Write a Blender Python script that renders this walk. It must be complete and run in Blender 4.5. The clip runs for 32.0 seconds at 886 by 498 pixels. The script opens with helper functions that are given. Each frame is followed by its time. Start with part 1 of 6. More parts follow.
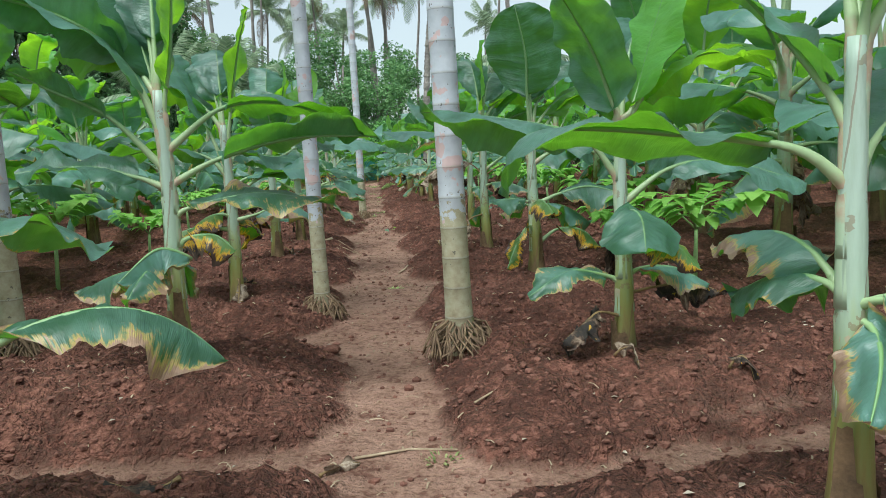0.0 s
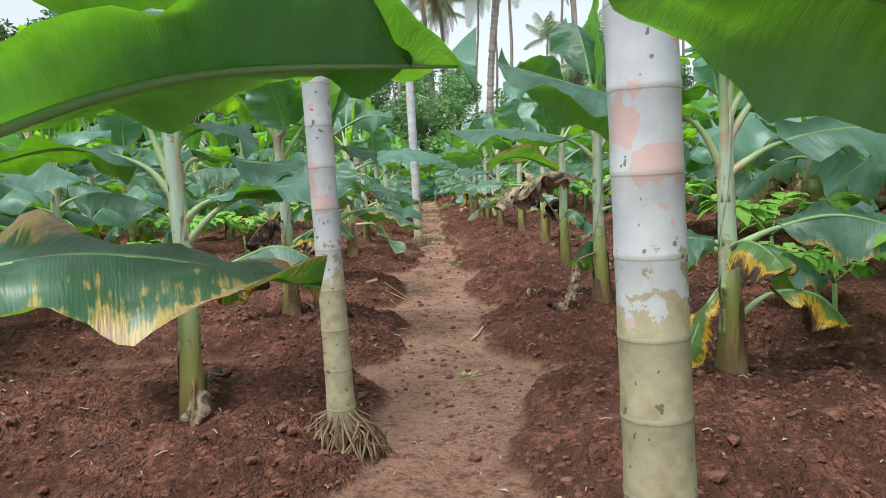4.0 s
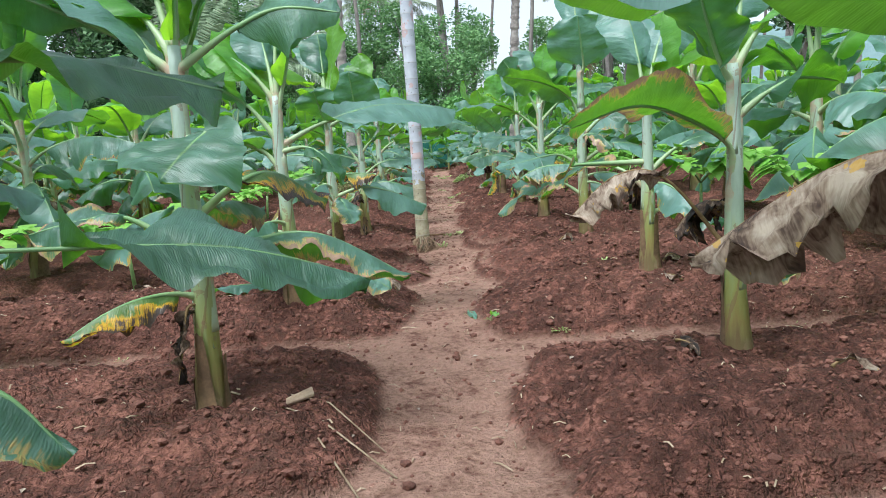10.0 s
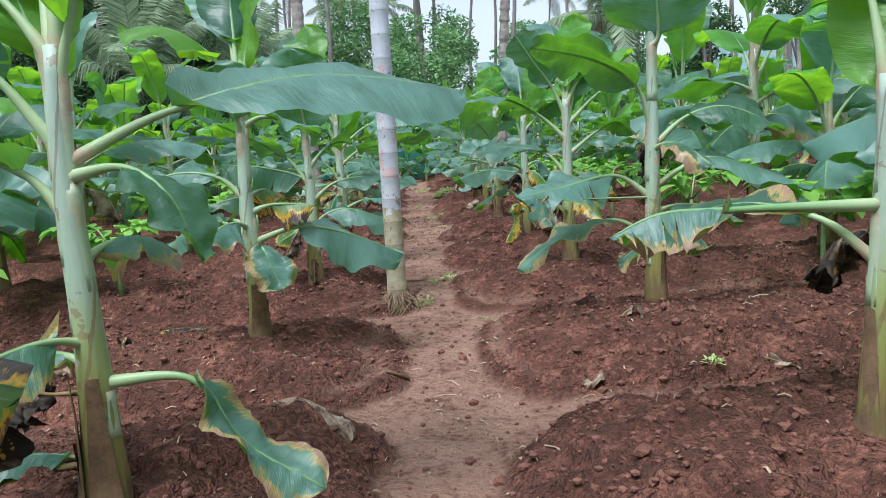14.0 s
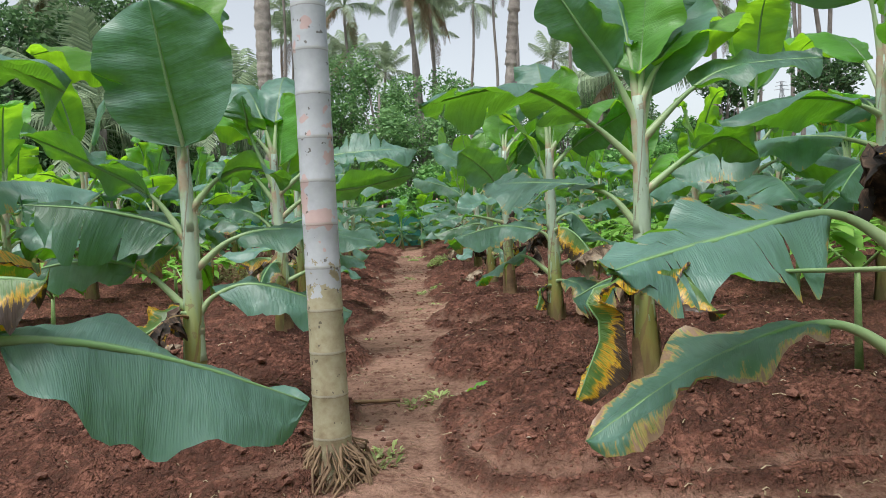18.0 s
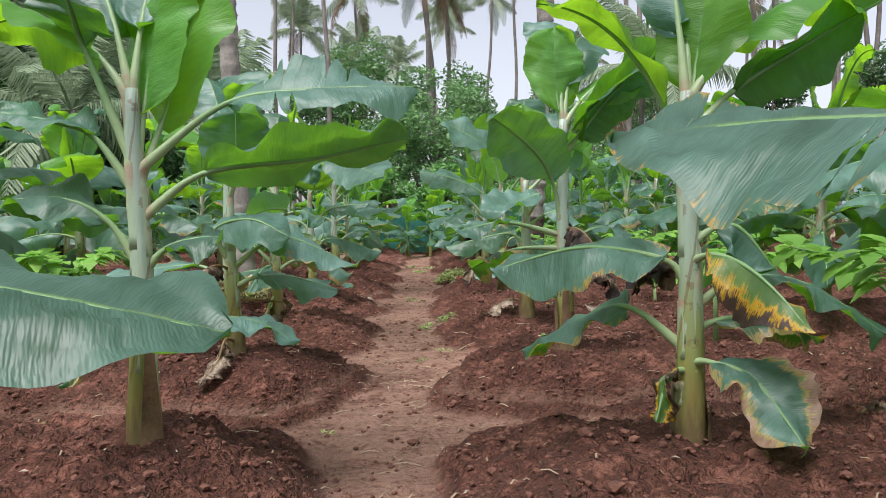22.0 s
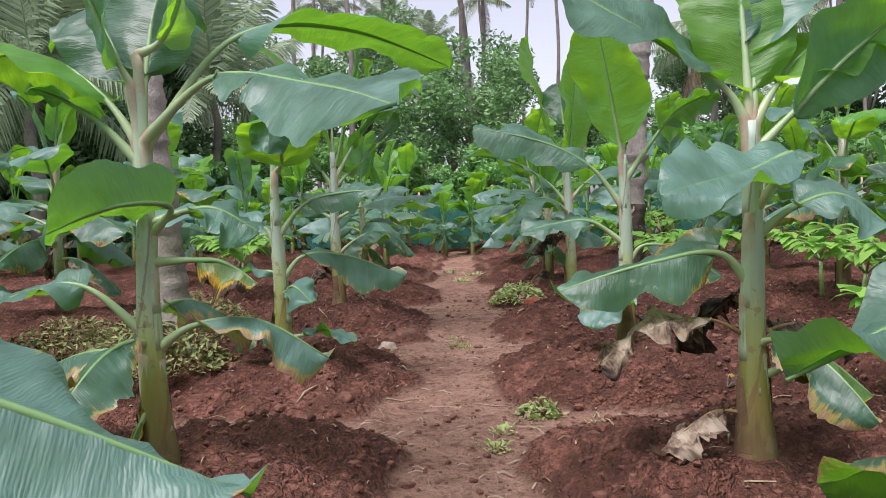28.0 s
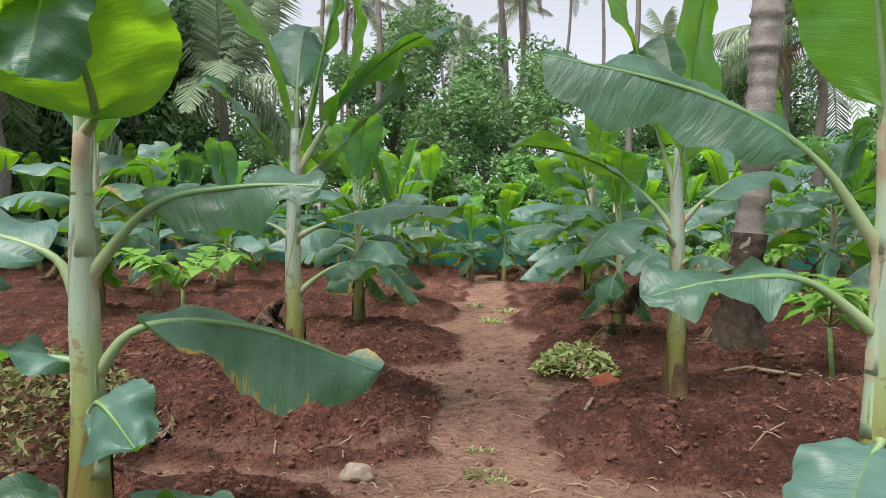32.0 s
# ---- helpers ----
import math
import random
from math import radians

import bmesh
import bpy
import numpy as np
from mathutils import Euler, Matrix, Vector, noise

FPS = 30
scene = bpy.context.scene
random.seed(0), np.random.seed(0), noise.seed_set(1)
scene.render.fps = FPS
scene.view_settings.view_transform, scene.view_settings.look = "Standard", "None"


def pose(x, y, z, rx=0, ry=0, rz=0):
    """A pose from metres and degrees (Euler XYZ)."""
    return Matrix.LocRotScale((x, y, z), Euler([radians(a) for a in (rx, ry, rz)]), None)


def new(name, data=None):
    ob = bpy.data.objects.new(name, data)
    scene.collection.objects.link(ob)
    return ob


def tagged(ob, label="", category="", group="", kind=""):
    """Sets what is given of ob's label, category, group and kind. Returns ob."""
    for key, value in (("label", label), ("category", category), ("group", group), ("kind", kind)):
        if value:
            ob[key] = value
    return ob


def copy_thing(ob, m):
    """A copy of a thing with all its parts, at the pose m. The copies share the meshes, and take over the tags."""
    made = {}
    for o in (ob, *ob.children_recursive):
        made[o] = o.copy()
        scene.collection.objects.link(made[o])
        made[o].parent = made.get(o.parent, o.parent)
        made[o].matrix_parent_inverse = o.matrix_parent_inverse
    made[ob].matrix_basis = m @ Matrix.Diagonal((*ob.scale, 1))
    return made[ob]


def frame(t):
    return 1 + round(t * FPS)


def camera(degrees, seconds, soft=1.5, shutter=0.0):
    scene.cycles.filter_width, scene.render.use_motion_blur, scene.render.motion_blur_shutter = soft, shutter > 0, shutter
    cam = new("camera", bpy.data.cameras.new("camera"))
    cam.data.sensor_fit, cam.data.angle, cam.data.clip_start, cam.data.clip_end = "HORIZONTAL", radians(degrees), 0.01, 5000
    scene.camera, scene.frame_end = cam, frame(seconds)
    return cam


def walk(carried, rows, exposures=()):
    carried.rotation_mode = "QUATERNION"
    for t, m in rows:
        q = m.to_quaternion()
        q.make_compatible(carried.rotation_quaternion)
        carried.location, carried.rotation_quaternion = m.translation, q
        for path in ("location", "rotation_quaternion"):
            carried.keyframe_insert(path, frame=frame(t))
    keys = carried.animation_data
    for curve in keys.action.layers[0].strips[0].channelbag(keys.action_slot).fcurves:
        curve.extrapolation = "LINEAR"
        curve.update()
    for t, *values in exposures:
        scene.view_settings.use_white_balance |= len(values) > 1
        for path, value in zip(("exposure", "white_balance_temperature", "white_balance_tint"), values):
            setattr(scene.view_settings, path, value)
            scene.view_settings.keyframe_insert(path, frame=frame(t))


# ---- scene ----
cam = camera(60.1, 32.0, soft=0.95)
PATH = [
    (0.0, 0.000, 0.010, 1.360, 82.75, 2.96, -5.52),
    (0.5, 0.008, 0.335, 1.344, 84.61, 2.69, -3.53),
    (1.0, 0.037, 0.740, 1.349, 85.47, 2.43, -1.60),
    (1.5, 0.004, 1.127, 1.353, 85.20, 3.06, -0.55),
    (2.0, -0.002, 1.436, 1.351, 84.08, 3.73, -0.62),
    (2.5, 0.017, 1.781, 1.339, 83.95, 2.44, 0.57),
    (3.0, -0.021, 2.206, 1.298, 84.43, 2.99, 0.71),
    (3.5, -0.026, 2.571, 1.287, 84.35, 3.46, -1.25),
    (5.5, 0.085, 4.107, 1.326, 84.37, 2.58, -0.85),
    (6.0, 0.077, 4.459, 1.288, 84.36, 2.69, -1.45),
    (6.5, 0.046, 4.853, 1.282, 84.46, 3.97, -6.57),
    (7.0, 0.055, 5.252, 1.344, 84.45, 3.08, -6.01),
    (7.5, 0.044, 5.602, 1.345, 84.10, 2.67, -4.20),
    (8.0, 0.038, 5.965, 1.356, 83.65, 2.63, -3.71),
    (8.5, 0.078, 6.369, 1.342, 83.28, 1.65, -2.35),
    (9.0, 0.095, 6.753, 1.341, 82.97, 1.65, 0.24),
    (9.5, 0.077, 7.152, 1.353, 82.12, 3.07, -0.16),
    (10.0, 0.080, 7.596, 1.341, 81.68, 3.89, -0.28),
    (10.5, 0.057, 7.985, 1.338, 81.96, 3.67, -0.20),
    (11.0, 0.028, 8.359, 1.350, 81.16, 4.01, -0.66),
    (11.5, 0.022, 8.741, 1.339, 80.08, 4.46, -0.89),
    (12.0, 0.019, 9.079, 1.336, 80.28, 3.10, 0.05),
    (12.5, 0.003, 9.455, 1.340, 80.51, 3.48, -0.69),
    (13.0, 0.033, 9.838, 1.329, 81.09, 3.52, -1.30),
    (13.5, 0.031, 10.191, 1.333, 81.23, 2.14, -1.00),
    (14.0, 0.013, 10.562, 1.351, 82.14, 3.30, -2.14),
    (14.5, 0.031, 10.920, 1.324, 84.18, 3.65, -3.00),
    (15.0, 0.057, 11.283, 1.327, 85.76, 2.55, -2.85),
    (15.5, 0.050, 11.659, 1.353, 86.65, 2.82, -4.07),
    (17.5, 0.175, 13.100, 1.121, 87.33, 2.49, -4.85),
    (18.0, 0.212, 13.473, 1.136, 87.35, 2.87, -2.07),
    (18.5, 0.198, 13.893, 1.149, 87.55, 2.13, -1.61),
    (19.0, 0.215, 14.312, 1.131, 87.97, 2.31, -1.78),
    (19.5, 0.214, 14.710, 1.138, 87.65, 1.18, 0.66),
    (20.0, 0.186, 15.098, 1.146, 86.88, 2.14, -0.18),
    (20.5, 0.208, 15.465, 1.118, 85.93, 2.53, -1.14),
    (21.0, 0.245, 15.815, 1.135, 85.08, 1.29, -0.39),
    (21.5, 0.244, 16.181, 1.162, 86.22, 1.21, -1.06),
    (22.0, 0.268, 16.520, 1.139, 87.64, 1.23, -1.30),
    (22.5, 0.293, 16.880, 1.139, 88.31, -0.49, 0.80),
    (23.0, 0.258, 17.264, 1.153, 88.30, 1.16, 1.46),
    (23.5, 0.239, 17.626, 1.135, 88.64, 2.06, 0.39),
    (24.0, 0.214, 17.986, 1.146, 88.78, 1.83, 0.21),
    (24.5, 0.160, 18.352, 1.155, 88.19, 1.41, -1.15),
    (25.0, 0.138, 18.681, 1.139, 88.06, 1.86, -1.45),
    (25.5, 0.153, 19.034, 1.141, 88.29, 1.37, 0.14),
    (27.5, 0.136, 20.334, 1.212, 87.41, 2.77, 1.12),
    (28.0, 0.090, 20.645, 1.195, 86.74, 2.39, 1.13),
    (28.5, 0.063, 21.035, 1.202, 86.80, 1.86, 1.51),
    (29.0, 0.007, 21.411, 1.211, 87.60, 1.62, 1.51),
    (29.5, 0.006, 21.758, 1.206, 88.07, 1.93, 1.02),
    (30.0, 0.030, 22.105, 1.233, 88.79, 1.52, 0.50),
    (30.5, 0.033, 22.469, 1.229, 88.78, 0.87, 0.31),
    (31.0, 0.038, 22.792, 1.222, 88.81, 0.97, -0.63),
    (31.5, 0.082, 23.140, 1.225, 88.57, -0.01, 1.37),
    (32.0, 0.050, 23.489, 1.219, 87.76, -0.34, 3.30),
]

EXPOSURES = [(0, 0.42, 5950, -2), (1.5, 0.5, 6350, -1), (3, 0.6, 6400, 2), (6, 0.75, 6500, 7), (7.5, 0.75, 6550, 7), (9, 0.83, 5950, 7), (10, 0.8, 5800, 7), (12, 0.95, 5350, 12), (13, 0.65, 5400, 11), (14, 0.6, 5700, 8),
             (15, 0.35, 6200, 7), (18, 0.44, 6400, 8), (19, 0.44, 6300, 12), (20, 0.48, 6400, 13), (22, 0.52, 6300, 14), (24, 0.42, 6400, 14), (25, 0.7, 6450, 16), (28, 0.57, 6250, 21), (30, 0.5, 6500, 15), (32, 0.6, 6550, 13)]
walk(cam, [(t, pose(x, y, z, rx, ry, rz)) for t, x, y, z, rx, ry, rz in PATH], EXPOSURES)

# ---- light: bright overcast sky ----
world = bpy.data.worlds.new("sky")
scene.world = world
world.use_nodes = True
wn, wl = world.node_tree.nodes, world.node_tree.links
wn.clear()
SUN_ELEV, SUN_TURN = 66.0, 215.0
sky = wn.new("ShaderNodeTexSky")
sky.sky_type = "NISHITA"
sky.sun_disc = False
sky.sun_elevation, sky.sun_rotation = radians(SUN_ELEV), radians(SUN_TURN)
sky.air_density, sky.dust_density, sky.ozone_density = 1.0, 2.0, 1.0
grey = wn.new("ShaderNodeHueSaturation")
grey.inputs["Saturation"].default_value = 0.3
grey.inputs["Value"].default_value = 1.1
bgd = wn.new("ShaderNodeBackground")
bgd.inputs["Strength"].default_value = 0.125
wout = wn.new("ShaderNodeOutputWorld")
wl.new(sky.outputs["Color"], grey.inputs["Color"])
wl.new(grey.outputs["Color"], bgd.inputs["Color"])
wl.new(bgd.outputs["Background"], wout.inputs["Surface"])
sun_data = bpy.data.lights.new("sun", "SUN")
sun_data.energy, sun_data.angle, sun_data.color = 2.9, radians(32), (1.0, 0.97, 0.92)
sun = new("sun", sun_data)
sun.rotation_euler = (radians(90 - SUN_ELEV), 0, radians(180 - SUN_TURN))

# ---- materials ----
def material(name):
    m = bpy.data.materials.new(name)
    m.use_nodes = True
    t = m.node_tree
    return m, t.nodes, t.links, t.nodes["Principled BSDF"], t.nodes["Material Output"]


def node(ns, kind, **kw):
    n = ns.new(kind)
    for k, v in kw.items():
        n.inputs[k].default_value = v
    return n


def noise_tex(ns, ls, vec, scale, detail=4.0, rough=0.6):
    n = ns.new("ShaderNodeTexNoise")
    n.inputs["Scale"].default_value = scale
    n.inputs["Detail"].default_value = detail
    n.inputs["Roughness"].default_value = rough
    if vec is not None:
        ls.new(vec, n.inputs["Vector"])
    return n.outputs["Fac"]


def calc(ns, ls, op, a, b=None, c=None, clamp=False):
    n = ns.new("ShaderNodeMath")
    n.operation, n.use_clamp = op, clamp
    for i, v in enumerate((a, b, c)):
        if v is None:
            continue
        if isinstance(v, (int, float)):
            n.inputs[i].default_value = v
        else:
            ls.new(v, n.inputs[i])
    return n.outputs[0]


def ramp(ns, ls, fac, stops):
    n = ns.new("ShaderNodeValToRGB")
    e = n.color_ramp.elements
    while len(e) < len(stops):
        e.new(0.5)
    for el, (p, c) in zip(e, stops):
        el.position, el.color = p, (*c, 1)
    ls.new(fac, n.inputs["Fac"])
    return n.outputs["Color"]


def mix(ns, ls, fac, a, b, kind="MIX"):
    n = ns.new("ShaderNodeMix")
    n.data_type, n.blend_type = "RGBA", kind
    for sock, v in ((n.inputs["Factor"], fac), (n.inputs["A"], a), (n.inputs["B"], b)):
        if isinstance(v, (int, float)):
            sock.default_value = v
        elif isinstance(v, tuple):
            sock.default_value = (*v, 1)
        else:
            ls.new(v, sock)
    return n.outputs["Result"]


def bump(ns, ls, bsdf, height, strength, dist):
    n = ns.new("ShaderNodeBump")
    n.inputs["Strength"].default_value, n.inputs["Distance"].default_value = strength, dist
    ls.new(height, n.inputs["Height"])
    ls.new(n.outputs["Normal"], bsdf.inputs["Normal"])
    return n.outputs["Normal"]


def coords(ns, kind="Object"):
    return ns.new("ShaderNodeTexCoord").outputs[kind]


def plain(name, a, b, scale, rough=0.85, fine=0.0, dist=0.004, metal=0.0, kind="Object"):
    """Two tones mixed by coarse noise, with a fine bumped grain."""
    m, ns, ls, p, _ = material(name)
    co = coords(ns, kind)
    n1, n2 = noise_tex(ns, ls, co, scale, 5), noise_tex(ns, ls, co, scale * 9, 3)
    f = calc(ns, ls, "ADD", calc(ns, ls, "MULTIPLY", n1, 0.7), calc(ns, ls, "MULTIPLY", n2, 0.3))
    ls.new(ramp(ns, ls, f, [(0.35, a), (0.65, b)]), p.inputs["Base Color"])
    p.inputs["Roughness"].default_value, p.inputs["Metallic"].default_value = rough, metal
    if fine:
        bump(ns, ls, p, calc(ns, ls, "ADD", n1, n2), fine, dist)
    return m


def leaf_material(name, top, under, light, edge=0.0, yellow=(0.60, 0.40, 0.05), dry=(0.13, 0.08, 0.05), blotch=0.0, clear=0.36, rough=0.40, spread=0.13):
    """Banana leaf: parallel side veins, waxy bloom, light through the blade, and a margin that yellows and dries by 'edge'."""
    m, ns, ls, p, out = material(name)
    uv = ns.new("ShaderNodeSeparateXYZ")
    ls.new(coords(ns, "UV"), uv.inputs[0])
    u, v = uv.outputs["X"], uv.outputs["Y"]
    side = calc(ns, ls, "ABSOLUTE", v)
    ob = coords(ns, "Object")
    big, small = noise_tex(ns, ls, ob, 5.0, 3), noise_tex(ns, ls, ob, 26.0, 4)
    rnd = ns.new("ShaderNodeObjectInfo").outputs["Random"]
    # side veins: bands across the blade that sweep a little towards the tip
    sweep = calc(ns, ls, "SUBTRACT", u, calc(ns, ls, "MULTIPLY", side, 0.05))
    veins = calc(ns, ls, "SINE", calc(ns, ls, "MULTIPLY", sweep, 760.0))
    coarse = noise_tex(ns, ls, None, 1.0, 4, 0.6)
    comb = ns.new("ShaderNodeCombineXYZ")
    ls.new(calc(ns, ls, "MULTIPLY", sweep, 17.0), comb.inputs[0])
    ls.new(calc(ns, ls, "MULTIPLY", v, 0.9), comb.inputs[1])
    ls.new(calc(ns, ls, "MULTIPLY", rnd, 30.0), comb.inputs[2])
    ls.new(comb.outputs[0], coarse.node.inputs["Vector"])
    tone = calc(ns, ls, "ADD", calc(ns, ls, "MULTIPLY", big, 0.72), calc(ns, ls, "MULTIPLY", coarse, 0.28))
    tone = calc(ns, ls, "ADD", tone, calc(ns, ls, "MULTIPLY", calc(ns, ls, "SUBTRACT", rnd, 0.5), 0.35))
    green = ramp(ns, ls, tone, [(0.33, under), (0.63, top)])
    hue = ns.new("ShaderNodeHueSaturation")
    ls.new(green, hue.inputs["Color"])
    ls.new(calc(ns, ls, "ADD", 0.485, calc(ns, ls, "MULTIPLY", rnd, 0.03)), hue.inputs["Hue"])
    ls.new(calc(ns, ls, "ADD", 0.82, calc(ns, ls, "MULTIPLY", big, 0.36)), hue.inputs["Value"])
    green = hue.outputs["Color"]
    # pale rib
    rib = calc(ns, ls, "LESS_THAN", side, 0.025)
    green = mix(ns, ls, calc(ns, ls, "MULTIPLY", rib, 0.6), green, (0.22, 0.34, 0.12))
    see = ns.new("ShaderNodeHueSaturation")
    see.inputs["Color"].default_value = (*light, 1)
    ls.new(calc(ns, ls, "ADD", 0.75, calc(ns, ls, "MULTIPLY", coarse, 0.5)), see.inputs["Value"])
    through_col = see.outputs["Color"]
    rough_in = calc(ns, ls, "ADD", rough - 0.08, calc(ns, ls, "MULTIPLY", small, 0.2))
    dead = None
    if edge != 0 or blotch > 0:
        thin = ns.new("ShaderNodeCombineXYZ")
        ls.new(calc(ns, ls, "MULTIPLY", sweep, 95.0), thin.inputs[0])
        ls.new(calc(ns, ls, "MULTIPLY", v, 1.6), thin.inputs[1])
        ls.new(calc(ns, ls, "MULTIPLY", rnd, 70.0), thin.inputs[2])
        streaks = calc(ns, ls, "MULTIPLY", calc(ns, ls, "SUBTRACT", noise_tex(ns, ls, thin.outputs[0], 1.0, 4, 0.65), 0.5), 0.95)
        wob = calc(ns, ls, "ADD", streaks, calc(ns, ls, "ADD", calc(ns, ls, "MULTIPLY", coarse, 0.55), calc(ns, ls, "MULTIPLY", small, 0.6)))
        rim = calc(ns, ls, "ADD", side, calc(ns, ls, "MULTIPLY", calc(ns, ls, "SUBTRACT", wob, 0.58), 1.1))
        # patches along the blade, not alike on the two halves
        run = ns.new("ShaderNodeCombineXYZ")
        ls.new(calc(ns, ls, "MULTIPLY", u, 3.4), run.inputs[0])
        ls.new(calc(ns, ls, "MULTIPLY", v, 0.8), run.inputs[1])
        ls.new(calc(ns, ls, "MULTIPLY", rnd, 50.0), run.inputs[2])
        patchy = noise_tex(ns, ls, run.outputs[0], 1.0, 3)
        rim = calc(ns, ls, "ADD", rim, calc(ns, ls, "MULTIPLY", calc(ns, ls, "SUBTRACT", patchy, 0.5), 1.5))
        rim = calc(ns, ls, "SUBTRACT", rim, 1.0 - edge)
        if blotch > 0:
            patch = calc(ns, ls, "SUBTRACT", calc(ns, ls, "MULTIPLY", big, 1.0), 1.0 - blotch)
            rim = calc(ns, ls, "MAXIMUM", rim, patch)
        yel = calc(ns, ls, "DIVIDE", calc(ns, ls, "ADD", rim, spread), spread, clamp=True)
        dead = calc(ns, ls, "DIVIDE", rim, spread * 0.8, clamp=True)
        drycol = ramp(ns, ls, small, [(0.3, dry), (0.7, (min(1, dry[0] * 2.2), min(1, dry[1] * 2.2), min(1, dry[2] * 2.3)))])
        green = mix(ns, ls, dead, mix(ns, ls, yel, green, yellow), drycol)
        through_col = mix(ns, ls, dead, mix(ns, ls, yel, through_col, yellow), dry)
    ls.new(green, p.inputs["Base Color"])
    ls.new(rough_in, p.inputs["Roughness"])
    p.inputs["Specular IOR Level"].default_value = 0.6
    p.inputs["Coat Weight"].default_value, p.inputs["Coat Roughness"].default_value = 0.22, 0.34
    faint = calc(ns, ls, "MULTIPLY", calc(ns, ls, "MULTIPLY", big, big), 0.07)
    hgt = calc(ns, ls, "ADD", calc(ns, ls, "MULTIPLY", veins, faint), calc(ns, ls, "ADD", calc(ns, ls, "MULTIPLY", coarse, 1.5), calc(ns, ls, "ADD", calc(ns, ls, "MULTIPLY", small, 0.08), calc(ns, ls, "MULTIPLY", big, 1.8))))
    nor = bump(ns, ls, p, hgt, 0.6, 0.011)
    tr = ns.new("ShaderNodeBsdfTranslucent")
    ls.new(through_col, tr.inputs["Color"])
    ls.new(nor, tr.inputs["Normal"])
    sh = ns.new("ShaderNodeMixShader")
    sh.inputs[0].default_value = clear
    ls.new(p.outputs[0], sh.inputs[1])
    ls.new(tr.outputs[0], sh.inputs[2])
    ls.new(sh.outputs[0], out.inputs["Surface"])
    return m


TOP, UNDER, LIGHT = (0.138, 0.270, 0.225), (0.044, 0.115, 0.080), (0.20, 0.53, 0.012)
LEAF = {
    "g": leaf_material("banana_leaf_green", TOP, UNDER, LIGHT),
    "e": leaf_material("banana_leaf_dry_margin", TOP, UNDER, LIGHT, edge=-0.12),
    "y": leaf_material("banana_leaf_yellowing", TOP, UNDER, LIGHT, edge=0.16, spread=0.17, dry=(0.24, 0.155, 0.10), yellow=(0.50, 0.39, 0.11)),
    "b": leaf_material("banana_leaf_half_dry", (0.14, 0.24, 0.07), (0.06, 0.13, 0.03), LIGHT, edge=0.36, dry=(0.045, 0.028, 0.02), yellow=(0.72, 0.42, 0.02), spread=0.24),
    "n": leaf_material("banana_leaf_young", (0.16, 0.38, 0.08), (0.08, 0.25, 0.04), (0.37, 0.74, 0.02), clear=0.50),
}


def dead_material(name, shift):
    """Withered blade: pale papery patches, brown between, black where it rotted, with a few yellow remnants."""
    m, ns, ls, p, out = material(name)
    uv = ns.new("ShaderNodeSeparateXYZ")
    ls.new(coords(ns, "UV"), uv.inputs[0])
    rnd = ns.new("ShaderNodeObjectInfo").outputs["Random"]
    run = ns.new("ShaderNodeCombineXYZ")
    ls.new(calc(ns, ls, "MULTIPLY", uv.outputs["X"], 7.0), run.inputs[0])
    ls.new(calc(ns, ls, "MULTIPLY", uv.outputs["Y"], 1.3), run.inputs[1])
    ls.new(calc(ns, ls, "MULTIPLY", rnd, 50.0), run.inputs[2])
    patchy = noise_tex(ns, ls, run.outputs[0], 1.0, 4, 0.65)
    fib = ns.new("ShaderNodeCombineXYZ")
    ls.new(calc(ns, ls, "MULTIPLY", uv.outputs["X"], 90.0), fib.inputs[0])
    ls.new(calc(ns, ls, "MULTIPLY", uv.outputs["Y"], 2.0), fib.inputs[1])
    fibre = noise_tex(ns, ls, fib.outputs[0], 1.0, 3)
    f = calc(ns, ls, "ADD", calc(ns, ls, "ADD", calc(ns, ls, "MULTIPLY", patchy, 0.8), calc(ns, ls, "MULTIPLY", fibre, 0.2)), shift)
    col = ramp(ns, ls, f, [(0.38, (0.022, 0.016, 0.013)), (0.45, (0.10, 0.06, 0.04)), (0.52, (0.27, 0.195, 0.14)), (0.63, (0.50, 0.41, 0.32))])
    spot = calc(ns, ls, "GREATER_THAN", noise_tex(ns, ls, coords(ns, "Object"), 17.0, 3), 0.66)
    col = mix(ns, ls, calc(ns, ls, "MULTIPLY", spot, 0.7), col, (0.55, 0.32, 0.03))
    ls.new(col, p.inputs["Base Color"])
    p.inputs["Roughness"].default_value = 0.8
    nor = bump(ns, ls, p, calc(ns, ls, "ADD", patchy, calc(ns, ls, "MULTIPLY", fibre, 0.5)), 0.6, 0.01)
    tr = ns.new("ShaderNodeBsdfTranslucent")
    ls.new(col, tr.inputs["Color"])
    sh = ns.new("ShaderNodeMixShader")
    sh.inputs[0].default_value = 0.16
    ls.new(p.outputs[0], sh.inputs[1])
    ls.new(tr.outputs[0], sh.inputs[2])
    ls.new(sh.outputs[0], out.inputs["Surface"])
    return m


LEAF["d"], LEAF["p"] = dead_material("banana_leaf_dead", -0.085), dead_material("banana_leaf_dried_pale", 0.015)


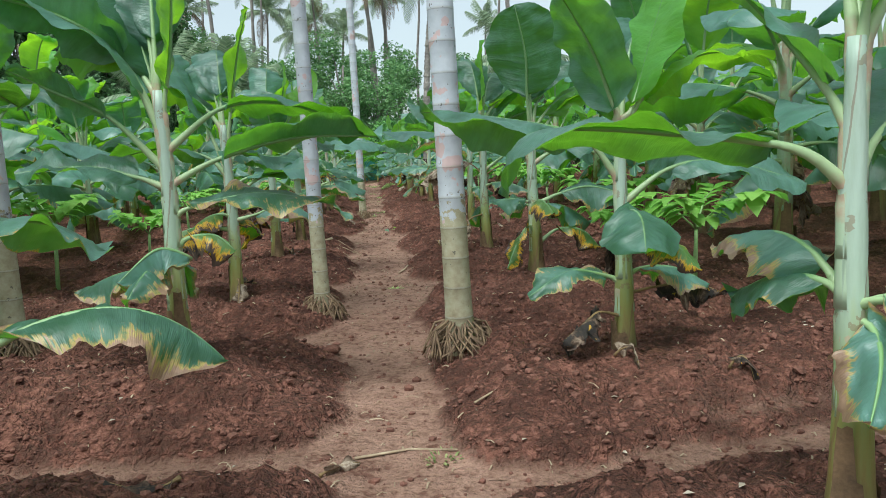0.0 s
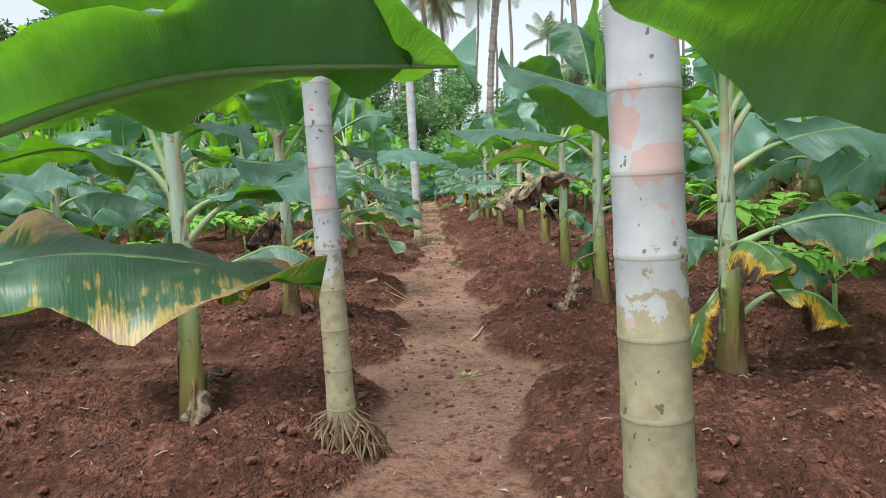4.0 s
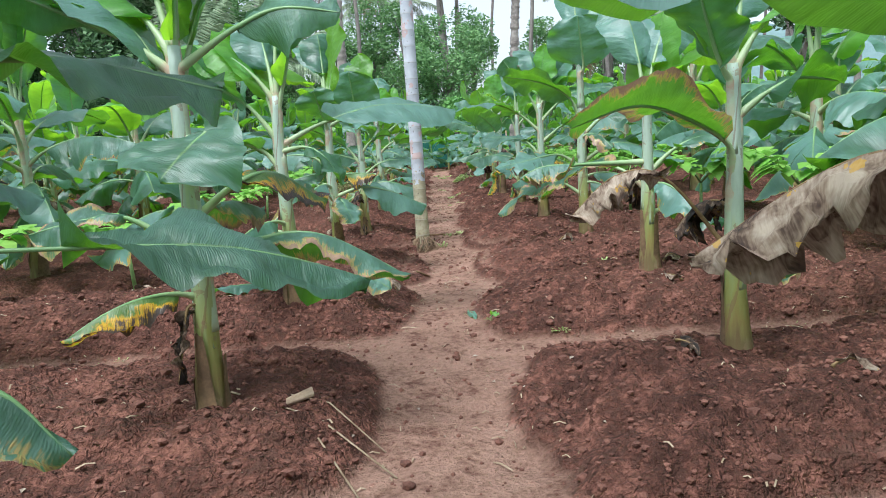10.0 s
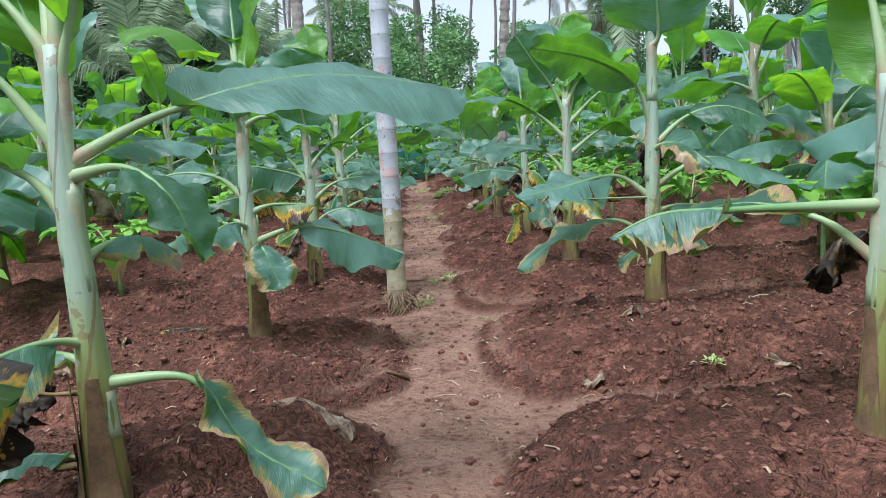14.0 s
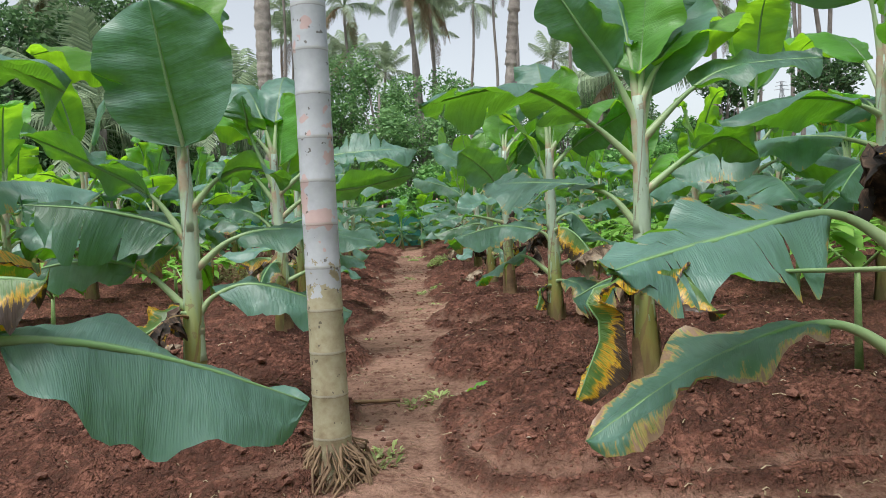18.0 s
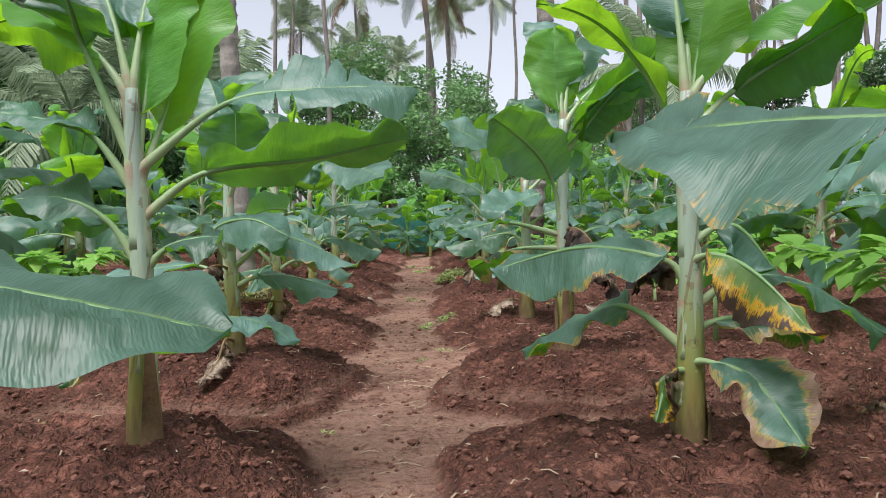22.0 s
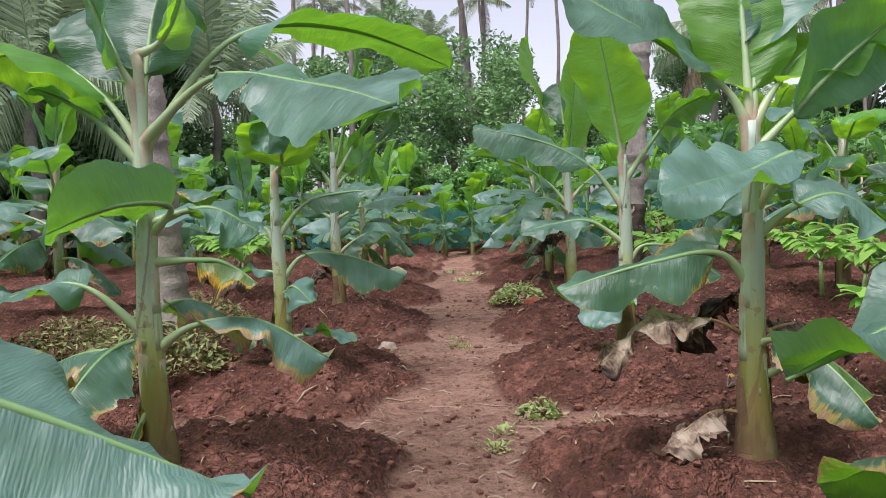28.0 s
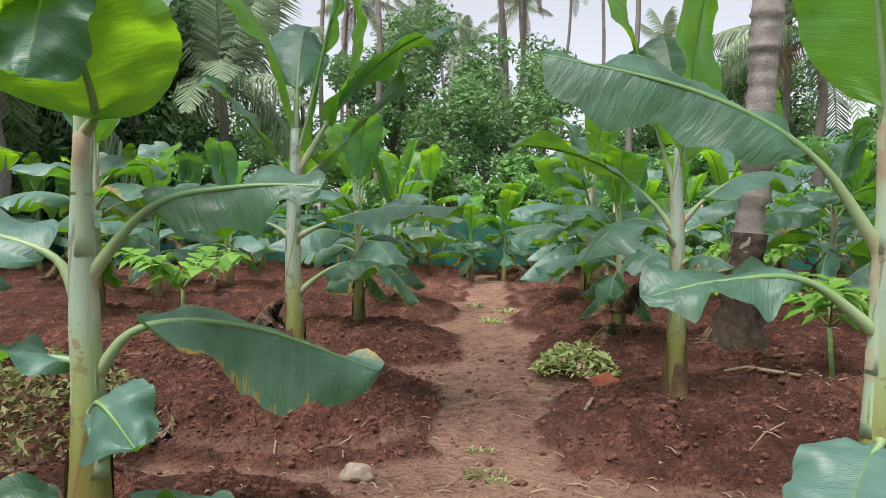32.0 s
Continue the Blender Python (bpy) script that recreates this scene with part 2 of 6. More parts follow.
def stem_material():
    m, ns, ls, p, out = material("banana_sheaths")
    co = coords(ns, "Object")
    xyz = ns.new("ShaderNodeSeparateXYZ")
    ls.new(co, xyz.inputs[0])
    z = xyz.outputs["Z"]
    sc = ns.new("ShaderNodeMapping")
    sc.inputs["Scale"].default_value = (9, 9, 1.2)
    ls.new(co, sc.inputs["Vector"])
    streak, blot = noise_tex(ns, ls, sc.outputs[0], 4.0, 5), noise_tex(ns, ls, co, 9.0, 4)
    rnd = ns.new("ShaderNodeObjectInfo").outputs["Random"]
    hz = calc(ns, ls, "ADD", z, calc(ns, ls, "MULTIPLY", calc(ns, ls, "SUBTRACT", streak, 0.5), 0.42))
    col = ramp(ns, ls, hz, [(0.04, (0.15, 0.085, 0.035)), (0.16, (0.26, 0.185, 0.05)), (0.32, (0.30, 0.30, 0.075)), (0.50, (0.38, 0.45, 0.20)), (0.66, (0.45, 0.57, 0.45)), (1.0, (0.48, 0.60, 0.52))])
    col = mix(ns, ls, calc(ns, ls, "MULTIPLY", calc(ns, ls, "GREATER_THAN", blot, 0.60), 0.6), col, (0.27, 0.155, 0.10))
    col = mix(ns, ls, calc(ns, ls, "MULTIPLY", calc(ns, ls, "POWER", streak, 1.6), 0.75), col, (0.17, 0.22, 0.10))
    # thin brown edges of the wrapped sheaths
    turn = calc(ns, ls, "ARCTAN2", xyz.outputs["Y"], xyz.outputs["X"])
    suv = ns.new("ShaderNodeSeparateXYZ")
    ls.new(coords(ns, "UV"), suv.inputs[0])
    ph = calc(ns, ls, "SUBTRACT", calc(ns, ls, "ADD", turn, calc(ns, ls, "ADD", suv.outputs["X"], calc(ns, ls, "MULTIPLY", streak, 0.4))), calc(ns, ls, "MULTIPLY", z, 4.2))
    ph = calc(ns, ls, "FRACT", calc(ns, ls, "DIVIDE", ph, math.pi))
    seam = calc(ns, ls, "GREATER_THAN", ph, calc(ns, ls, "SUBTRACT", 1.0, calc(ns, ls, "MULTIPLY", blot, 0.15)))
    col = mix(ns, ls, calc(ns, ls, "MULTIPLY", seam, 0.55), col, (0.20, 0.10, 0.06))
    ls.new(col, p.inputs["Base Color"])
    p.inputs["Roughness"].default_value = 0.5
    bump(ns, ls, p, calc(ns, ls, "ADD", streak, calc(ns, ls, "ADD", calc(ns, ls, "MULTIPLY", blot, 0.4), calc(ns, ls, "MULTIPLY", ph, 0.5))), 0.35, 0.01)
    return m


def stalk_material(name, a, b, c):
    """Leaf stalk and rib: pale green with a pinkish margin towards the stem."""
    m, ns, ls, p, out = material(name)
    uv = ns.new("ShaderNodeSeparateXYZ")
    ls.new(coords(ns, "UV"), uv.inputs[0])
    nz = noise_tex(ns, ls, coords(ns, "Object"), 14.0, 4)
    f = calc(ns, ls, "ADD", uv.outputs["X"], calc(ns, ls, "MULTIPLY", calc(ns, ls, "SUBTRACT", nz, 0.5), 0.25))
    ls.new(ramp(ns, ls, f, [(0.07, a), (0.145, b), (0.20, (0.36, 0.46, 0.25)), (0.5, c)]), p.inputs["Base Color"])
    p.inputs["Roughness"].default_value = 0.45
    bump(ns, ls, p, nz, 0.2, 0.004)
    return m


STEM = stem_material()
STALK = stalk_material("banana_stalk", (0.42, 0.53, 0.37), (0.43, 0.31, 0.22), (0.17, 0.31, 0.12))
DRY_STALK = plain("dry_banana_stalk", (0.14, 0.09, 0.04), (0.33, 0.22, 0.10), 9.0, 0.85, 0.4)
DRY_SHEATH = plain("dry_banana_sheath", (0.09, 0.055, 0.03), (0.26, 0.16, 0.085), 8.0, 0.85, 0.5)


def soil_material():
    m, ns, ls, p, out = material("red_soil")
    co = coords(ns, "Object")
    at = ns.new("ShaderNodeAttribute")
    at.attribute_name = "trodden"
    n0, n1, n2, n3 = (noise_tex(ns, ls, co, s, d) for s, d in ((0.9, 3), (6.0, 5), (27.0, 5), (120.0, 3)))
    f = calc(ns, ls, "ADD", calc(ns, ls, "MULTIPLY", n1, 0.4), calc(ns, ls, "ADD", calc(ns, ls, "MULTIPLY", n2, 0.4), calc(ns, ls, "MULTIPLY", n0, 0.2)))
    loose = ramp(ns, ls, f, [(0.40, (0.050, 0.020, 0.015)), (0.51, (0.145, 0.061, 0.044)), (0.61, (0.31, 0.138, 0.10))])
    hard = ramp(ns, ls, f, [(0.41, (0.15, 0.072, 0.052)), (0.5, (0.32, 0.187, 0.139)), (0.60, (0.50, 0.31, 0.235))])
    spill = calc(ns, ls, "ADD", calc(ns, ls, "MULTIPLY", n1, 1.5), calc(ns, ls, "MULTIPLY", n2, 2.2))
    tr = calc(ns, ls, "SUBTRACT", calc(ns, ls, "MULTIPLY", at.outputs["Fac"], 1.12), calc(ns, ls, "MULTIPLY", calc(ns, ls, "SUBTRACT", spill, 1.8), 1.1), clamp=True)
    col = mix(ns, ls, tr, loose, hard)
    chips = calc(ns, ls, "GREATER_THAN", n3, 0.71)
    col = mix(ns, ls, calc(ns, ls, "MULTIPLY", chips, 0.35), col, (0.36, 0.24, 0.16))
    ls.new(col, p.inputs["Base Color"])
    p.inputs["Roughness"].default_value = 0.95
    p.inputs["Specular IOR Level"].default_value = 0.2
    # rounded crumbs of two sizes, most of them where the soil is loose
    warp = ns.new("ShaderNodeTexNoise")
    warp.inputs["Scale"].default_value = 18.0
    ls.new(co, warp.inputs["Vector"])
    moved = mix(ns, ls, 0.06, co, warp.outputs["Color"])
    crumb = []
    for s in (26.0, 70.0):
        v = ns.new("ShaderNodeTexVoronoi")
        v.inputs["Scale"].default_value = s
        ls.new(moved, v.inputs["Vector"])
        crumb.append(calc(ns, ls, "SUBTRACT", 0.75, v.outputs["Distance"]))
    loose_amount = calc(ns, ls, "SUBTRACT", 1.15, tr)
    h = calc(ns, ls, "ADD", calc(ns, ls, "MULTIPLY", crumb[0], 0.9), calc(ns, ls, "MULTIPLY", crumb[1], 0.42))
    h = calc(ns, ls, "ADD", calc(ns, ls, "MULTIPLY", h, loose_amount), calc(ns, ls, "ADD", calc(ns, ls, "MULTIPLY", n2, 0.8), calc(ns, ls, "MULTIPLY", n3, 0.3)))
    bump(ns, ls, p, h, 1.0, 0.045)
    return m


SOIL = soil_material()
CLOD = plain("soil_clod", (0.08, 0.032, 0.022), (0.24, 0.105, 0.075), 14.0, 0.95, 0.6, 0.01)
STRAW = plain("dry_straw", (0.22, 0.15, 0.09), (0.46, 0.36, 0.25), 12.0, 0.9)
WOOD = plain("weathered_wood", (0.30, 0.20, 0.13), (0.50, 0.38, 0.27), 10.0, 0.85, 0.4)
STONE = plain("pale_stone", (0.26, 0.20, 0.15), (0.50, 0.42, 0.34), 8.0, 0.85, 0.5)
RED_CLOD = plain("red_clay", (0.22, 0.06, 0.03), (0.42, 0.14, 0.08), 10.0, 0.95, 0.6)
ROOT = plain("palm_root", (0.10, 0.06, 0.04), (0.30, 0.20, 0.12), 18.0, 0.9, 0.5)


def areca_material():
    """Smooth grey-green trunk with a flaking coat of white paint over its middle."""
    m, ns, ls, p, out = material("painted_areca_bark")
    co = coords(ns, "Object")
    xyz = ns.new("ShaderNodeSeparateXYZ")
    ls.new(co, xyz.inputs[0])
    z = xyz.outputs["Z"]
    n1, n2, n3 = noise_tex(ns, ls, co, 7.0, 5, 0.65), noise_tex(ns, ls, co, 22.0, 4), noise_tex(ns, ls, co, 90.0, 3)
    bark = ramp(ns, ls, calc(ns, ls, "ADD", calc(ns, ls, "MULTIPLY", n1, 0.6), calc(ns, ls, "MULTIPLY", n2, 0.4)),
                [(0.3, (0.22, 0.165, 0.10)), (0.5, (0.40, 0.355, 0.24)), (0.7, (0.52, 0.50, 0.37))])
    low = calc(ns, ls, "MULTIPLY", calc(ns, ls, "SUBTRACT", 1.02, z), 0.8)
    keep = calc(ns, ls, "GREATER_THAN", calc(ns, ls, "SUBTRACT", calc(ns, ls, "ADD", calc(ns, ls, "MULTIPLY", n1, 0.5), calc(ns, ls, "MULTIPLY", n2, 0.5)), calc(ns, ls, "MAXIMUM", low, -0.06)), 0.37)
    paint = ramp(ns, ls, n1, [(0.3, (0.42, 0.44, 0.49)), (0.7, (0.58, 0.60, 0.65))])
    pink = calc(ns, ls, "MULTIPLY", calc(ns, ls, "GREATER_THAN", noise_tex(ns, ls, co, 3.1, 4), 0.57), 0.5)
    paint = mix(ns, ls, pink, paint, (0.62, 0.30, 0.24))
    col = mix(ns, ls, keep, bark, paint)
    ringz = calc(ns, ls, "FRACT", calc(ns, ls, "DIVIDE", calc(ns, ls, "ADD", z, calc(ns, ls, "MULTIPLY", n2, 0.008)), 0.185))
    col = mix(ns, ls, calc(ns, ls, "MULTIPLY", calc(ns, ls, "LESS_THAN", ringz, 0.05), 0.35), col, (0.62, 0.61, 0.56))
    col = mix(ns, ls, calc(ns, ls, "MULTIPLY", calc(ns, ls, "GREATER_THAN", ringz, 0.975), 0.35), col, (0.16, 0.13, 0.09))
    fleck = calc(ns, ls, "GREATER_THAN", noise_tex(ns, ls, co, 26.0, 2), 0.685)
    col = mix(ns, ls, calc(ns, ls, "MULTIPLY", fleck, 0.8), col, (0.10, 0.085, 0.07))
    ls.new(col, p.inputs["Base Color"])
    p.inputs["Roughness"].default_value = 0.75
    bump(ns, ls, p, calc(ns, ls, "ADD", calc(ns, ls, "MULTIPLY", keep, 0.3), calc(ns, ls, "ADD", calc(ns, ls, "MULTIPLY", n2, 0.5), calc(ns, ls, "MULTIPLY", n3, 0.35))), 0.3, 0.004)
    return m


ARECA = areca_material()
PALM_BARK = plain("coconut_bark", (0.19, 0.165, 0.15), (0.44, 0.39, 0.35), 6.0, 0.9, 0.7, 0.012)
OLD_BARK = plain("old_palm_bark", (0.025, 0.017, 0.012), (0.13, 0.095, 0.07), 14.0, 0.95, 0.8, 0.02)
FAR_BARK = plain("far_trunk_bark", (0.16, 0.14, 0.13), (0.32, 0.29, 0.26), 2.0, 0.9)


def foliage(name, a, b, clear=0.25, rough=0.6):
    m, ns, ls, p, out = material(name)
    g = ns.new("ShaderNodeNewGeometry")
    f = calc(ns, ls, "ADD", calc(ns, ls, "MULTIPLY", g.outputs["Random Per Island"], 0.6), calc(ns, ls, "MULTIPLY", noise_tex(ns, ls, coords(ns, "Object"), 1.3, 3), 0.5))
    c = ramp(ns, ls, f, [(0.2, a), (0.85, b)])
    ls.new(c, p.inputs["Base Color"])
    p.inputs["Roughness"].default_value = rough
    tr = ns.new("ShaderNodeBsdfTranslucent")
    ls.new(c, tr.inputs["Color"])
    sh = ns.new("ShaderNodeMixShader")
    sh.inputs[0].default_value = clear
    ls.new(p.outputs[0], sh.inputs[1])
    ls.new(tr.outputs[0], sh.inputs[2])
    ls.new(sh.outputs[0], out.inputs["Surface"])
    return m


FROND = foliage("coconut_frond", (0.17, 0.25, 0.15), (0.38, 0.48, 0.30), 0.35)
DRY_FROND = foliage("dry_coconut_frond", (0.16, 0.11, 0.06), (0.30, 0.22, 0.13))
BUSH = foliage("bush_leaves", (0.08, 0.24, 0.06), (0.25, 0.50, 0.14), 0.32)
TREE = foliage("tree_leaves", (0.10, 0.23, 0.09), (0.27, 0.47, 0.18), 0.32)
DARK_TREE = foliage("dark_tree_leaves", (0.045, 0.11, 0.045), (0.13, 0.25, 0.09), 0.25)
YAM = foliage("yam_leaflets", (0.18, 0.44, 0.06), (0.34, 0.62, 0.12), 0.45)
YAM_STALK = plain("yam_stalk", (0.16, 0.30, 0.09), (0.34, 0.46, 0.20), 14.0, 0.5, 0.2)
WEED = foliage("weed_leaves", (0.28, 0.42, 0.12), (0.58, 0.66, 0.30), 0.35)
GRASS = foliage("grass_blades", (0.13, 0.19, 0.05), (0.36, 0.38, 0.16), 0.3)
NET = plain("green_shade_net", (0.010, 0.085, 0.07), (0.025, 0.17, 0.135), 3.0, 0.7, 0.3)
# wooded hill with the distance haze put into its colour as blue-grey
HILL = plain("haze_tinted_hill", (0.10, 0.17, 0.17), (0.17, 0.25, 0.24), 0.09, 0.95, kind="Object")
STEEL = plain("galvanised_steel", (0.30, 0.31, 0.33), (0.42, 0.43, 0.45), 4.0, 0.5, metal=0.6)

# ---- helpers for meshes ----
def mesh_object(name, verts, faces, mat, parent=None, uvs=None, smooth=True, label=""):
    me = bpy.data.meshes.new(name)
    me.from_pydata([tuple(v) for v in verts], [], faces)
    me.materials.append(mat)
    if smooth:
        me.polygons.foreach_set("use_smooth", [True] * len(me.polygons))
    if uvs is not None:
        layer = me.uv_layers.new(name="UVMap")
        idx = np.empty(len(me.loops), dtype=np.int32)
        me.loops.foreach_get("vertex_index", idx)
        layer.data.foreach_set("uv", np.asarray(uvs, dtype=np.float32)[idx].ravel())
    me.update()
    ob = new(name, me)
    if parent is not None:
        ob.parent = parent
    if label:
        ob["label"] = label
    return ob


def part(name, bm, mat, parent, label=""):
    me = bpy.data.meshes.new(name)
    bm.to_mesh(me)
    bm.free()
    me.materials.append(mat)
    me.polygons.foreach_set("use_smooth", [True] * len(me.polygons))
    ob = new(name, me)
    ob.parent = parent
    if label:
        ob["label"] = label
    return ob


def thing(name, m, label, category, group="", kind=""):
    ob = new(name)
    ob.empty_display_size = 0.1
    ob.matrix_world = m
    return tagged(ob, label, category, group, kind)


def tube(points, radii, sides=8, cap=True, wob=0.0, rng=random, squash=1.0):
    """Verts, faces and uvs of a tube along points. uv.x runs 0 to 1 along it."""
    pts = [Vector(p) for p in points]
    vs, fs, uv = [], [], []
    ref = None
    n = len(pts)
    for i, p in enumerate(pts):
        t = (pts[min(i + 1, n - 1)] - pts[max(i - 1, 0)]).normalized()
        if ref is None:
            ref = Vector((1, 0, 0)) if abs(t.x) < 0.8 else Vector((0, 1, 0))
        a = (ref - t * ref.dot(t)).normalized()
        b = t.cross(a)
        ref = a
        for k in range(sides):
            q = 2 * math.pi * k / sides
            r = radii[i] * (1 + (rng.uniform(-wob, wob) if wob else 0))
            vs.append(p + a * (math.cos(q) * r) + b * (math.sin(q) * r * squash))
            uv.append((i / (n - 1), k / sides))
    for i in range(n - 1):
        for k in range(sides):
            k2 = (k + 1) % sides
            fs.append((i * sides + k, i * sides + k2, (i + 1) * sides + k2, (i + 1) * sides + k))
    if cap:
        fs.append(tuple(range(sides))[::-1])
        fs.append(tuple((n - 1) * sides + k for k in range(sides)))
    return vs, fs, uv


def join(*pieces):
    vs, fs, uv = [], [], []
    for v, f, *u in pieces:
        o = len(vs)
        vs += list(v)
        fs += [tuple(i + o for i in q) for q in f]
        uv += list(u[0]) if u else [(0, 0)] * len(v)
    return vs, fs, uv


def smoothstep(a, b, x):
    t = np.clip((np.asarray(x, dtype=float) - a) / (b - a), 0, 1)
    return t * t * (3 - 2 * t)


def value_noise(x, y, scale, seed):
    """Smooth noise between -1 and 1 on a lattice of random values."""
    x, y = np.asarray(x, float) * scale, np.asarray(y, float) * scale
    xi, yi = np.floor(x).astype(np.int64), np.floor(y).astype(np.int64)
    fx, fy = x - xi, y - yi
    fx, fy = fx * fx * (3 - 2 * fx), fy * fy * (3 - 2 * fy)

    def lattice(a, b):
        s = np.sin((a * 127.1 + b * 311.7 + seed * 74.7) % 6283.185) * 43758.5453
        return (s - np.floor(s)) * 2 - 1
    return (lattice(xi, yi) * (1 - fx) + lattice(xi + 1, yi) * fx) * (1 - fy) + (lattice(xi, yi + 1) * (1 - fx) + lattice(xi + 1, yi + 1) * fx) * fy


# ---- the ground: trodden path, raised beds of loose soil, shallow cross channels ----
RIGHT_ROWS = [-0.2, 1.95, 4.1, 6.5, 8.8, 11.08, 13.02, 15.2, 17.2, 19.5, 21.55, 23.7, 25.65, 27.9, 30.2, 32.4, 34.6, 36.8, 39.0]
LEFT_ROWS = [0.1, 2.2, 4.46, 6.9, 8.94, 11.3, 13.1, 15.25, 17.4, 19.65, 21.45, 23.7, 25.75, 28.1, 30.9, 33.1, 35.3, 37.5, 39.6]
FIELD_END = 40.5


def path_middle(y):
    return 0.05 + 0.05 * np.sin(np.asarray(y) * 0.9)


def bed_depth(x, y):
    """How far a place lies inside a raised bed, in metres; below zero on the path and in the channels."""
    x, y = np.asarray(x, float), np.asarray(y, float)
    best = np.full(np.broadcast(x, y).shape, -1.0)
    wx = x + 0.10 * value_noise(x, y, 1.9, 3) + 0.045 * value_noise(x, y, 5.0, 4) + 0.02 * value_noise(x, y, 12.0, 24)
    wy = y + 0.10 * value_noise(x, y, 1.3, 5) + 0.04 * value_noise(x, y, 4.4, 6) + 0.02 * value_noise(x, y, 11.0, 25)
    for side, rows in ((1, RIGHT_ROWS), (-1, LEFT_ROWS)):
        for i, r in enumerate(rows):
            lo = (rows[i - 1] + r) / 2 if i else r - 1.1
            hi = (rows[i + 1] + r) / 2 if i + 1 < len(rows) else r + 1.0
            lo, hi = lo + 0.02, hi + 0.02
            k = math.sin(i * 12.9 + side * 3.3)
            inner = 0.28 + 0.06 * k + (0.11 if 5.5 < r < 11.8 else -0.04 if r > 16 else 0.0)
            dx = side * (wx - path_middle(y)) - inner
            cy, hy = (lo + hi) / 2, (hi - lo) / 2 - 0.15 - 0.04 * k
            dy = hy - np.abs(wy - cy)
            rad = 0.48
            ax, ay = np.minimum(dx - rad, 0), np.minimum(dy - rad, 0)
            d = np.where((dx < rad) & (dy < rad), rad - np.hypot(ax, ay), np.minimum(dx, dy))
            best = np.maximum(best, d)
    return best


def rill(x, y, d):
    """Shallow basin line that runs just inside some of the beds' edges."""
    return smoothstep(0.15, 0.55, value_noise(x, y, 0.55, 31)) * np.exp(-((d - 0.17) / 0.055) ** 2)


def ground_z(x, y, fine=True):
    x, y = np.asarray(x, float), np.asarray(y, float)
    d = bed_depth(x, y)
    fade = 1 - smoothstep(FIELD_END - 0.5, FIELD_END + 1.5, y)
    rise = 0.3 * smoothstep(-0.02, 0.12, d) + 0.7 * smoothstep(0.0, 0.66, d)
    z = fade * rise * (0.24 + 0.05 * value_noise(x, y, 0.8, 8))
    lumps = 0.03 * value_noise(x, y, 3.3, 9) + 0.020 * value_noise(x, y, 8.0, 10)
    if fine:
        lumps = lumps + 0.030 * value_noise(x, y, 15.0, 11) + 0.020 * value_noise(x, y, 26.0, 12)
    z = z + smoothstep(0.0, 0.22, d) * fade * lumps
    z = z + 0.012 * value_noise(x, y, 2.1, 13) + (0.009 * value_noise(x, y, 13.0, 14) + 0.012 * value_noise(x, y, 5.0, 15) if fine else 0)
    z = z - fade * 0.045 * rill(x, y, d) + 0.085 * np.exp(-((y - 12.7) / 1.3) ** 2)
    off = np.hypot(np.maximum(np.abs(x) - 25, 0), np.maximum(y - 60, 0))
    return z - 0.02 * np.minimum(off, 30)


def gz(x, y):
    return float(ground_z(np.array([x]), np.array([y]))[0])


def build_ground():
    def spread(a, b, step, far_a, far_b):
        mid = list(np.arange(a, b + 1e-6, step))
        lo, hi, s = [], [], step
        q = a
        while q > far_a:
            s *= 1.32
            q -= s
            lo.append(q)
        s, q = step, b
        while q < far_b:
            s *= 1.32
            q += s
            hi.append(q)
        return np.array(lo[::-1] + mid + hi)
    xs, ys = spread(-3.8, 3.8, 0.040, -900, 900), spread(-1.0, 40.8, 0.042, -500, 1200)
    gx, gy = np.meshgrid(xs, ys)
    z = ground_z(gx, gy)
    d = bed_depth(gx, gy)
    nx, ny = len(xs), len(ys)
    me = bpy.data.meshes.new("ground")
    co = np.stack([gx, gy, z], -1).reshape(-1, 3).astype(np.float32)
    i = np.arange((nx - 1) * (ny - 1))
    a = (i // (nx - 1)) * nx + i % (nx - 1)
    quads = np.stack([a, a + 1, a + nx + 1, a + nx], -1).astype(np.int32)
    me.vertices.add(len(co))
    me.vertices.foreach_set("co", co.ravel())
    me.loops.add(quads.size)
    me.loops.foreach_set("vertex_index", quads.ravel())
    me.polygons.add(len(quads))
    me.polygons.foreach_set("loop_start", np.arange(0, quads.size, 4, dtype=np.int32))
    me.polygons.foreach_set("use_smooth", [True] * len(quads))
    me.update()
    tread = np.maximum(1 - smoothstep(-0.03, 0.06, d), 0.75 * rill(gx, gy, d))
    wear = smoothstep(1.2, 0.15, np.abs(gx - path_middle(gy)))
    tread = tread * (0.88 + 0.12 * wear) * (1 - smoothstep(FIELD_END - 1, FIELD_END, gy))
    att = me.attributes.new("trodden", "FLOAT", "POINT")
    att.data.foreach_set("value", tread.ravel().astype(np.float32))
    me.materials.append(SOIL)
    return tagged(new("ground", me), "red soil with a trodden path and raised beds", "soil", kind="structure")


ground = build_ground()

# ---- banana plants ----
def stem_radius(z, r0, r1, height):
    q = min(1.0, max(0.0, z / height))
    return (r0 * (1 - q) + r1 * q) * (1 + 0.30 * math.exp(-max(0, z) * 8))


def stem_axis(z, lean, seed):
    return Vector((lean[0] * z + 0.006 * math.sin(z * 5 + seed), lean[1] * z + 0.006 * math.cos(z * 4 + seed), z))


def blade_profile(u):
    if u < 0.5:
        return max(0.0, 1 - (1 - 2 * u) ** 2.7) ** 0.52
    return max(0.0, 1 - (2 * u - 1) ** 2.5) ** 0.62


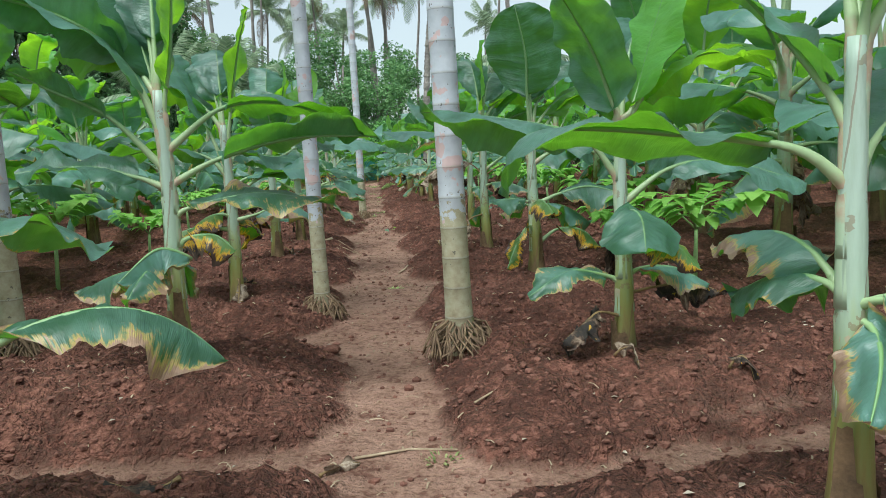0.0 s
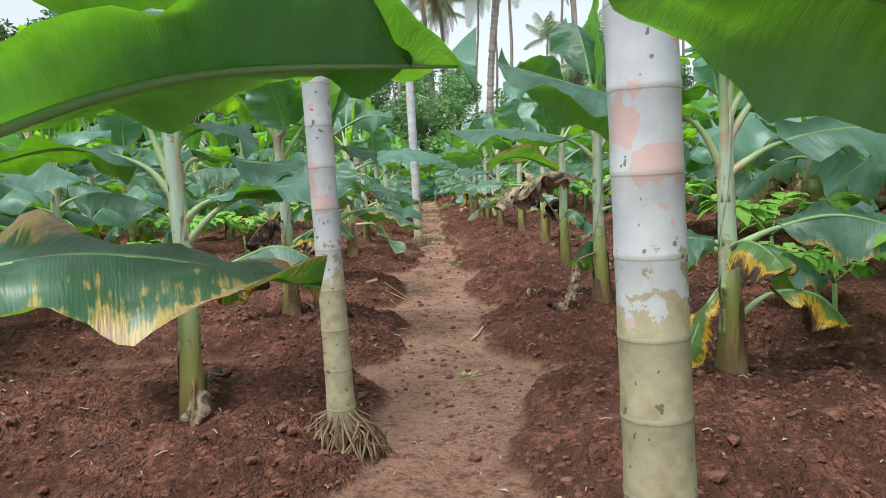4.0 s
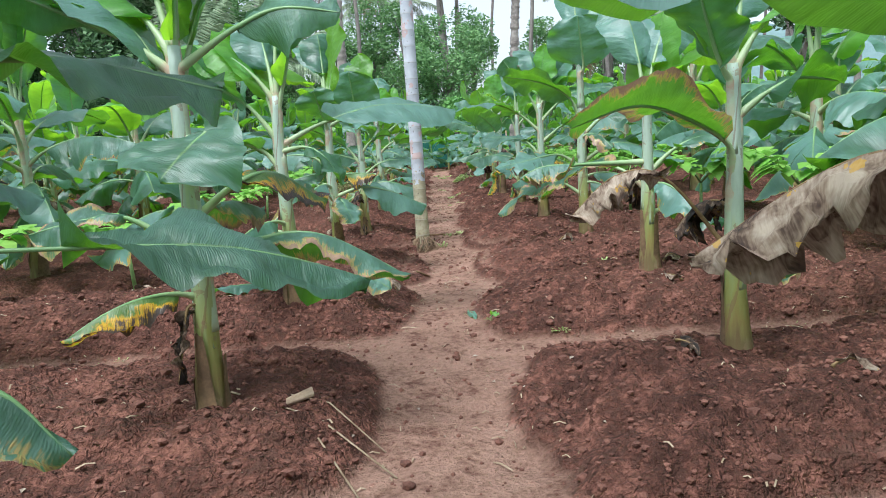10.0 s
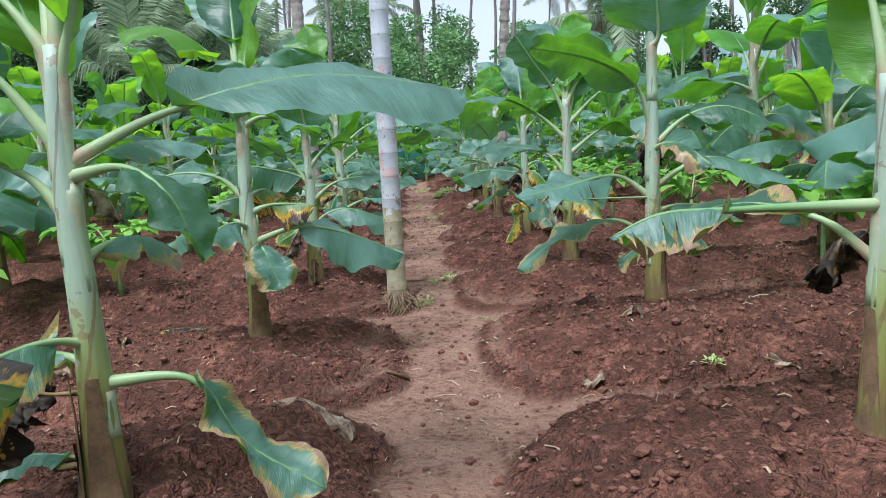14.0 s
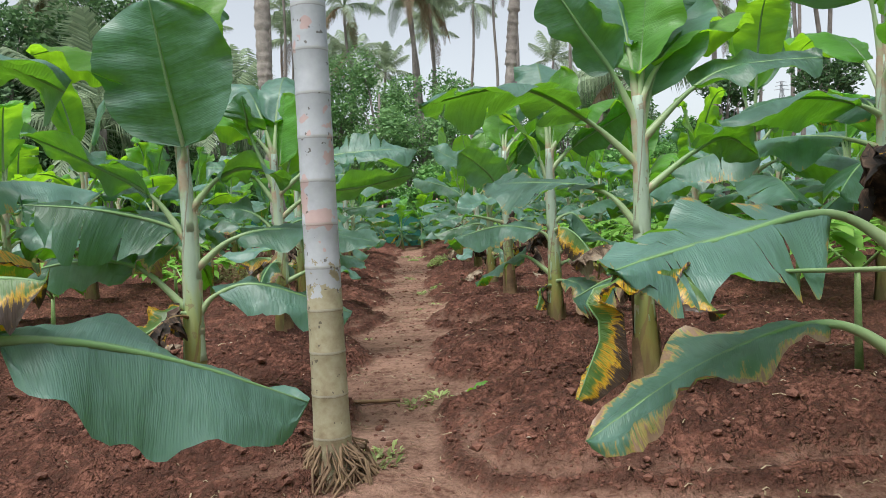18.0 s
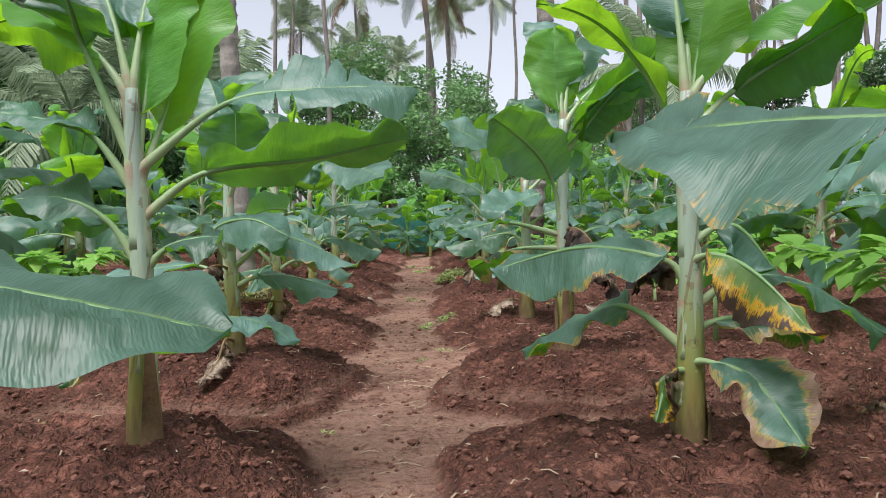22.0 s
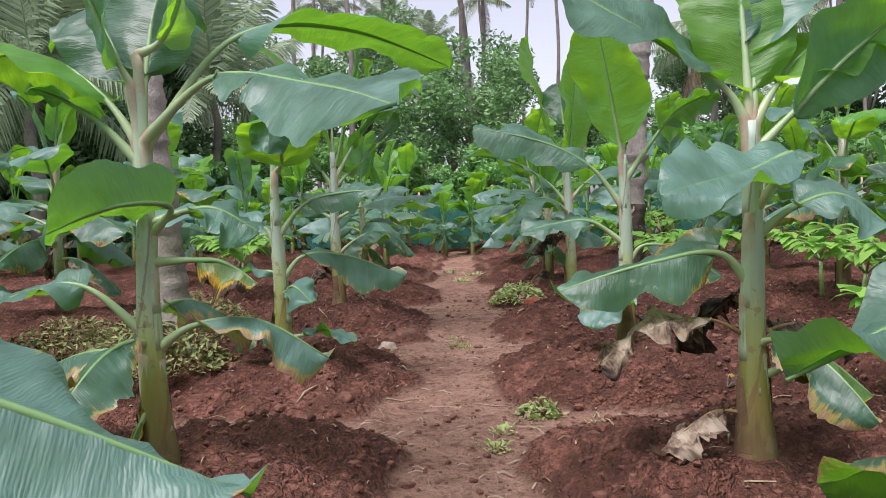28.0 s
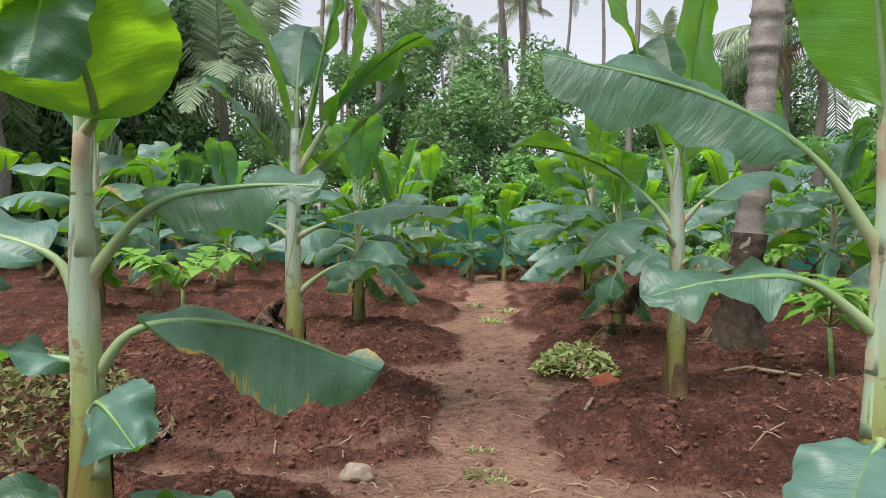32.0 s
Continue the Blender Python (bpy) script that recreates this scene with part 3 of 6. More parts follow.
def rib_curve(knots, n):
    """An even run of points along a smooth curve through four knots, and the share of it that lies before the second."""
    ends = [knots[0] * 2 - knots[1]] + knots + [knots[3] * 2 - knots[2] - Vector((0, 0, 0.04))]
    fine, run, first = [], [0.0], 0.2
    for k in range(3):
        a, b, c, d = ends[k:k + 4]
        for i in range(20 + (k == 2)):
            t = i / 20
            fine.append((b * 2 + (c - a) * t + (a * 2 - b * 5 + c * 4 - d) * t * t + (b * 3 - a - c * 3 + d) * t ** 3) * 0.5)
    for i in range(1, len(fine)):
        run.append(run[-1] + (fine[i] - fine[i - 1]).length)
    out, j = [], 0
    for i in range(n + 1):
        goal = run[-1] * i / n
        while j < len(fine) - 2 and run[j + 1] < goal:
            j += 1
        out.append(fine[j].lerp(fine[j + 1], min(1.0, (goal - run[j]) / max(1e-6, run[j + 1] - run[j]))))
    return out, min(0.6, max(0.05, run[20] / run[-1]))


def leaf_meshes(p0, tip, arch, width, fold=25, twist=0, curl=20, tears=0, wave=0.02, petiole=0.2, thick=1.0, seed=0, n=22, across=5, ribs=6, pull=0.42, ragged=0.0, mid=None, stem=None, crumple=0.0, start=None, near=None, far=None):
    """Blade and rib of one leaf that leaves the stem at p0 and ends at tip; arch lifts its middle. Angles in degrees."""
    rng = random.Random(seed)
    p0, tip = Vector(p0), Vector(tip)
    flat = Vector((tip.x - p0.x, tip.y - p0.y, 0))
    ctrl = p0 + flat * pull
    ctrl.z = max(p0.z, tip.z) + arch if arch >= 0 else min(p0.z, tip.z) + arch
    if mid is not None:
        ctrl = Vector(mid) * 2 - (p0 + tip) * 0.5
    def place(s):
        return p0 * (1 - s) ** 2 + ctrl * (2 * s * (1 - s)) + tip * s * s
    pts = [place(i / n) for i in range(n + 1)]
    if start is not None:
        pts, petiole = rib_curve([p0, Vector(start), Vector(mid), tip], n)
    length = sum((pts[i + 1] - pts[i]).length for i in range(n))
    across_h = Vector((-flat.y, flat.x, 0)).normalized() if flat.length > 1e-4 else Vector((1, 0, 0))
    fr = []
    for i in range(n + 1):
        t = (pts[min(i + 1, n)] - pts[max(i - 1, 0)]).normalized()
        side = (across_h - t * across_h.dot(t)).normalized()
        nor = t.cross(side)
        if nor.z < 0 and abs(t.z) < 0.7:
            side, nor = -side, -nor
        if fr and fr[-1][1].dot(side) < 0:
            side, nor = -side, -nor
        fr.append((t, side, nor))
    tw = radians(twist)
    fr = [(t, s * math.cos(tw) + m * math.sin(tw), m * math.cos(tw) - s * math.sin(tw)) for t, s, m in fr]
    # blade
    vs, fs, uv = [], [], []
    for sgn in (1, -1):
        hang, sway_f = fold, 0.32
        if near is not None:
            hang, sway_f = (near if fr[n // 2][1].y * sgn < 0 else far), 0.12
        cuts = sorted(rng.uniform(0.12, 0.93) for _ in range(tears if sgn > 0 else max(0, tears - rng.randint(0, 2))))
        bounds = [0.0] + cuts + [1.0]
        ph, ph2 = rng.uniform(0, 6.28), rng.uniform(0, 6.28)
        f3 = rng.uniform(5, 10)
        f1, f2, sway = rng.uniform(8, 14), rng.uniform(17, 27), rng.uniform(0.01, 0.05)
        for a, b in zip(bounds, bounds[1:]):
            rows = max(2, round((b - a) * n))
            lean = rng.uniform(-14, 18) if tears else 0
            row0 = len(vs)
            for r in range(rows + 1):
                u = a + (b - a) * r / rows
                s = petiole + (1 - petiole) * u
                x = s * n
                i = min(int(x), n - 1)
                k = x - i
                base = pts[i].lerp(pts[i + 1], k)
                t, sd, nr = (fr[i][j].lerp(fr[i + 1][j], k).normalized() for j in range(3))
                w = width * 0.5 * blade_profile(u) * (1 + (ragged + 0.03) * rng.uniform(-1, 0.3))
                pinch = 1.0
                if tears and 0 < r < rows + 1:
                    edge_gap = min(r, rows - r) / rows
                    pinch = 1 - 0.03 * (edge_gap < 0.01)
                off = Vector((0, 0, 0))
                step = w / across
                for c in range(across + 1):
                    v = c / across
                    ang = radians(hang * (1 + sway_f * math.sin(u * f3 + ph)) + lean * v + curl * v)
                    rip = v * v * wave * (math.sin(u * f1 + ph) + 0.55 * math.sin(u * f2 + ph2)) if c else 0
                    rip += sway * v * math.sin(u * 5.0 + ph2)
                    vs.append(base + off + nr * rip + t * (0.10 * w * v + (0.03 * length * (0.5 - r / rows) * v * v * (1 if tears else 0))) * pinch)
                    uv.append((u * length, sgn * v))
                    if c:
                        q = Vector((u * length * 6.5, sgn * v * 2.2, seed * 1.37))
                        vs[-1] = vs[-1] + nr * (noise.noise(q) * 0.030 * min(1.0, v * 2.5) + noise.noise(q * 2.7) * 0.012)
                    if crumple and c:
                        vs[-1] = vs[-1] + noise.noise_vector(q * 1.9) * crumple * 3.2 * v + Vector((rng.uniform(-1, 1), rng.uniform(-1, 1), rng.uniform(-1, 1))) * crumple * 0.4
                    off = off + sd * (sgn * math.cos(ang) * step) - nr * (math.sin(ang) * step)
            m = across + 1
            for r in range(rows):
                for c in range(across):
                    q = [row0 + r * m + c, row0 + r * m + c + 1, row0 + (r + 1) * m + c + 1, row0 + (r + 1) * m + c]
                    fs.append(tuple(q if sgn < 0 else q[::-1]))
    # stalk and rib
    radii, rp = [], []
    for i in range(n + 1):
        s = i / n
        r = (0.024 * (1 - s / petiole) + 0.0105 * s / petiole if s < petiole else 0.0105 * (1 - (s - petiole) / (1 - petiole)) ** 0.8 + 0.002) * thick
        radii.append(r)
        rp.append(pts[i] - fr[i][2] * r * (0.3 + 0.64 * min(1.0, max(0.0, (s - petiole * 0.8) / (petiole * 0.8 + 0.1)))))
    along = [0.14 + 0.86 * i / n for i in range(n + 1)]
    if stem is not None:
        # the stalk widens into a sheath that wraps the stem below it
        r0, r1, height, lean, k0 = stem
        out_way = flat.normalized() if flat.length > 1e-4 else Vector((1, 0, 0))
        low = min(0.34, p0.z * 0.45)
        pre, prer, prea = [], [], []
        for i in range(6):
            q = i / 6
            z = p0.z - low * (1 - q)
            c = stem_axis(z, lean, k0)
            r = stem_radius(z, r0, r1, height)
            pre.append(c + out_way * (0.004 + 0.016 * q * q))
            prer.append(r * (0.99 - 0.25 * q) + 0.002)
            prea.append(0.14 * q)
        rp, radii, along = pre + rp, prer + [max(radii[0], 0)] + radii[1:], prea + along
        rp[6] = rp[6] + out_way * 0.012
        ribs = max(ribs, 8)
    rib = tube(rp, radii, ribs, squash=0.9)
    rib_uv = [(along[i // ribs], (i % ribs) / ribs) for i in range(len(rib[0]))]
    return (vs, fs, uv), (rib[0], rib[1], rib_uv), length


STATE = {  # material, label of the leaf part
    "g": "broad green banana leaf", "e": "green banana leaf with a scorched margin", "y": "yellowing banana leaf with brown edges",
    "b": "half-dry yellow and brown banana leaf", "n": "fresh bright green banana leaf", "d": "dead brown crumpled banana leaf", "p": "dried pale brown drooping banana leaf"}


def add_leaf(plant, h, tip, arch=0.15, w=0.42, st="g", fold=32, twist=0, curl=26, tears=0, wave=0.026, petiole=0.2, thick=1.0, seed=0, ribs=True, n=30, across=6, pull=0.42, lean=(0, 0), mid=None, stem=None, start=None, near=None, far=None):
    dead = st in "dp"
    p0 = stem_axis(h, lean, stem[4]) if stem else (lean[0] * h, lean[1] * h, h)
    blade, rib, _ = leaf_meshes(p0, tip, arch, w, fold if not dead or fold != 32 else 58, twist, curl if not dead else 30 if near is not None else 48, tears, wave if not dead else 0.03,
                                petiole, thick * (0.6 if dead else 1.0), seed, n, across, pull=pull, mid=mid, stem=None if dead else stem, start=start, near=near, far=far, crumple=(0.014 if near is None else 0.009) if dead else 0.0, ragged=0.35 if dead else (0.10 if st in "yb" else 0.0))
    if not ribs:
        v, f, u = join(blade, (rib[0], rib[1], [(x * 0.3, 0.0) for x, _ in rib[2]]))
        return mesh_object("leaf", v, f, LEAF[st], plant, u, label=STATE[st])
    leaf = mesh_object("leaf", blade[0], blade[1], LEAF[st], plant, blade[2], label=STATE[st])
    mesh_object("midrib", rib[0], rib[1], DRY_STALK if dead else STALK, leaf, rib[2])
    return leaf


def add_stem(plant, height, r0=0.060, r1=0.025, lean=(0, 0), seed=0, sheaths=True, sides=14, below=0.12):
    """The false stem of rolled leaf sheaths, with the edges of the outer sheaths as low spiral steps, and dry sheaths at its foot."""
    rng = random.Random(seed)
    n = 18
    pts, rad = [], []
    for i in range(n + 1):
        s = i / n
        z = -below + (height + below) * s
        q = max(0, z / height)
        pts.append(stem_axis(z, lean, seed))
        rad.append(stem_radius(z, r0, r1, height) * (1.0 + 0.02 * math.sin(z * 23 + seed)))
    vs, fs, uv = tube(pts, rad, sides)
    start = rng.uniform(0, 6)
    for i in range(n + 1):
        for k in range(sides):
            q = 2 * math.pi * k / sides
            ph = (q + start - 4.2 * pts[i].z) % (math.pi)
            f = 1 + 0.12 * (ph / math.pi - 0.5) + rng.uniform(-0.012, 0.012)
            c = Vector(pts[i])
            vs[i * sides + k] = c + (vs[i * sides + k] - c) * f
    stem = mesh_object("pseudostem", vs, fs, STEM, plant, [(start, w) for _, w in uv])
    if sheaths:
        for j in range(rng.randint(3, 5)):
            a = rng.uniform(0, 6.28)
            hh = rng.uniform(0.12, 0.42)
            sv, sf = [], []
            for i in range(5):
                s = i / 4
                for k in range(4):
                    q = a + (k / 3 - 0.5) * (1.5 - 0.9 * s)
                    r = stem_radius(hh * s, r0, r1, height) * 1.07 + 0.003 + 0.010 * s ** 3 + 0.003 * rng.uniform(-1, 1)
                    sv.append((lean[0] * hh * s + r * math.cos(q), lean[1] * hh * s + r * math.sin(q), -0.05 + (hh + 0.05) * s + 0.01 * rng.uniform(-1, 1)))
            for i in range(4):
                for k in range(3):
                    sf.append((i * 4 + k, i * 4 + k + 1, i * 4 + k + 5, i * 4 + k + 4))
            mesh_object("dry_sheath", sv, sf, DRY_SHEATH, plant, label="torn brown dry sheath")
    return stem


def random_leaves(rng, height, count, reach):
    """A natural rosette: upright young leaves at the top, level ones below, drooping old ones at the foot."""
    out = []
    start = rng.uniform(0, 360)
    for i in range(count):
        k = i / max(1, count - 1)          # 0 lowest, 1 top
        az = radians(start + i * 137.5 + rng.uniform(-18, 18))
        h = height * (0.40 + 0.60 * k ** 0.85)
        r = reach * rng.uniform(0.8, 1.12)
        if k > 0.78:
            d, dz, arch, st, fold, w = rng.uniform(0.15, 0.42) * r, rng.uniform(0.75, 1.0) * r, 0.1, rng.choice("nng"), -10, 0.46
        elif k > 0.6:
            d, dz, arch, st, fold, w = 0.70 * r, 0.42 * r * rng.uniform(0.3, 1.2), 0.26, rng.choice("ggn"), 2, 0.54
        elif k > 0.28:
            d, dz, arch, st, fold, w = 0.95 * r, rng.uniform(-0.15, 0.15) * r, 0.25, rng.choice("gggge"), 20, 0.55
        elif k > 0.14:
            d, dz, arch, st, fold, w = 0.80 * r, rng.uniform(-0.35, -0.1) * r, 0.18, rng.choice("gggey"), 40, 0.46
        else:
            d, dz, arch, st, fold, w = rng.uniform(0.4, 0.6) * r, -0.30 * r, 0.12, rng.choice("yybdp"), 42, 0.30
        out.append(dict(h=h, tip=(d * math.cos(az), d * math.sin(az), max(0.08, h + dz)), arch=arch, w=w * rng.uniform(0.85, 1.12), st=st, fold=fold + rng.uniform(-8, 8),
                        twist=rng.uniform(-22, 22), tears=rng.choice((0, 0, 0, 1, 3)), wave=rng.uniform(0.015, 0.035), seed=rng.randint(0, 9999)))
    return out


def banana(x, y, height, leaves=(), label="young banana plant with broad green leaves on a soil bed", r0=0.060, r1=0.025, lean=(0, 0), seed=0, crown=0, ribs=True, z=None):
    foot = gz(x, y) if z is None else z
    if z is None:   # heights are given above the path
        height -= foot
        leaves = [dict(q, h=q["h"] - foot, start=(*q["start"][:2], q["start"][2] - foot) if "start" in q else None, mid=(*q["mid"][:2], q["mid"][2] - foot), tip=(*q["tip"][:2], q["tip"][2] - foot)) for q in leaves]
    plant = thing("banana_plant", Matrix.Translation((x, y, foot)), label, "banana plant", "banana plants in rows")
    add_stem(plant, height, r0, r1, lean, seed, sheaths=ribs)
    for i, q in enumerate(leaves):
        q = dict(q)
        q.setdefault("seed", seed * 31 + i)
        if q.get("near") is not None:
            q["curl"] = 16
        elif "fold" not in q and q["st"] not in "dp":   # high leaves stand open, low ones hang
            over = q["mid"][2] + foot
            q["fold"] = -4 if over > 1.28 else 8 if over > 1.08 else 22 if over > 0.85 else 34
            q["curl"] = 10 if over > 1.08 else 22
        add_leaf(plant, lean=lean, ribs=ribs, stem=(r0, r1, height, lean, seed), **q)
    # old low leaves on the side away from the path
    for k in range(3 if crown > 1 else 0):
        crng = random.Random(seed * 13 + k)
        az = radians(-60 + 75 * k + crng.uniform(-25, 25))
        d, hh = crng.uniform(0.42, 0.62), height * crng.uniform(0.30, 0.55)
        tip = ((1 if x > 0 else -1) * d * math.cos(az), d * math.sin(az), max(0.12, hh - crng.uniform(0.02, 0.25)))
        add_leaf(plant, hh, tip, 0.14, crng.uniform(0.24, 0.34), crng.choice("eyybd"), fold=crng.uniform(25, 50), seed=seed * 57 + k, lean=lean, ribs=ribs, stem=(r0, r1, height, lean, seed))
    # upper leaves on the side away from the path and along the row
    for k in range(crown):
        crng = random.Random(seed * 7 + k)
        az = radians((90, 20, 55)[k] + crng.uniform(-15, 15))
        d, up = (0.42, 0.75, 0.55)[k], (0.72, 0.35, 0.60)[k]
        tip = ((1 if x > 0 else -1) * d * math.cos(az), d * math.sin(az), height + up * crng.uniform(0.85, 1.1))
        add_leaf(plant, height * 0.97, tip, 0.12, 0.44, "gng"[k], fold=14, twist=crng.uniform(-25, 25), seed=seed * 91 + k, lean=lean, ribs=ribs, stem=(r0, r1, height, lean, seed))
    return plant

# ---- the plants beside the path, leaf by leaf: height on the stem, middle and end of the rib ----
def L(h, mid, tip, w, st, **kw):
    return dict(h=h, mid=mid, tip=tip, w=w, st=st, **kw)


def K(h, start, mid, tip, w, st, **kw):
    """The same with the place where the blade starts, and the angles by which its two halves hang below the level."""
    return dict(h=h, start=start, mid=mid, tip=tip, w=w, st=st, **kw)


HERO_END = 29.5

banana(1.32, 2.00, 1.61, seed=1, crown=3, leaves=[
    L(1.35, (-0.14, 0.15, 1.67), (-0.35, 0.30, 1.92), 0.50, "g"),
    L(0.84, (-0.02, -0.15, 0.80), (-0.15, -0.30, 0.64), 0.30, "y"),
    L(0.87, (-0.06, 0.25, 1.06), (-0.15, 0.50, 0.96), 0.32, "y"),
    L(1.55, (0.06, 0.00, 1.92), (0.12, 0.00, 2.27), 0.45, "n"),
    L(1.21, (0.34, 0.15, 1.48), (0.93, 0.30, 1.56), 0.50, "g"),
    K(1.21, (-0.21, 0.05, 1.34), (-0.80, 0.30, 1.41), (-0.92, 0.42, 1.22), 0.39, "g", near=4, far=24),
])
banana(-1.25, 2.20, 1.55, seed=2, crown=3, leaves=[
    L(0.77, (0.45, 0.05, 0.97), (0.79, 0.10, 0.77), 0.36, "y"),
    L(1.09, (0.18, 0.20, 1.23), (0.37, 0.40, 1.09), 0.40, "e"),
    L(1.39, (0.01, 0.25, 1.63), (0.11, 0.50, 1.58), 0.45, "g"),
    L(1.54, (-0.14, 0.00, 2.11), (-0.16, 0.00, 2.38), 0.45, "n"),
])
banana(-1.09, 4.28, 1.76, seed=3, crown=3, leaves=[
    L(1.44, (-0.28, 0.00, 2.06), (-0.92, 0.00, 2.22), 0.52, "g"),
    L(1.63, (0.08, 0.00, 2.02), (0.13, 0.00, 2.59), 0.40, "n"),
    L(1.55, (-0.16, 0.15, 2.17), (-0.50, 0.30, 2.55), 0.50, "g"),
    K(1.54, (-0.17, 0.00, 1.93), (-0.41, -0.10, 2.14), (-0.81, -0.20, 2.26), 0.35, "g", near=-71, far=55),
    K(1.34, (-0.27, 0.00, 1.64), (-0.55, 0.00, 1.79), (-0.76, 0.00, 1.90), 0.24, "g", near=-38, far=22),
    K(1.24, (-0.15, 0.00, 1.31), (-0.41, 0.00, 1.38), (-0.78, 0.00, 1.36), 0.28, "g", near=17, far=-37),
    K(1.44, (0.33, 0.00, 1.66), (0.69, -0.05, 1.66), (1.08, -0.10, 1.49), 0.34, "g", near=-13, far=20),
    K(1.26, (0.29, 0.00, 1.39), (0.69, -0.05, 1.48), (1.17, -0.10, 1.46), 0.38, "g", near=-28, far=-6),
    K(1.06, (0.10, 0.00, 1.13), (0.48, 0.00, 1.19), (0.88, 0.05, 1.10), 0.34, "y", near=5, far=-19),
    K(0.91, (0.09, 0.00, 0.97), (0.24, -0.05, 0.98), (0.35, -0.10, 0.89), 0.26, "b", near=57, far=54),
    K(0.87, (0.11, -0.10, 0.87), (-0.03, -0.20, 0.94), (-0.20, -0.35, 0.79), 0.34, "y", near=58, far=54),
])
banana(-1.17, 6.54, 1.67, seed=4, crown=3, leaves=[
    L(1.39, (0.14, 0.00, 2.20), (0.27, 0.00, 2.60), 0.42, "n"),
    L(1.29, (-0.29, 0.10, 2.00), (-0.51, 0.20, 2.31), 0.45, "g"),
    K(1.25, (-0.16, -0.00, 1.42), (-0.50, -0.00, 1.51), (-0.93, -0.00, 1.43), 0.34, "g", near=-18, far=24),
    K(1.13, (0.15, -0.00, 1.23), (0.40, 0.05, 1.27), (0.66, 0.10, 1.28), 0.24, "g", near=14, far=-20),
    K(0.80, (-0.15, -0.00, 0.83), (-0.33, -0.05, 0.84), (-0.52, -0.10, 0.75), 0.25, "b", near=60, far=54),
    K(0.41, (0.03, -0.10, 0.36), (0.01, -0.15, 0.18), (-0.07, -0.25, -0.01), 0.17, "p", near=30, far=30),
    K(0.88, (0.19, 0.00, 0.92), (0.46, 0.00, 1.00), (0.71, 0.00, 0.84), 0.26, "y", near=58, far=54),
    K(1.02, (0.22, 0.00, 1.21), (0.43, 0.28, 1.27), (0.78, 0.56, 1.22), 0.35, "g", near=13, far=-15),
    K(1.31, (0.08, 0.05, 1.43), (0.29, 0.15, 1.41), (0.59, 0.25, 1.35), 0.24, "g", near=22, far=-19),
    K(1.40, (0.02, 0.10, 1.53), (0.15, 0.25, 1.59), (0.31, 0.40, 1.51), 0.24, "g", near=25, far=-25),
])
banana(-1.11, 8.86, 1.65, seed=5, crown=3, leaves=[
    L(1.55, (0.19, 0.00, 2.10), (0.23, 0.00, 2.46), 0.42, "n"),
    L(1.46, (0.35, 0.20, 2.00), (0.45, 0.40, 2.34), 0.46, "n"),
    K(1.64, (0.06, -0.05, 1.70), (0.03, -0.12, 1.89), (-0.01, -0.20, 2.09), 0.45, "g", near=-4, far=-4),
    K(1.21, (0.54, 0.02, 1.20), (0.81, 0.10, 1.17), (1.04, 0.19, 1.08), 0.19, "g", near=12, far=-1, thick=0.35),
    K(0.78, (0.11, 0.00, 0.87), (0.37, 0.00, 0.98), (0.52, 0.00, 0.84), 0.24, "y", near=31, far=54),
    K(1.33, (0.30, 0.00, 1.49), (0.43, 0.25, 1.55), (0.71, 0.50, 1.48), 0.29, "g", near=32, far=-21),
    K(0.78, (0.13, -0.10, 0.82), (0.22, -0.15, 0.86), (0.31, -0.20, 0.77), 0.24, "b", near=15, far=54),
    K(0.58, (-0.05, 0.00, 0.61), (-0.20, 0.00, 0.69), (-0.41, 0.00, 0.38), 0.24, "b", near=15, far=54),
    K(0.41, (0.15, 0.00, 0.33), (0.27, 0.00, 0.20), (0.47, 0.00, 0.21), 0.24, "d", near=-4, far=54),
])
banana(1.37, 4.12, 1.45, seed=6, crown=3, leaves=[
    L(0.95, (0.01, -0.25, 0.99), (-0.05, -0.50, 0.81), 0.46, "g", fold=15),
    K(1.16, (-0.22, 0.00, 1.41), (-0.68, 0.00, 1.53), (-1.08, 0.10, 1.58), 0.38, "g", near=7, far=56),
    K(1.49, (-0.02, 0.00, 1.54), (-0.15, -0.05, 1.85), (-0.35, -0.10, 2.16), 0.57, "g", near=-4, far=-4),
    K(1.49, (0.07, 0.00, 1.55), (0.20, 0.05, 1.91), (0.35, 0.10, 2.30), 0.46, "n", near=-4, far=-4),
    K(1.03, (0.28, 0.00, 1.21), (0.59, 0.00, 1.23), (1.08, 0.00, 1.08), 0.36, "g", near=31, far=-14),
    K(0.58, (-0.09, 0.00, 0.63), (-0.32, -0.10, 0.69), (-0.58, -0.20, 0.58), 0.24, "y", near=34, far=-10),
    K(0.52, (0.19, 0.00, 0.55), (0.38, 0.00, 0.56), (0.60, 0.00, 0.48), 0.24, "d", near=55, far=54),
    K(0.39, (-0.17, -0.10, 0.45), (-0.28, -0.20, 0.42), (-0.43, -0.30, 0.35), 0.24, "d", near=21, far=54),
])
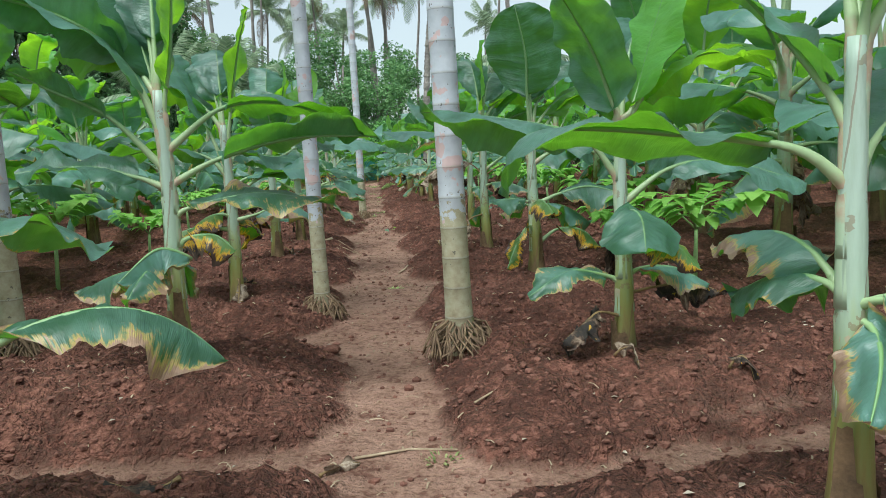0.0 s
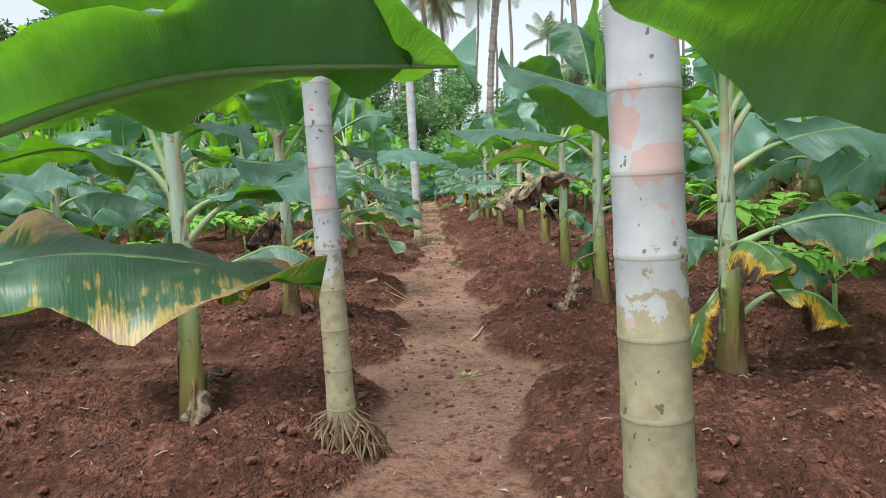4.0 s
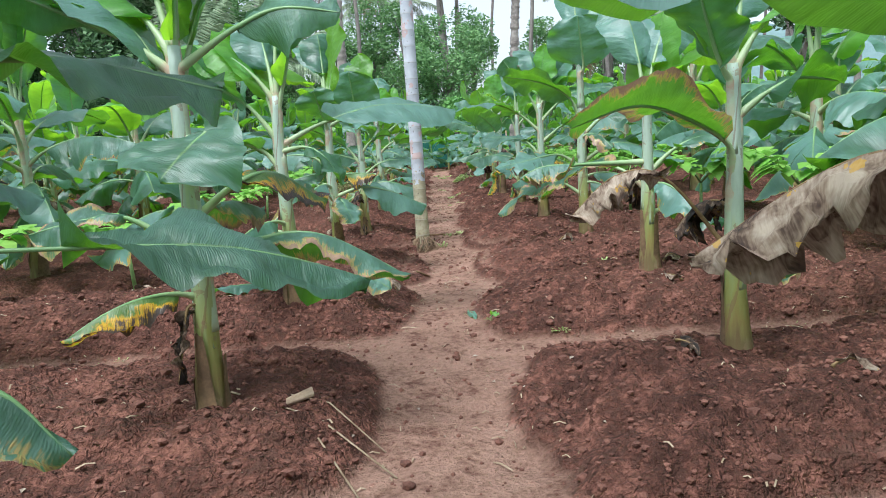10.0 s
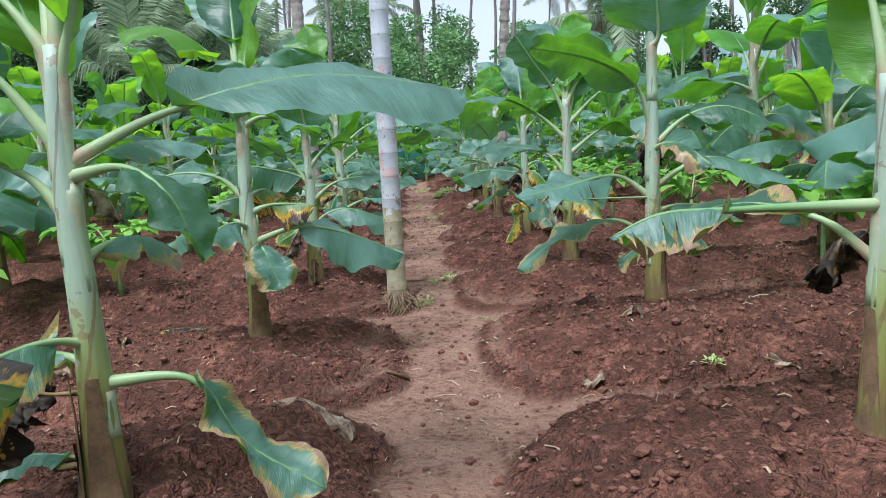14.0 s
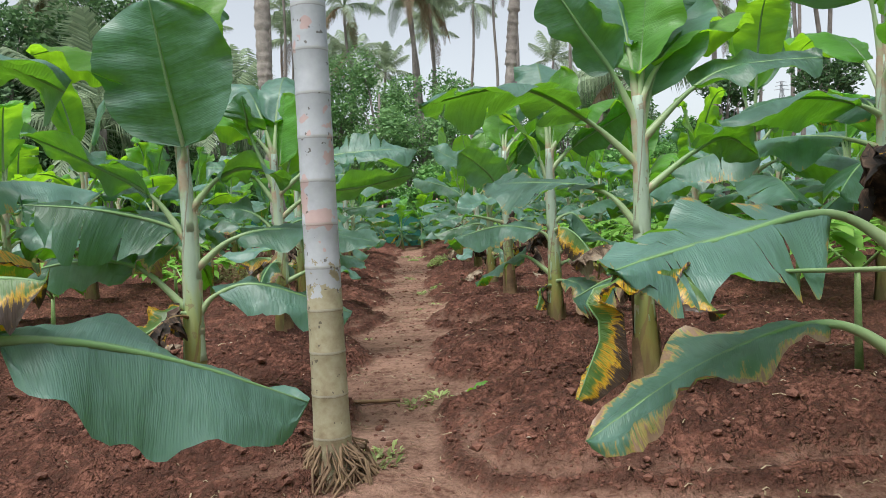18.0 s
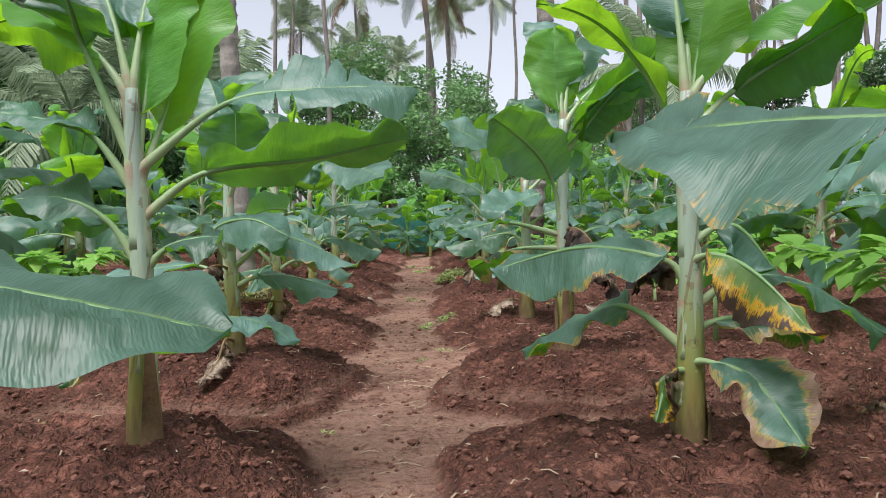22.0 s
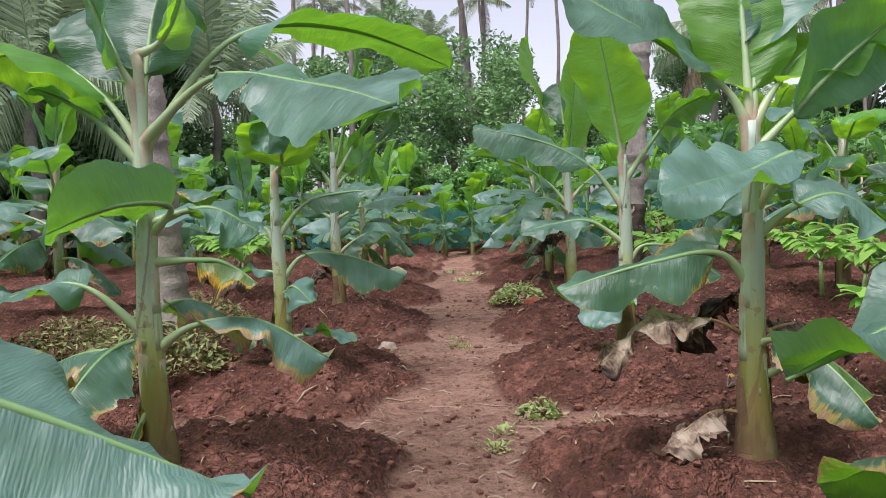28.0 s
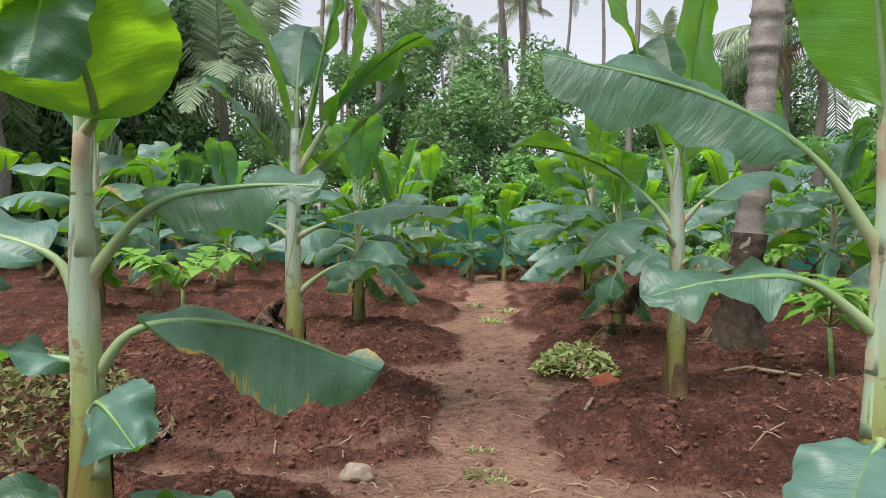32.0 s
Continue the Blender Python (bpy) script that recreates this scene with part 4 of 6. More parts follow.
banana(1.38, 6.47, 1.50, seed=7, crown=3, leaves=[
    L(1.37, (0.53, 0.15, 1.86), (1.14, 0.30, 1.97), 0.42, "n"),
    K(1.22, (0.25, 0.00, 1.35), (0.62, 0.00, 1.40), (1.02, 0.00, 1.30), 0.34, "g", near=38, far=-22),
    K(0.87, (0.24, 0.00, 0.96), (0.48, -0.10, 1.01), (0.80, -0.20, 0.90), 0.35, "e", near=62, far=-16),
    K(0.89, (-0.07, 0.00, 0.91), (-0.21, -0.05, 0.94), (-0.37, -0.10, 0.90), 0.24, "e", near=34, far=-11),
    K(0.62, (-0.06, -0.06, 0.70), (-0.16, -0.10, 0.60), (-0.28, -0.15, 0.35), 0.17, "b", near=30, far=30),
    K(0.52, (0.20, 0.00, 0.65), (0.42, 0.00, 0.63), (0.58, 0.00, 0.46), 0.25, "b", near=57, far=54),
    K(1.43, (-0.03, -0.05, 1.79), (-0.04, -0.10, 2.11), (-0.13, -0.15, 2.51), 0.72, "g", near=-4, far=-4),
    K(1.23, (-0.17, 0.00, 1.48), (-0.62, 0.00, 1.64), (-1.03, 0.05, 1.78), 0.39, "g", near=20, far=47),
])
banana(1.31, 8.83, 1.70, seed=8, crown=3, leaves=[
    L(1.58, (0.03, 0.00, 2.12), (0.03, 0.00, 2.59), 0.42, "n"),
    L(1.51, (0.28, 0.15, 1.98), (0.46, 0.30, 2.35), 0.46, "g"),
    K(1.50, (-0.21, 0.00, 1.79), (-0.36, -0.05, 1.92), (-0.57, -0.10, 2.09), 0.32, "g", near=-52, far=56),
    K(1.33, (-0.22, 0.00, 1.50), (-0.67, 0.00, 1.60), (-1.21, 0.05, 1.61), 0.43, "g", near=12, far=15),
    K(1.07, (-0.13, 0.10, 1.20), (-0.35, 0.35, 1.25), (-0.64, 0.60, 1.01), 0.34, "p", near=31, far=54),
    K(1.06, (0.23, 0.00, 1.18), (0.32, -0.05, 1.12), (0.31, -0.10, 0.82), 0.16, "p", near=30, far=30),
    K(1.41, (0.26, 0.00, 1.66), (0.54, 0.00, 1.78), (0.89, 0.00, 1.86), 0.29, "g", near=-15, far=26),
    K(1.12, (0.31, 0.00, 1.32), (0.49, 0.00, 1.38), (0.72, 0.00, 1.29), 0.24, "g", near=29, far=-30),
    K(0.63, (-0.22, -0.12, 0.56), (-0.30, -0.22, 0.34), (-0.37, -0.30, 0.15), 0.12, "p", near=30, far=30),
])
banana(1.47, 11.25, 1.59, seed=9, crown=3, leaves=[
    L(1.39, (-0.03, 0.05, 1.86), (-0.03, 0.10, 2.21), 0.40, "n"),
    K(1.04, (-0.06, -0.05, 1.24), (-0.47, -0.25, 1.42), (-0.84, -0.40, 1.34), 0.39, "y", near=-38, far=-1),
    K(0.68, (-0.30, 0.10, 1.07), (-0.51, 0.25, 1.09), (-0.73, 0.39, 0.87), 0.26, "p", near=45, far=54),
    K(1.51, (-0.06, -0.03, 1.58), (-0.14, -0.08, 1.78), (-0.21, -0.12, 1.99), 0.31, "g", near=-4, far=-4),
    K(1.34, (0.16, 0.00, 1.45), (0.31, 0.00, 1.51), (0.52, 0.00, 1.47), 0.24, "g", near=-19, far=26),
])
banana(1.52, 12.98, 1.49, seed=10, crown=3, leaves=[
    L(1.26, (0.08, 0.10, 1.68), (0.21, 0.20, 2.12), 0.42, "n"),
    K(0.88, (-0.18, 0.10, 1.04), (-0.39, 0.40, 1.06), (-0.67, 0.80, 0.81), 0.39, "y", near=19, far=-10, tears=4),
    K(1.00, (0.20, 0.00, 1.16), (0.41, 0.00, 1.23), (0.72, 0.00, 1.20), 0.24, "e", near=16, far=-18),
    K(1.08, (-0.50, 0.00, 1.09), (-0.73, 0.00, 1.09), (-0.90, 0.00, 1.02), 0.24, "y", near=39, far=54, tears=4),
])
banana(-1.02, 10.94, 1.80, seed=11, crown=3, leaves=[
    L(1.67, (0.02, 0.00, 2.05), (0.03, 0.00, 2.42), 0.42, "n"),
    L(1.42, (-0.30, 0.05, 2.01), (-1.03, 0.10, 2.20), 0.50, "g"),
    L(1.52, (0.15, 0.20, 2.12), (0.44, 0.40, 2.35), 0.46, "g"),
    K(1.40, (0.12, -0.08, 1.43), (0.09, -0.20, 1.38), (0.02, -0.40, 1.25), 0.55, "g", near=-4, far=-4),
    K(0.90, (-0.29, 0.00, 1.09), (-0.48, 0.00, 1.09), (-0.73, 0.00, 1.04), 0.24, "y", near=48, far=-8),
    K(0.84, (0.25, 0.00, 0.95), (0.55, 0.00, 0.96), (0.93, 0.00, 0.74), 0.32, "y", near=19, far=54),
    K(1.69, (-0.23, 0.00, 1.86), (-0.61, 0.00, 2.05), (-1.01, 0.00, 2.20), 0.36, "g", near=-41, far=32),
    K(1.70, (0.27, 0.00, 1.86), (0.47, 0.00, 1.93), (0.72, 0.00, 1.89), 0.32, "g", near=74, far=-27),
    K(1.06, (0.20, 0.05, 1.21), (0.32, 0.30, 1.23), (0.50, 0.60, 1.05), 0.29, "b", near=51, far=-12),
    K(0.68, (-0.05, -0.06, 0.68), (-0.07, -0.10, 0.55), (-0.10, -0.14, 0.36), 0.07, "d", near=30, far=30),
])
banana(-1.00, 12.84, 1.69, seed=12, crown=3, leaves=[
    L(1.58, (0.11, 0.00, 2.00), (0.14, 0.00, 2.39), 0.40, "n"),
    L(1.51, (-0.17, 0.15, 1.91), (-0.38, 0.30, 2.20), 0.46, "n"),
    K(1.40, (-0.19, 0.00, 1.64), (-0.44, 0.00, 1.81), (-0.76, 0.00, 1.94), 0.28, "g", near=-54, far=38),
    K(1.20, (-0.13, 0.00, 1.34), (-0.41, 0.00, 1.46), (-0.75, 0.00, 1.40), 0.28, "g", near=-13, far=53),
    K(1.32, (0.18, -0.05, 1.34), (0.32, -0.12, 1.26), (0.42, -0.20, 1.07), 0.22, "g", near=-4, far=-4),
    K(1.36, (0.31, 0.05, 1.50), (0.71, 0.30, 1.60), (1.21, 0.60, 1.54), 0.46, "g", near=26, far=-20),
    K(0.70, (0.30, 0.00, 0.69), (0.44, -0.02, 0.49), (0.68, -0.05, 0.33), 0.19, "y", near=12, far=-22),
    K(0.67, (-0.12, 0.00, 0.67), (-0.22, -0.05, 0.69), (-0.33, -0.10, 0.51), 0.24, "d", near=9, far=54),
])
banana(-1.00, 15.17, 1.78, seed=13, crown=3, leaves=[
    L(1.65, (0.09, 0.05, 2.14), (0.13, 0.10, 2.56), 0.40, "n"),
    K(1.09, (-0.16, 0.00, 1.23), (-0.40, 0.00, 1.27), (-0.67, 0.00, 1.18), 0.24, "g", near=56, far=-25),
    K(0.87, (-0.16, 0.00, 0.96), (-0.30, -0.05, 0.96), (-0.47, -0.10, 0.84), 0.24, "e", near=28, far=-14),
    K(0.81, (0.08, -0.10, 0.81), (0.15, -0.25, 0.72), (0.23, -0.35, 0.59), 0.30, "y", near=-4, far=-4),
    K(0.83, (0.29, 0.00, 0.91), (0.56, 0.15, 0.84), (0.90, 0.35, 0.65), 0.44, "g", near=59, far=-3),
    K(1.47, (-0.01, -0.05, 1.57), (-0.04, -0.12, 1.69), (-0.08, -0.20, 1.85), 0.46, "g", near=-4, far=-4),
    K(1.01, (0.13, 0.00, 1.05), (0.28, 0.00, 1.05), (0.40, 0.00, 1.03), 0.27, "b", near=61, far=54),
    K(1.52, (0.14, 0.00, 1.57), (0.31, 0.00, 1.53), (0.47, 0.00, 1.44), 0.24, "g", near=-11, far=33),
])
banana(1.51, 15.38, 2.04, seed=14, crown=3, leaves=[
    L(1.85, (0.31, 0.10, 2.43), (0.48, 0.20, 2.83), 0.40, "n"),
    K(0.66, (-0.25, 0.00, 0.81), (-0.55, 0.03, 0.73), (-0.88, 0.07, 0.52), 0.30, "y", near=15, far=-10),
    K(0.94, (-0.24, 0.00, 1.09), (-0.62, -0.20, 1.05), (-0.92, -0.38, 1.00), 0.34, "e", near=50, far=-10, tears=4),
    K(0.94, (-0.89, -0.36, 0.98), (-0.94, -0.40, 0.88), (-1.00, -0.44, 0.76), 0.09, "b", near=30, far=30, thick=0.35),
    K(1.38, (-0.10, -0.02, 1.64), (-0.37, -0.10, 1.80), (-0.78, -0.20, 1.88), 0.33, "g", near=-28, far=49),
    K(1.88, (0.04, -0.03, 1.93), (0.02, -0.08, 2.11), (-0.02, -0.15, 2.41), 0.67, "g", near=-4, far=-4),
    K(1.00, (0.29, 0.00, 1.16), (0.55, 0.00, 1.13), (1.03, 0.00, 0.93), 0.34, "g", near=26, far=-10),
    K(1.26, (0.23, 0.00, 1.44), (0.50, 0.00, 1.48), (0.85, 0.00, 1.31), 0.28, "g", near=33, far=-23),
    K(0.78, (0.06, -0.05, 0.80), (0.16, -0.12, 0.77), (0.28, -0.20, 0.62), 0.34, "y", near=57, far=54),
])
banana(1.34, 17.26, 1.67, seed=15, crown=3, leaves=[
    L(1.59, (0.06, 0.05, 2.03), (0.12, 0.10, 2.39), 0.40, "n", fold=-2, curl=12),
    L(1.48, (0.19, 0.15, 1.92), (0.39, 0.30, 2.19), 0.46, "g", fold=-2, curl=12),
    K(1.33, (-0.25, 0.00, 1.56), (-0.62, -0.20, 1.71), (-1.09, -0.40, 1.61), 0.41, "g", near=-4, far=32, tears=4),
    K(1.54, (-0.12, 0.00, 1.80), (-0.25, -0.03, 1.98), (-0.42, -0.06, 2.22), 0.31, "g", near=-68, far=52),
    K(1.45, (0.28, 0.00, 1.70), (0.51, 0.00, 1.80), (0.94, 0.00, 1.82), 0.29, "g", near=34, far=-39),
    K(1.19, (0.28, 0.00, 1.39), (0.45, 0.00, 1.45), (0.62, 0.00, 1.33), 0.24, "g", near=-12, far=39),
    K(0.89, (-0.07, 0.00, 0.91), (-0.22, -0.03, 0.94), (-0.38, -0.06, 0.86), 0.24, "p", near=14, far=54),
    K(0.66, (-0.04, -0.06, 0.72), (-0.18, -0.12, 0.79), (-0.40, -0.18, 0.70), 0.24, "y", near=52, far=54, tears=4),
    K(1.01, (-0.16, 0.10, 1.21), (-0.40, 0.40, 1.28), (-0.70, 0.80, 1.29), 0.38, "e", near=19, far=-17, tears=4),
])
banana(-0.93, 17.36, 1.66, seed=16, crown=3, leaves=[
    L(0.38, (-0.00, -0.10, 0.36), (-0.00, -0.20, 0.13), 0.20, "d"),
    L(1.57, (0.05, 0.10, 2.05), (0.05, 0.20, 2.46), 0.40, "n", fold=-2, curl=12),
    K(1.45, (0.02, -0.05, 1.53), (-0.01, -0.15, 1.85), (-0.04, -0.25, 2.20), 0.68, "g", near=-4, far=-4),
    K(1.05, (-0.17, 0.00, 1.30), (-0.46, 0.00, 1.48), (-0.79, 0.00, 1.64), 0.31, "g", near=-30, far=14),
    K(0.95, (-0.05, 0.00, 1.12), (-0.33, -0.10, 1.23), (-0.73, -0.20, 1.28), 0.49, "g", near=68, far=-12, tears=4),
    K(0.70, (-0.27, 0.00, 0.95), (-0.59, 0.00, 0.99), (-0.92, 0.00, 0.92), 0.29, "g", near=64, far=-14),
    K(0.67, (-0.05, -0.05, 0.71), (-0.15, -0.10, 0.66), (-0.30, -0.15, 0.56), 0.25, "b", near=58, far=-34),
    K(0.66, (0.12, 0.00, 0.79), (0.35, 0.00, 0.83), (0.79, 0.05, 0.65), 0.36, "g", near=58, far=-4),
    K(0.91, (0.23, 0.00, 1.07), (0.51, 0.06, 1.10), (0.95, 0.12, 1.00), 0.32, "g", near=31, far=-12),
    K(1.21, (0.16, 0.00, 1.37), (0.31, 0.00, 1.42), (0.53, 0.00, 1.35), 0.24, "g", near=-16, far=21),
])
banana(-0.87, 19.58, 1.67, seed=17, crown=3, leaves=[
    L(1.36, (0.06, 0.05, 1.84), (0.08, 0.10, 2.15), 0.42, "n", fold=-2, curl=12),
    L(1.28, (0.15, 0.15, 1.82), (0.16, 0.30, 2.14), 0.46, "n", fold=-2, curl=12),
    K(1.38, (-0.18, 0.00, 1.83), (-0.18, -0.10, 1.95), (-0.19, -0.20, 2.10), 0.37, "g", near=-4, far=-4),
    K(1.27, (-0.16, 0.00, 1.49), (-0.30, 0.00, 1.55), (-0.54, 0.00, 1.59), 0.24, "g", near=19, far=-38),
    K(0.97, (-0.12, 0.00, 1.16), (-0.29, 0.00, 1.25), (-0.56, 0.00, 1.24), 0.24, "g", near=31, far=-23),
    K(1.35, (0.36, 0.00, 1.61), (0.72, 0.00, 1.66), (1.12, 0.00, 1.66), 0.33, "g", near=37, far=-38, tears=4),
    K(1.16, (0.27, 0.00, 1.34), (0.70, 0.00, 1.39), (1.09, 0.00, 1.46), 0.36, "g", near=-38, far=18),
    K(0.65, (0.24, 0.00, 0.75), (0.43, 0.00, 0.75), (0.62, 0.00, 0.65), 0.24, "g", near=7, far=-4),
    K(0.95, (0.10, 0.00, 1.04), (0.21, 0.00, 1.08), (0.33, 0.00, 1.08), 0.24, "g", near=31, far=-16),
])
banana(1.28, 19.45, 1.60, seed=18, crown=3, leaves=[
    L(1.44, (0.07, 0.05, 1.85), (0.14, 0.10, 2.25), 0.42, "n", fold=-2, curl=12),
    L(1.31, (-0.22, 0.05, 1.79), (-0.56, 0.10, 1.97), 0.45, "n", fold=-2, curl=12),
    K(0.51, (-0.06, -0.04, 0.54), (-0.12, -0.07, 0.49), (-0.17, -0.12, 0.36), 0.10, "b", near=30, far=30),
    K(0.84, (-0.09, 0.00, 0.96), (-0.41, -0.03, 1.02), (-0.78, -0.15, 0.94), 0.31, "e", near=55, far=-10),
    K(0.60, (-0.21, 0.10, 0.77), (-0.36, 0.30, 0.70), (-0.59, 0.50, 0.53), 0.27, "e", near=28, far=-9),
    K(0.56, (0.04, -0.10, 0.58), (0.14, -0.25, 0.55), (0.21, -0.50, 0.36), 0.24, "y", near=35, far=-25),
    K(0.76, (0.18, 0.00, 0.88), (0.45, 0.00, 0.86), (0.77, 0.00, 0.65), 0.28, "e", near=27, far=-7),
    K(1.02, (0.09, -0.03, 1.08), (0.18, -0.06, 1.08), (0.29, -0.10, 0.92), 0.26, "g", near=65, far=54),
    K(1.43, (0.17, 0.00, 1.60), (0.41, 0.00, 1.75), (0.78, 0.00, 1.95), 0.32, "g", near=-45, far=54),
])
banana(1.17, 21.52, 1.76, seed=19, crown=3, leaves=[
    L(1.53, (0.15, -0.05, 1.80), (0.71, -0.10, 2.23), 0.52, "g", fold=-2, curl=12),
    L(1.65, (-0.03, 0.05, 2.04), (-0.02, 0.10, 2.38), 0.42, "n", fold=-2, curl=12),
    K(1.53, (0.09, 0.00, 1.64), (0.34, 0.00, 1.94), (0.73, 0.00, 2.22), 0.42, "g", near=-45, far=54),
    K(1.04, (-0.07, -0.04, 1.35), (-0.21, -0.15, 1.56), (-0.50, -0.30, 1.76), 0.37, "g", near=-56, far=60),
    K(1.01, (-0.36, -0.05, 1.10), (-0.58, -0.10, 1.08), (-0.78, -0.16, 1.02), 0.14, "g", near=12, far=-5),
    K(0.93, (-0.27, 0.02, 0.93), (-0.41, 0.10, 0.89), (-0.60, 0.17, 0.79), 0.30, "y", near=-3, far=54),
    K(0.91, (0.17, 0.00, 1.04), (0.32, 0.00, 1.05), (0.45, 0.00, 0.99), 0.24, "g", near=27, far=-12),
    K(0.72, (0.10, -0.05, 0.74), (0.27, -0.12, 0.76), (0.38, -0.20, 0.48), 0.24, "d", near=33, far=54),
])
banana(-1.01, 21.54, 1.52, seed=20, crown=3, leaves=[
    L(1.43, (0.07, 0.05, 1.79), (0.08, 0.10, 2.04), 0.42, "n", fold=-2, curl=12),
    K(0.37, (0.05, -0.40, 0.43), (0.03, -0.50, 0.32), (-0.05, -0.62, 0.20), 0.16, "p", near=30, far=30),
    K(0.64, (0.32, 0.30, 0.57), (0.30, 0.28, 0.50), (0.25, 0.25, 0.42), 0.09, "p", near=30, far=30),
    K(1.29, (0.06, -0.05, 1.43), (0.08, -0.10, 1.61), (0.10, -0.15, 1.83), 0.47, "g", near=-4, far=-4),
    K(0.86, (-0.07, -0.10, 1.09), (0.18, -0.20, 1.16), (0.44, -0.30, 1.04), 0.41, "g", near=66, far=-14),
    K(0.74, (-0.20, 0.00, 0.86), (-0.49, 0.00, 0.85), (-0.84, 0.00, 0.80), 0.28, "e", near=23, far=-13),
    K(0.62, (-0.05, -0.03, 0.67), (-0.18, -0.06, 0.67), (-0.33, -0.10, 0.54), 0.24, "b", near=35, far=54),
    K(0.71, (0.17, 0.00, 0.78), (0.35, 0.25, 0.76), (0.63, 0.55, 0.63), 0.30, "g", near=50, far=-4),
    K(0.83, (0.21, 0.00, 0.99), (0.41, 0.00, 1.03), (0.81, 0.10, 0.82), 0.29, "e", near=35, far=-9),
])
banana(-1.11, 23.55, 1.50, seed=21, crown=3, leaves=[
    K(1.12, (0.12, -0.05, 1.23), (-0.03, -0.20, 1.23), (-0.22, -0.35, 1.14), 0.35, "g", near=66, far=-19),
    K(0.68, (0.17, 0.00, 0.78), (0.42, 0.00, 0.79), (0.68, 0.00, 0.63), 0.24, "y", near=47, far=54),
    K(1.17, (0.17, 0.00, 1.22), (0.29, 0.00, 1.22), (0.44, 0.00, 1.12), 0.24, "g", near=26, far=-15),
    K(1.49, (0.33, -0.10, 1.70), (0.75, -0.40, 1.61), (1.05, -0.80, 1.47), 0.45, "g", near=35, far=-21, tears=4),
    K(1.46, (0.35, 0.10, 1.88), (0.74, 0.35, 1.96), (1.19, 0.65, 1.83), 0.44, "g", near=-2, far=-2),
    K(1.68, (-0.04, -0.03, 1.77), (-0.10, -0.08, 1.97), (-0.19, -0.12, 2.23), 0.29, "g", near=-4, far=-4),
    K(1.81, (0.10, 0.00, 1.86), (0.18, 0.00, 2.02), (0.25, 0.00, 2.29), 0.40, "n", near=-4, far=-4),
    K(1.40, (-0.15, 0.00, 1.57), (-0.28, 0.00, 1.66), (-0.41, 0.00, 1.71), 0.24, "g", near=-18, far=10),
    K(0.74, (-0.24, 0.00, 0.94), (-0.45, 0.00, 0.94), (-0.74, 0.00, 0.83), 0.24, "e", near=13, far=-15),
    K(1.03, (0.19, 0.00, 1.03), (0.31, -0.03, 1.02), (0.44, -0.06, 0.93), 0.28, "b", near=63, far=54),
    K(0.46, (-0.02, -0.05, 0.46), (-0.07, -0.10, 0.33), (-0.10, -0.20, 0.13), 0.08, "b", near=30, far=30),
])
banana(1.18, 23.52, 1.46, seed=22, crown=3, leaves=[
    L(1.35, (0.01, 0.10, 1.84), (0.01, 0.20, 2.19), 0.44, "n", fold=-2, curl=12),
    K(0.65, (-0.17, 0.00, 0.73), (-0.37, 0.00, 0.71), (-0.58, 0.00, 0.57), 0.24, "p", near=7, far=-9),
    K(0.85, (-0.13, 0.00, 0.98), (-0.40, 0.00, 0.95), (-0.74, 0.00, 0.85), 0.30, "e", near=61, far=-14),
    K(1.11, (0.13, -0.06, 1.33), (-0.10, -0.20, 1.27), (-0.44, -0.40, 1.20), 0.29, "g", near=25, far=-47),
    K(1.34, (0.15, 0.00, 1.48), (0.34, 0.00, 1.67), (0.67, 0.00, 1.92), 0.32, "g", near=-59, far=58),
    K(1.44, (-0.10, 0.00, 1.60), (-0.37, 0.00, 1.80), (-0.74, 0.00, 2.02), 0.33, "g", near=30, far=-46),
    K(1.03, (0.16, 0.00, 1.14), (0.33, 0.00, 1.18), (0.51, 0.00, 1.05), 0.24, "g", near=33, far=-16),
    K(0.50, (0.11, -0.03, 0.55), (0.22, -0.06, 0.59), (0.39, -0.10, 0.44), 0.24, "b", near=31, far=54),
    K(0.36, (-0.12, 0.00, 0.38), (-0.22, -0.05, 0.37), (-0.40, -0.10, 0.25), 0.24, "p", near=15, far=54),
])
banana(1.19, 25.75, 1.48, seed=23, crown=1, leaves=[
    L(0.35, (0.12, -0.05, 0.41), (0.25, -0.10, 0.25), 0.20, "d"),
    K(1.47, (-0.02, -0.03, 1.54), (-0.09, -0.08, 1.92), (-0.18, -0.15, 2.36), 0.55, "n", near=-4, far=-4),
    K(1.12, (-0.21, 0.00, 1.41), (-0.52, 0.00, 1.59), (-0.98, 0.00, 1.70), 0.36, "g", near=69, far=-23),
    K(0.89, (-0.22, 0.00, 1.05), (-0.45, 0.00, 1.05), (-0.69, 0.00, 0.99), 0.24, "g", near=41, far=-23),
    K(1.31, (0.25, 0.00, 1.64), (0.38, 0.00, 1.77), (0.63, 0.00, 1.88), 0.26, "g", near=-19, far=58),
    K(0.74, (0.12, 0.00, 0.88), (0.36, 0.00, 0.84), (0.63, 0.00, 0.64), 0.34, "e", near=61, far=-8),
    K(0.59, (-0.04, -0.08, 0.60), (-0.14, -0.20, 0.57), (-0.30, -0.40, 0.40), 0.34, "g", near=-4, far=-4),
])
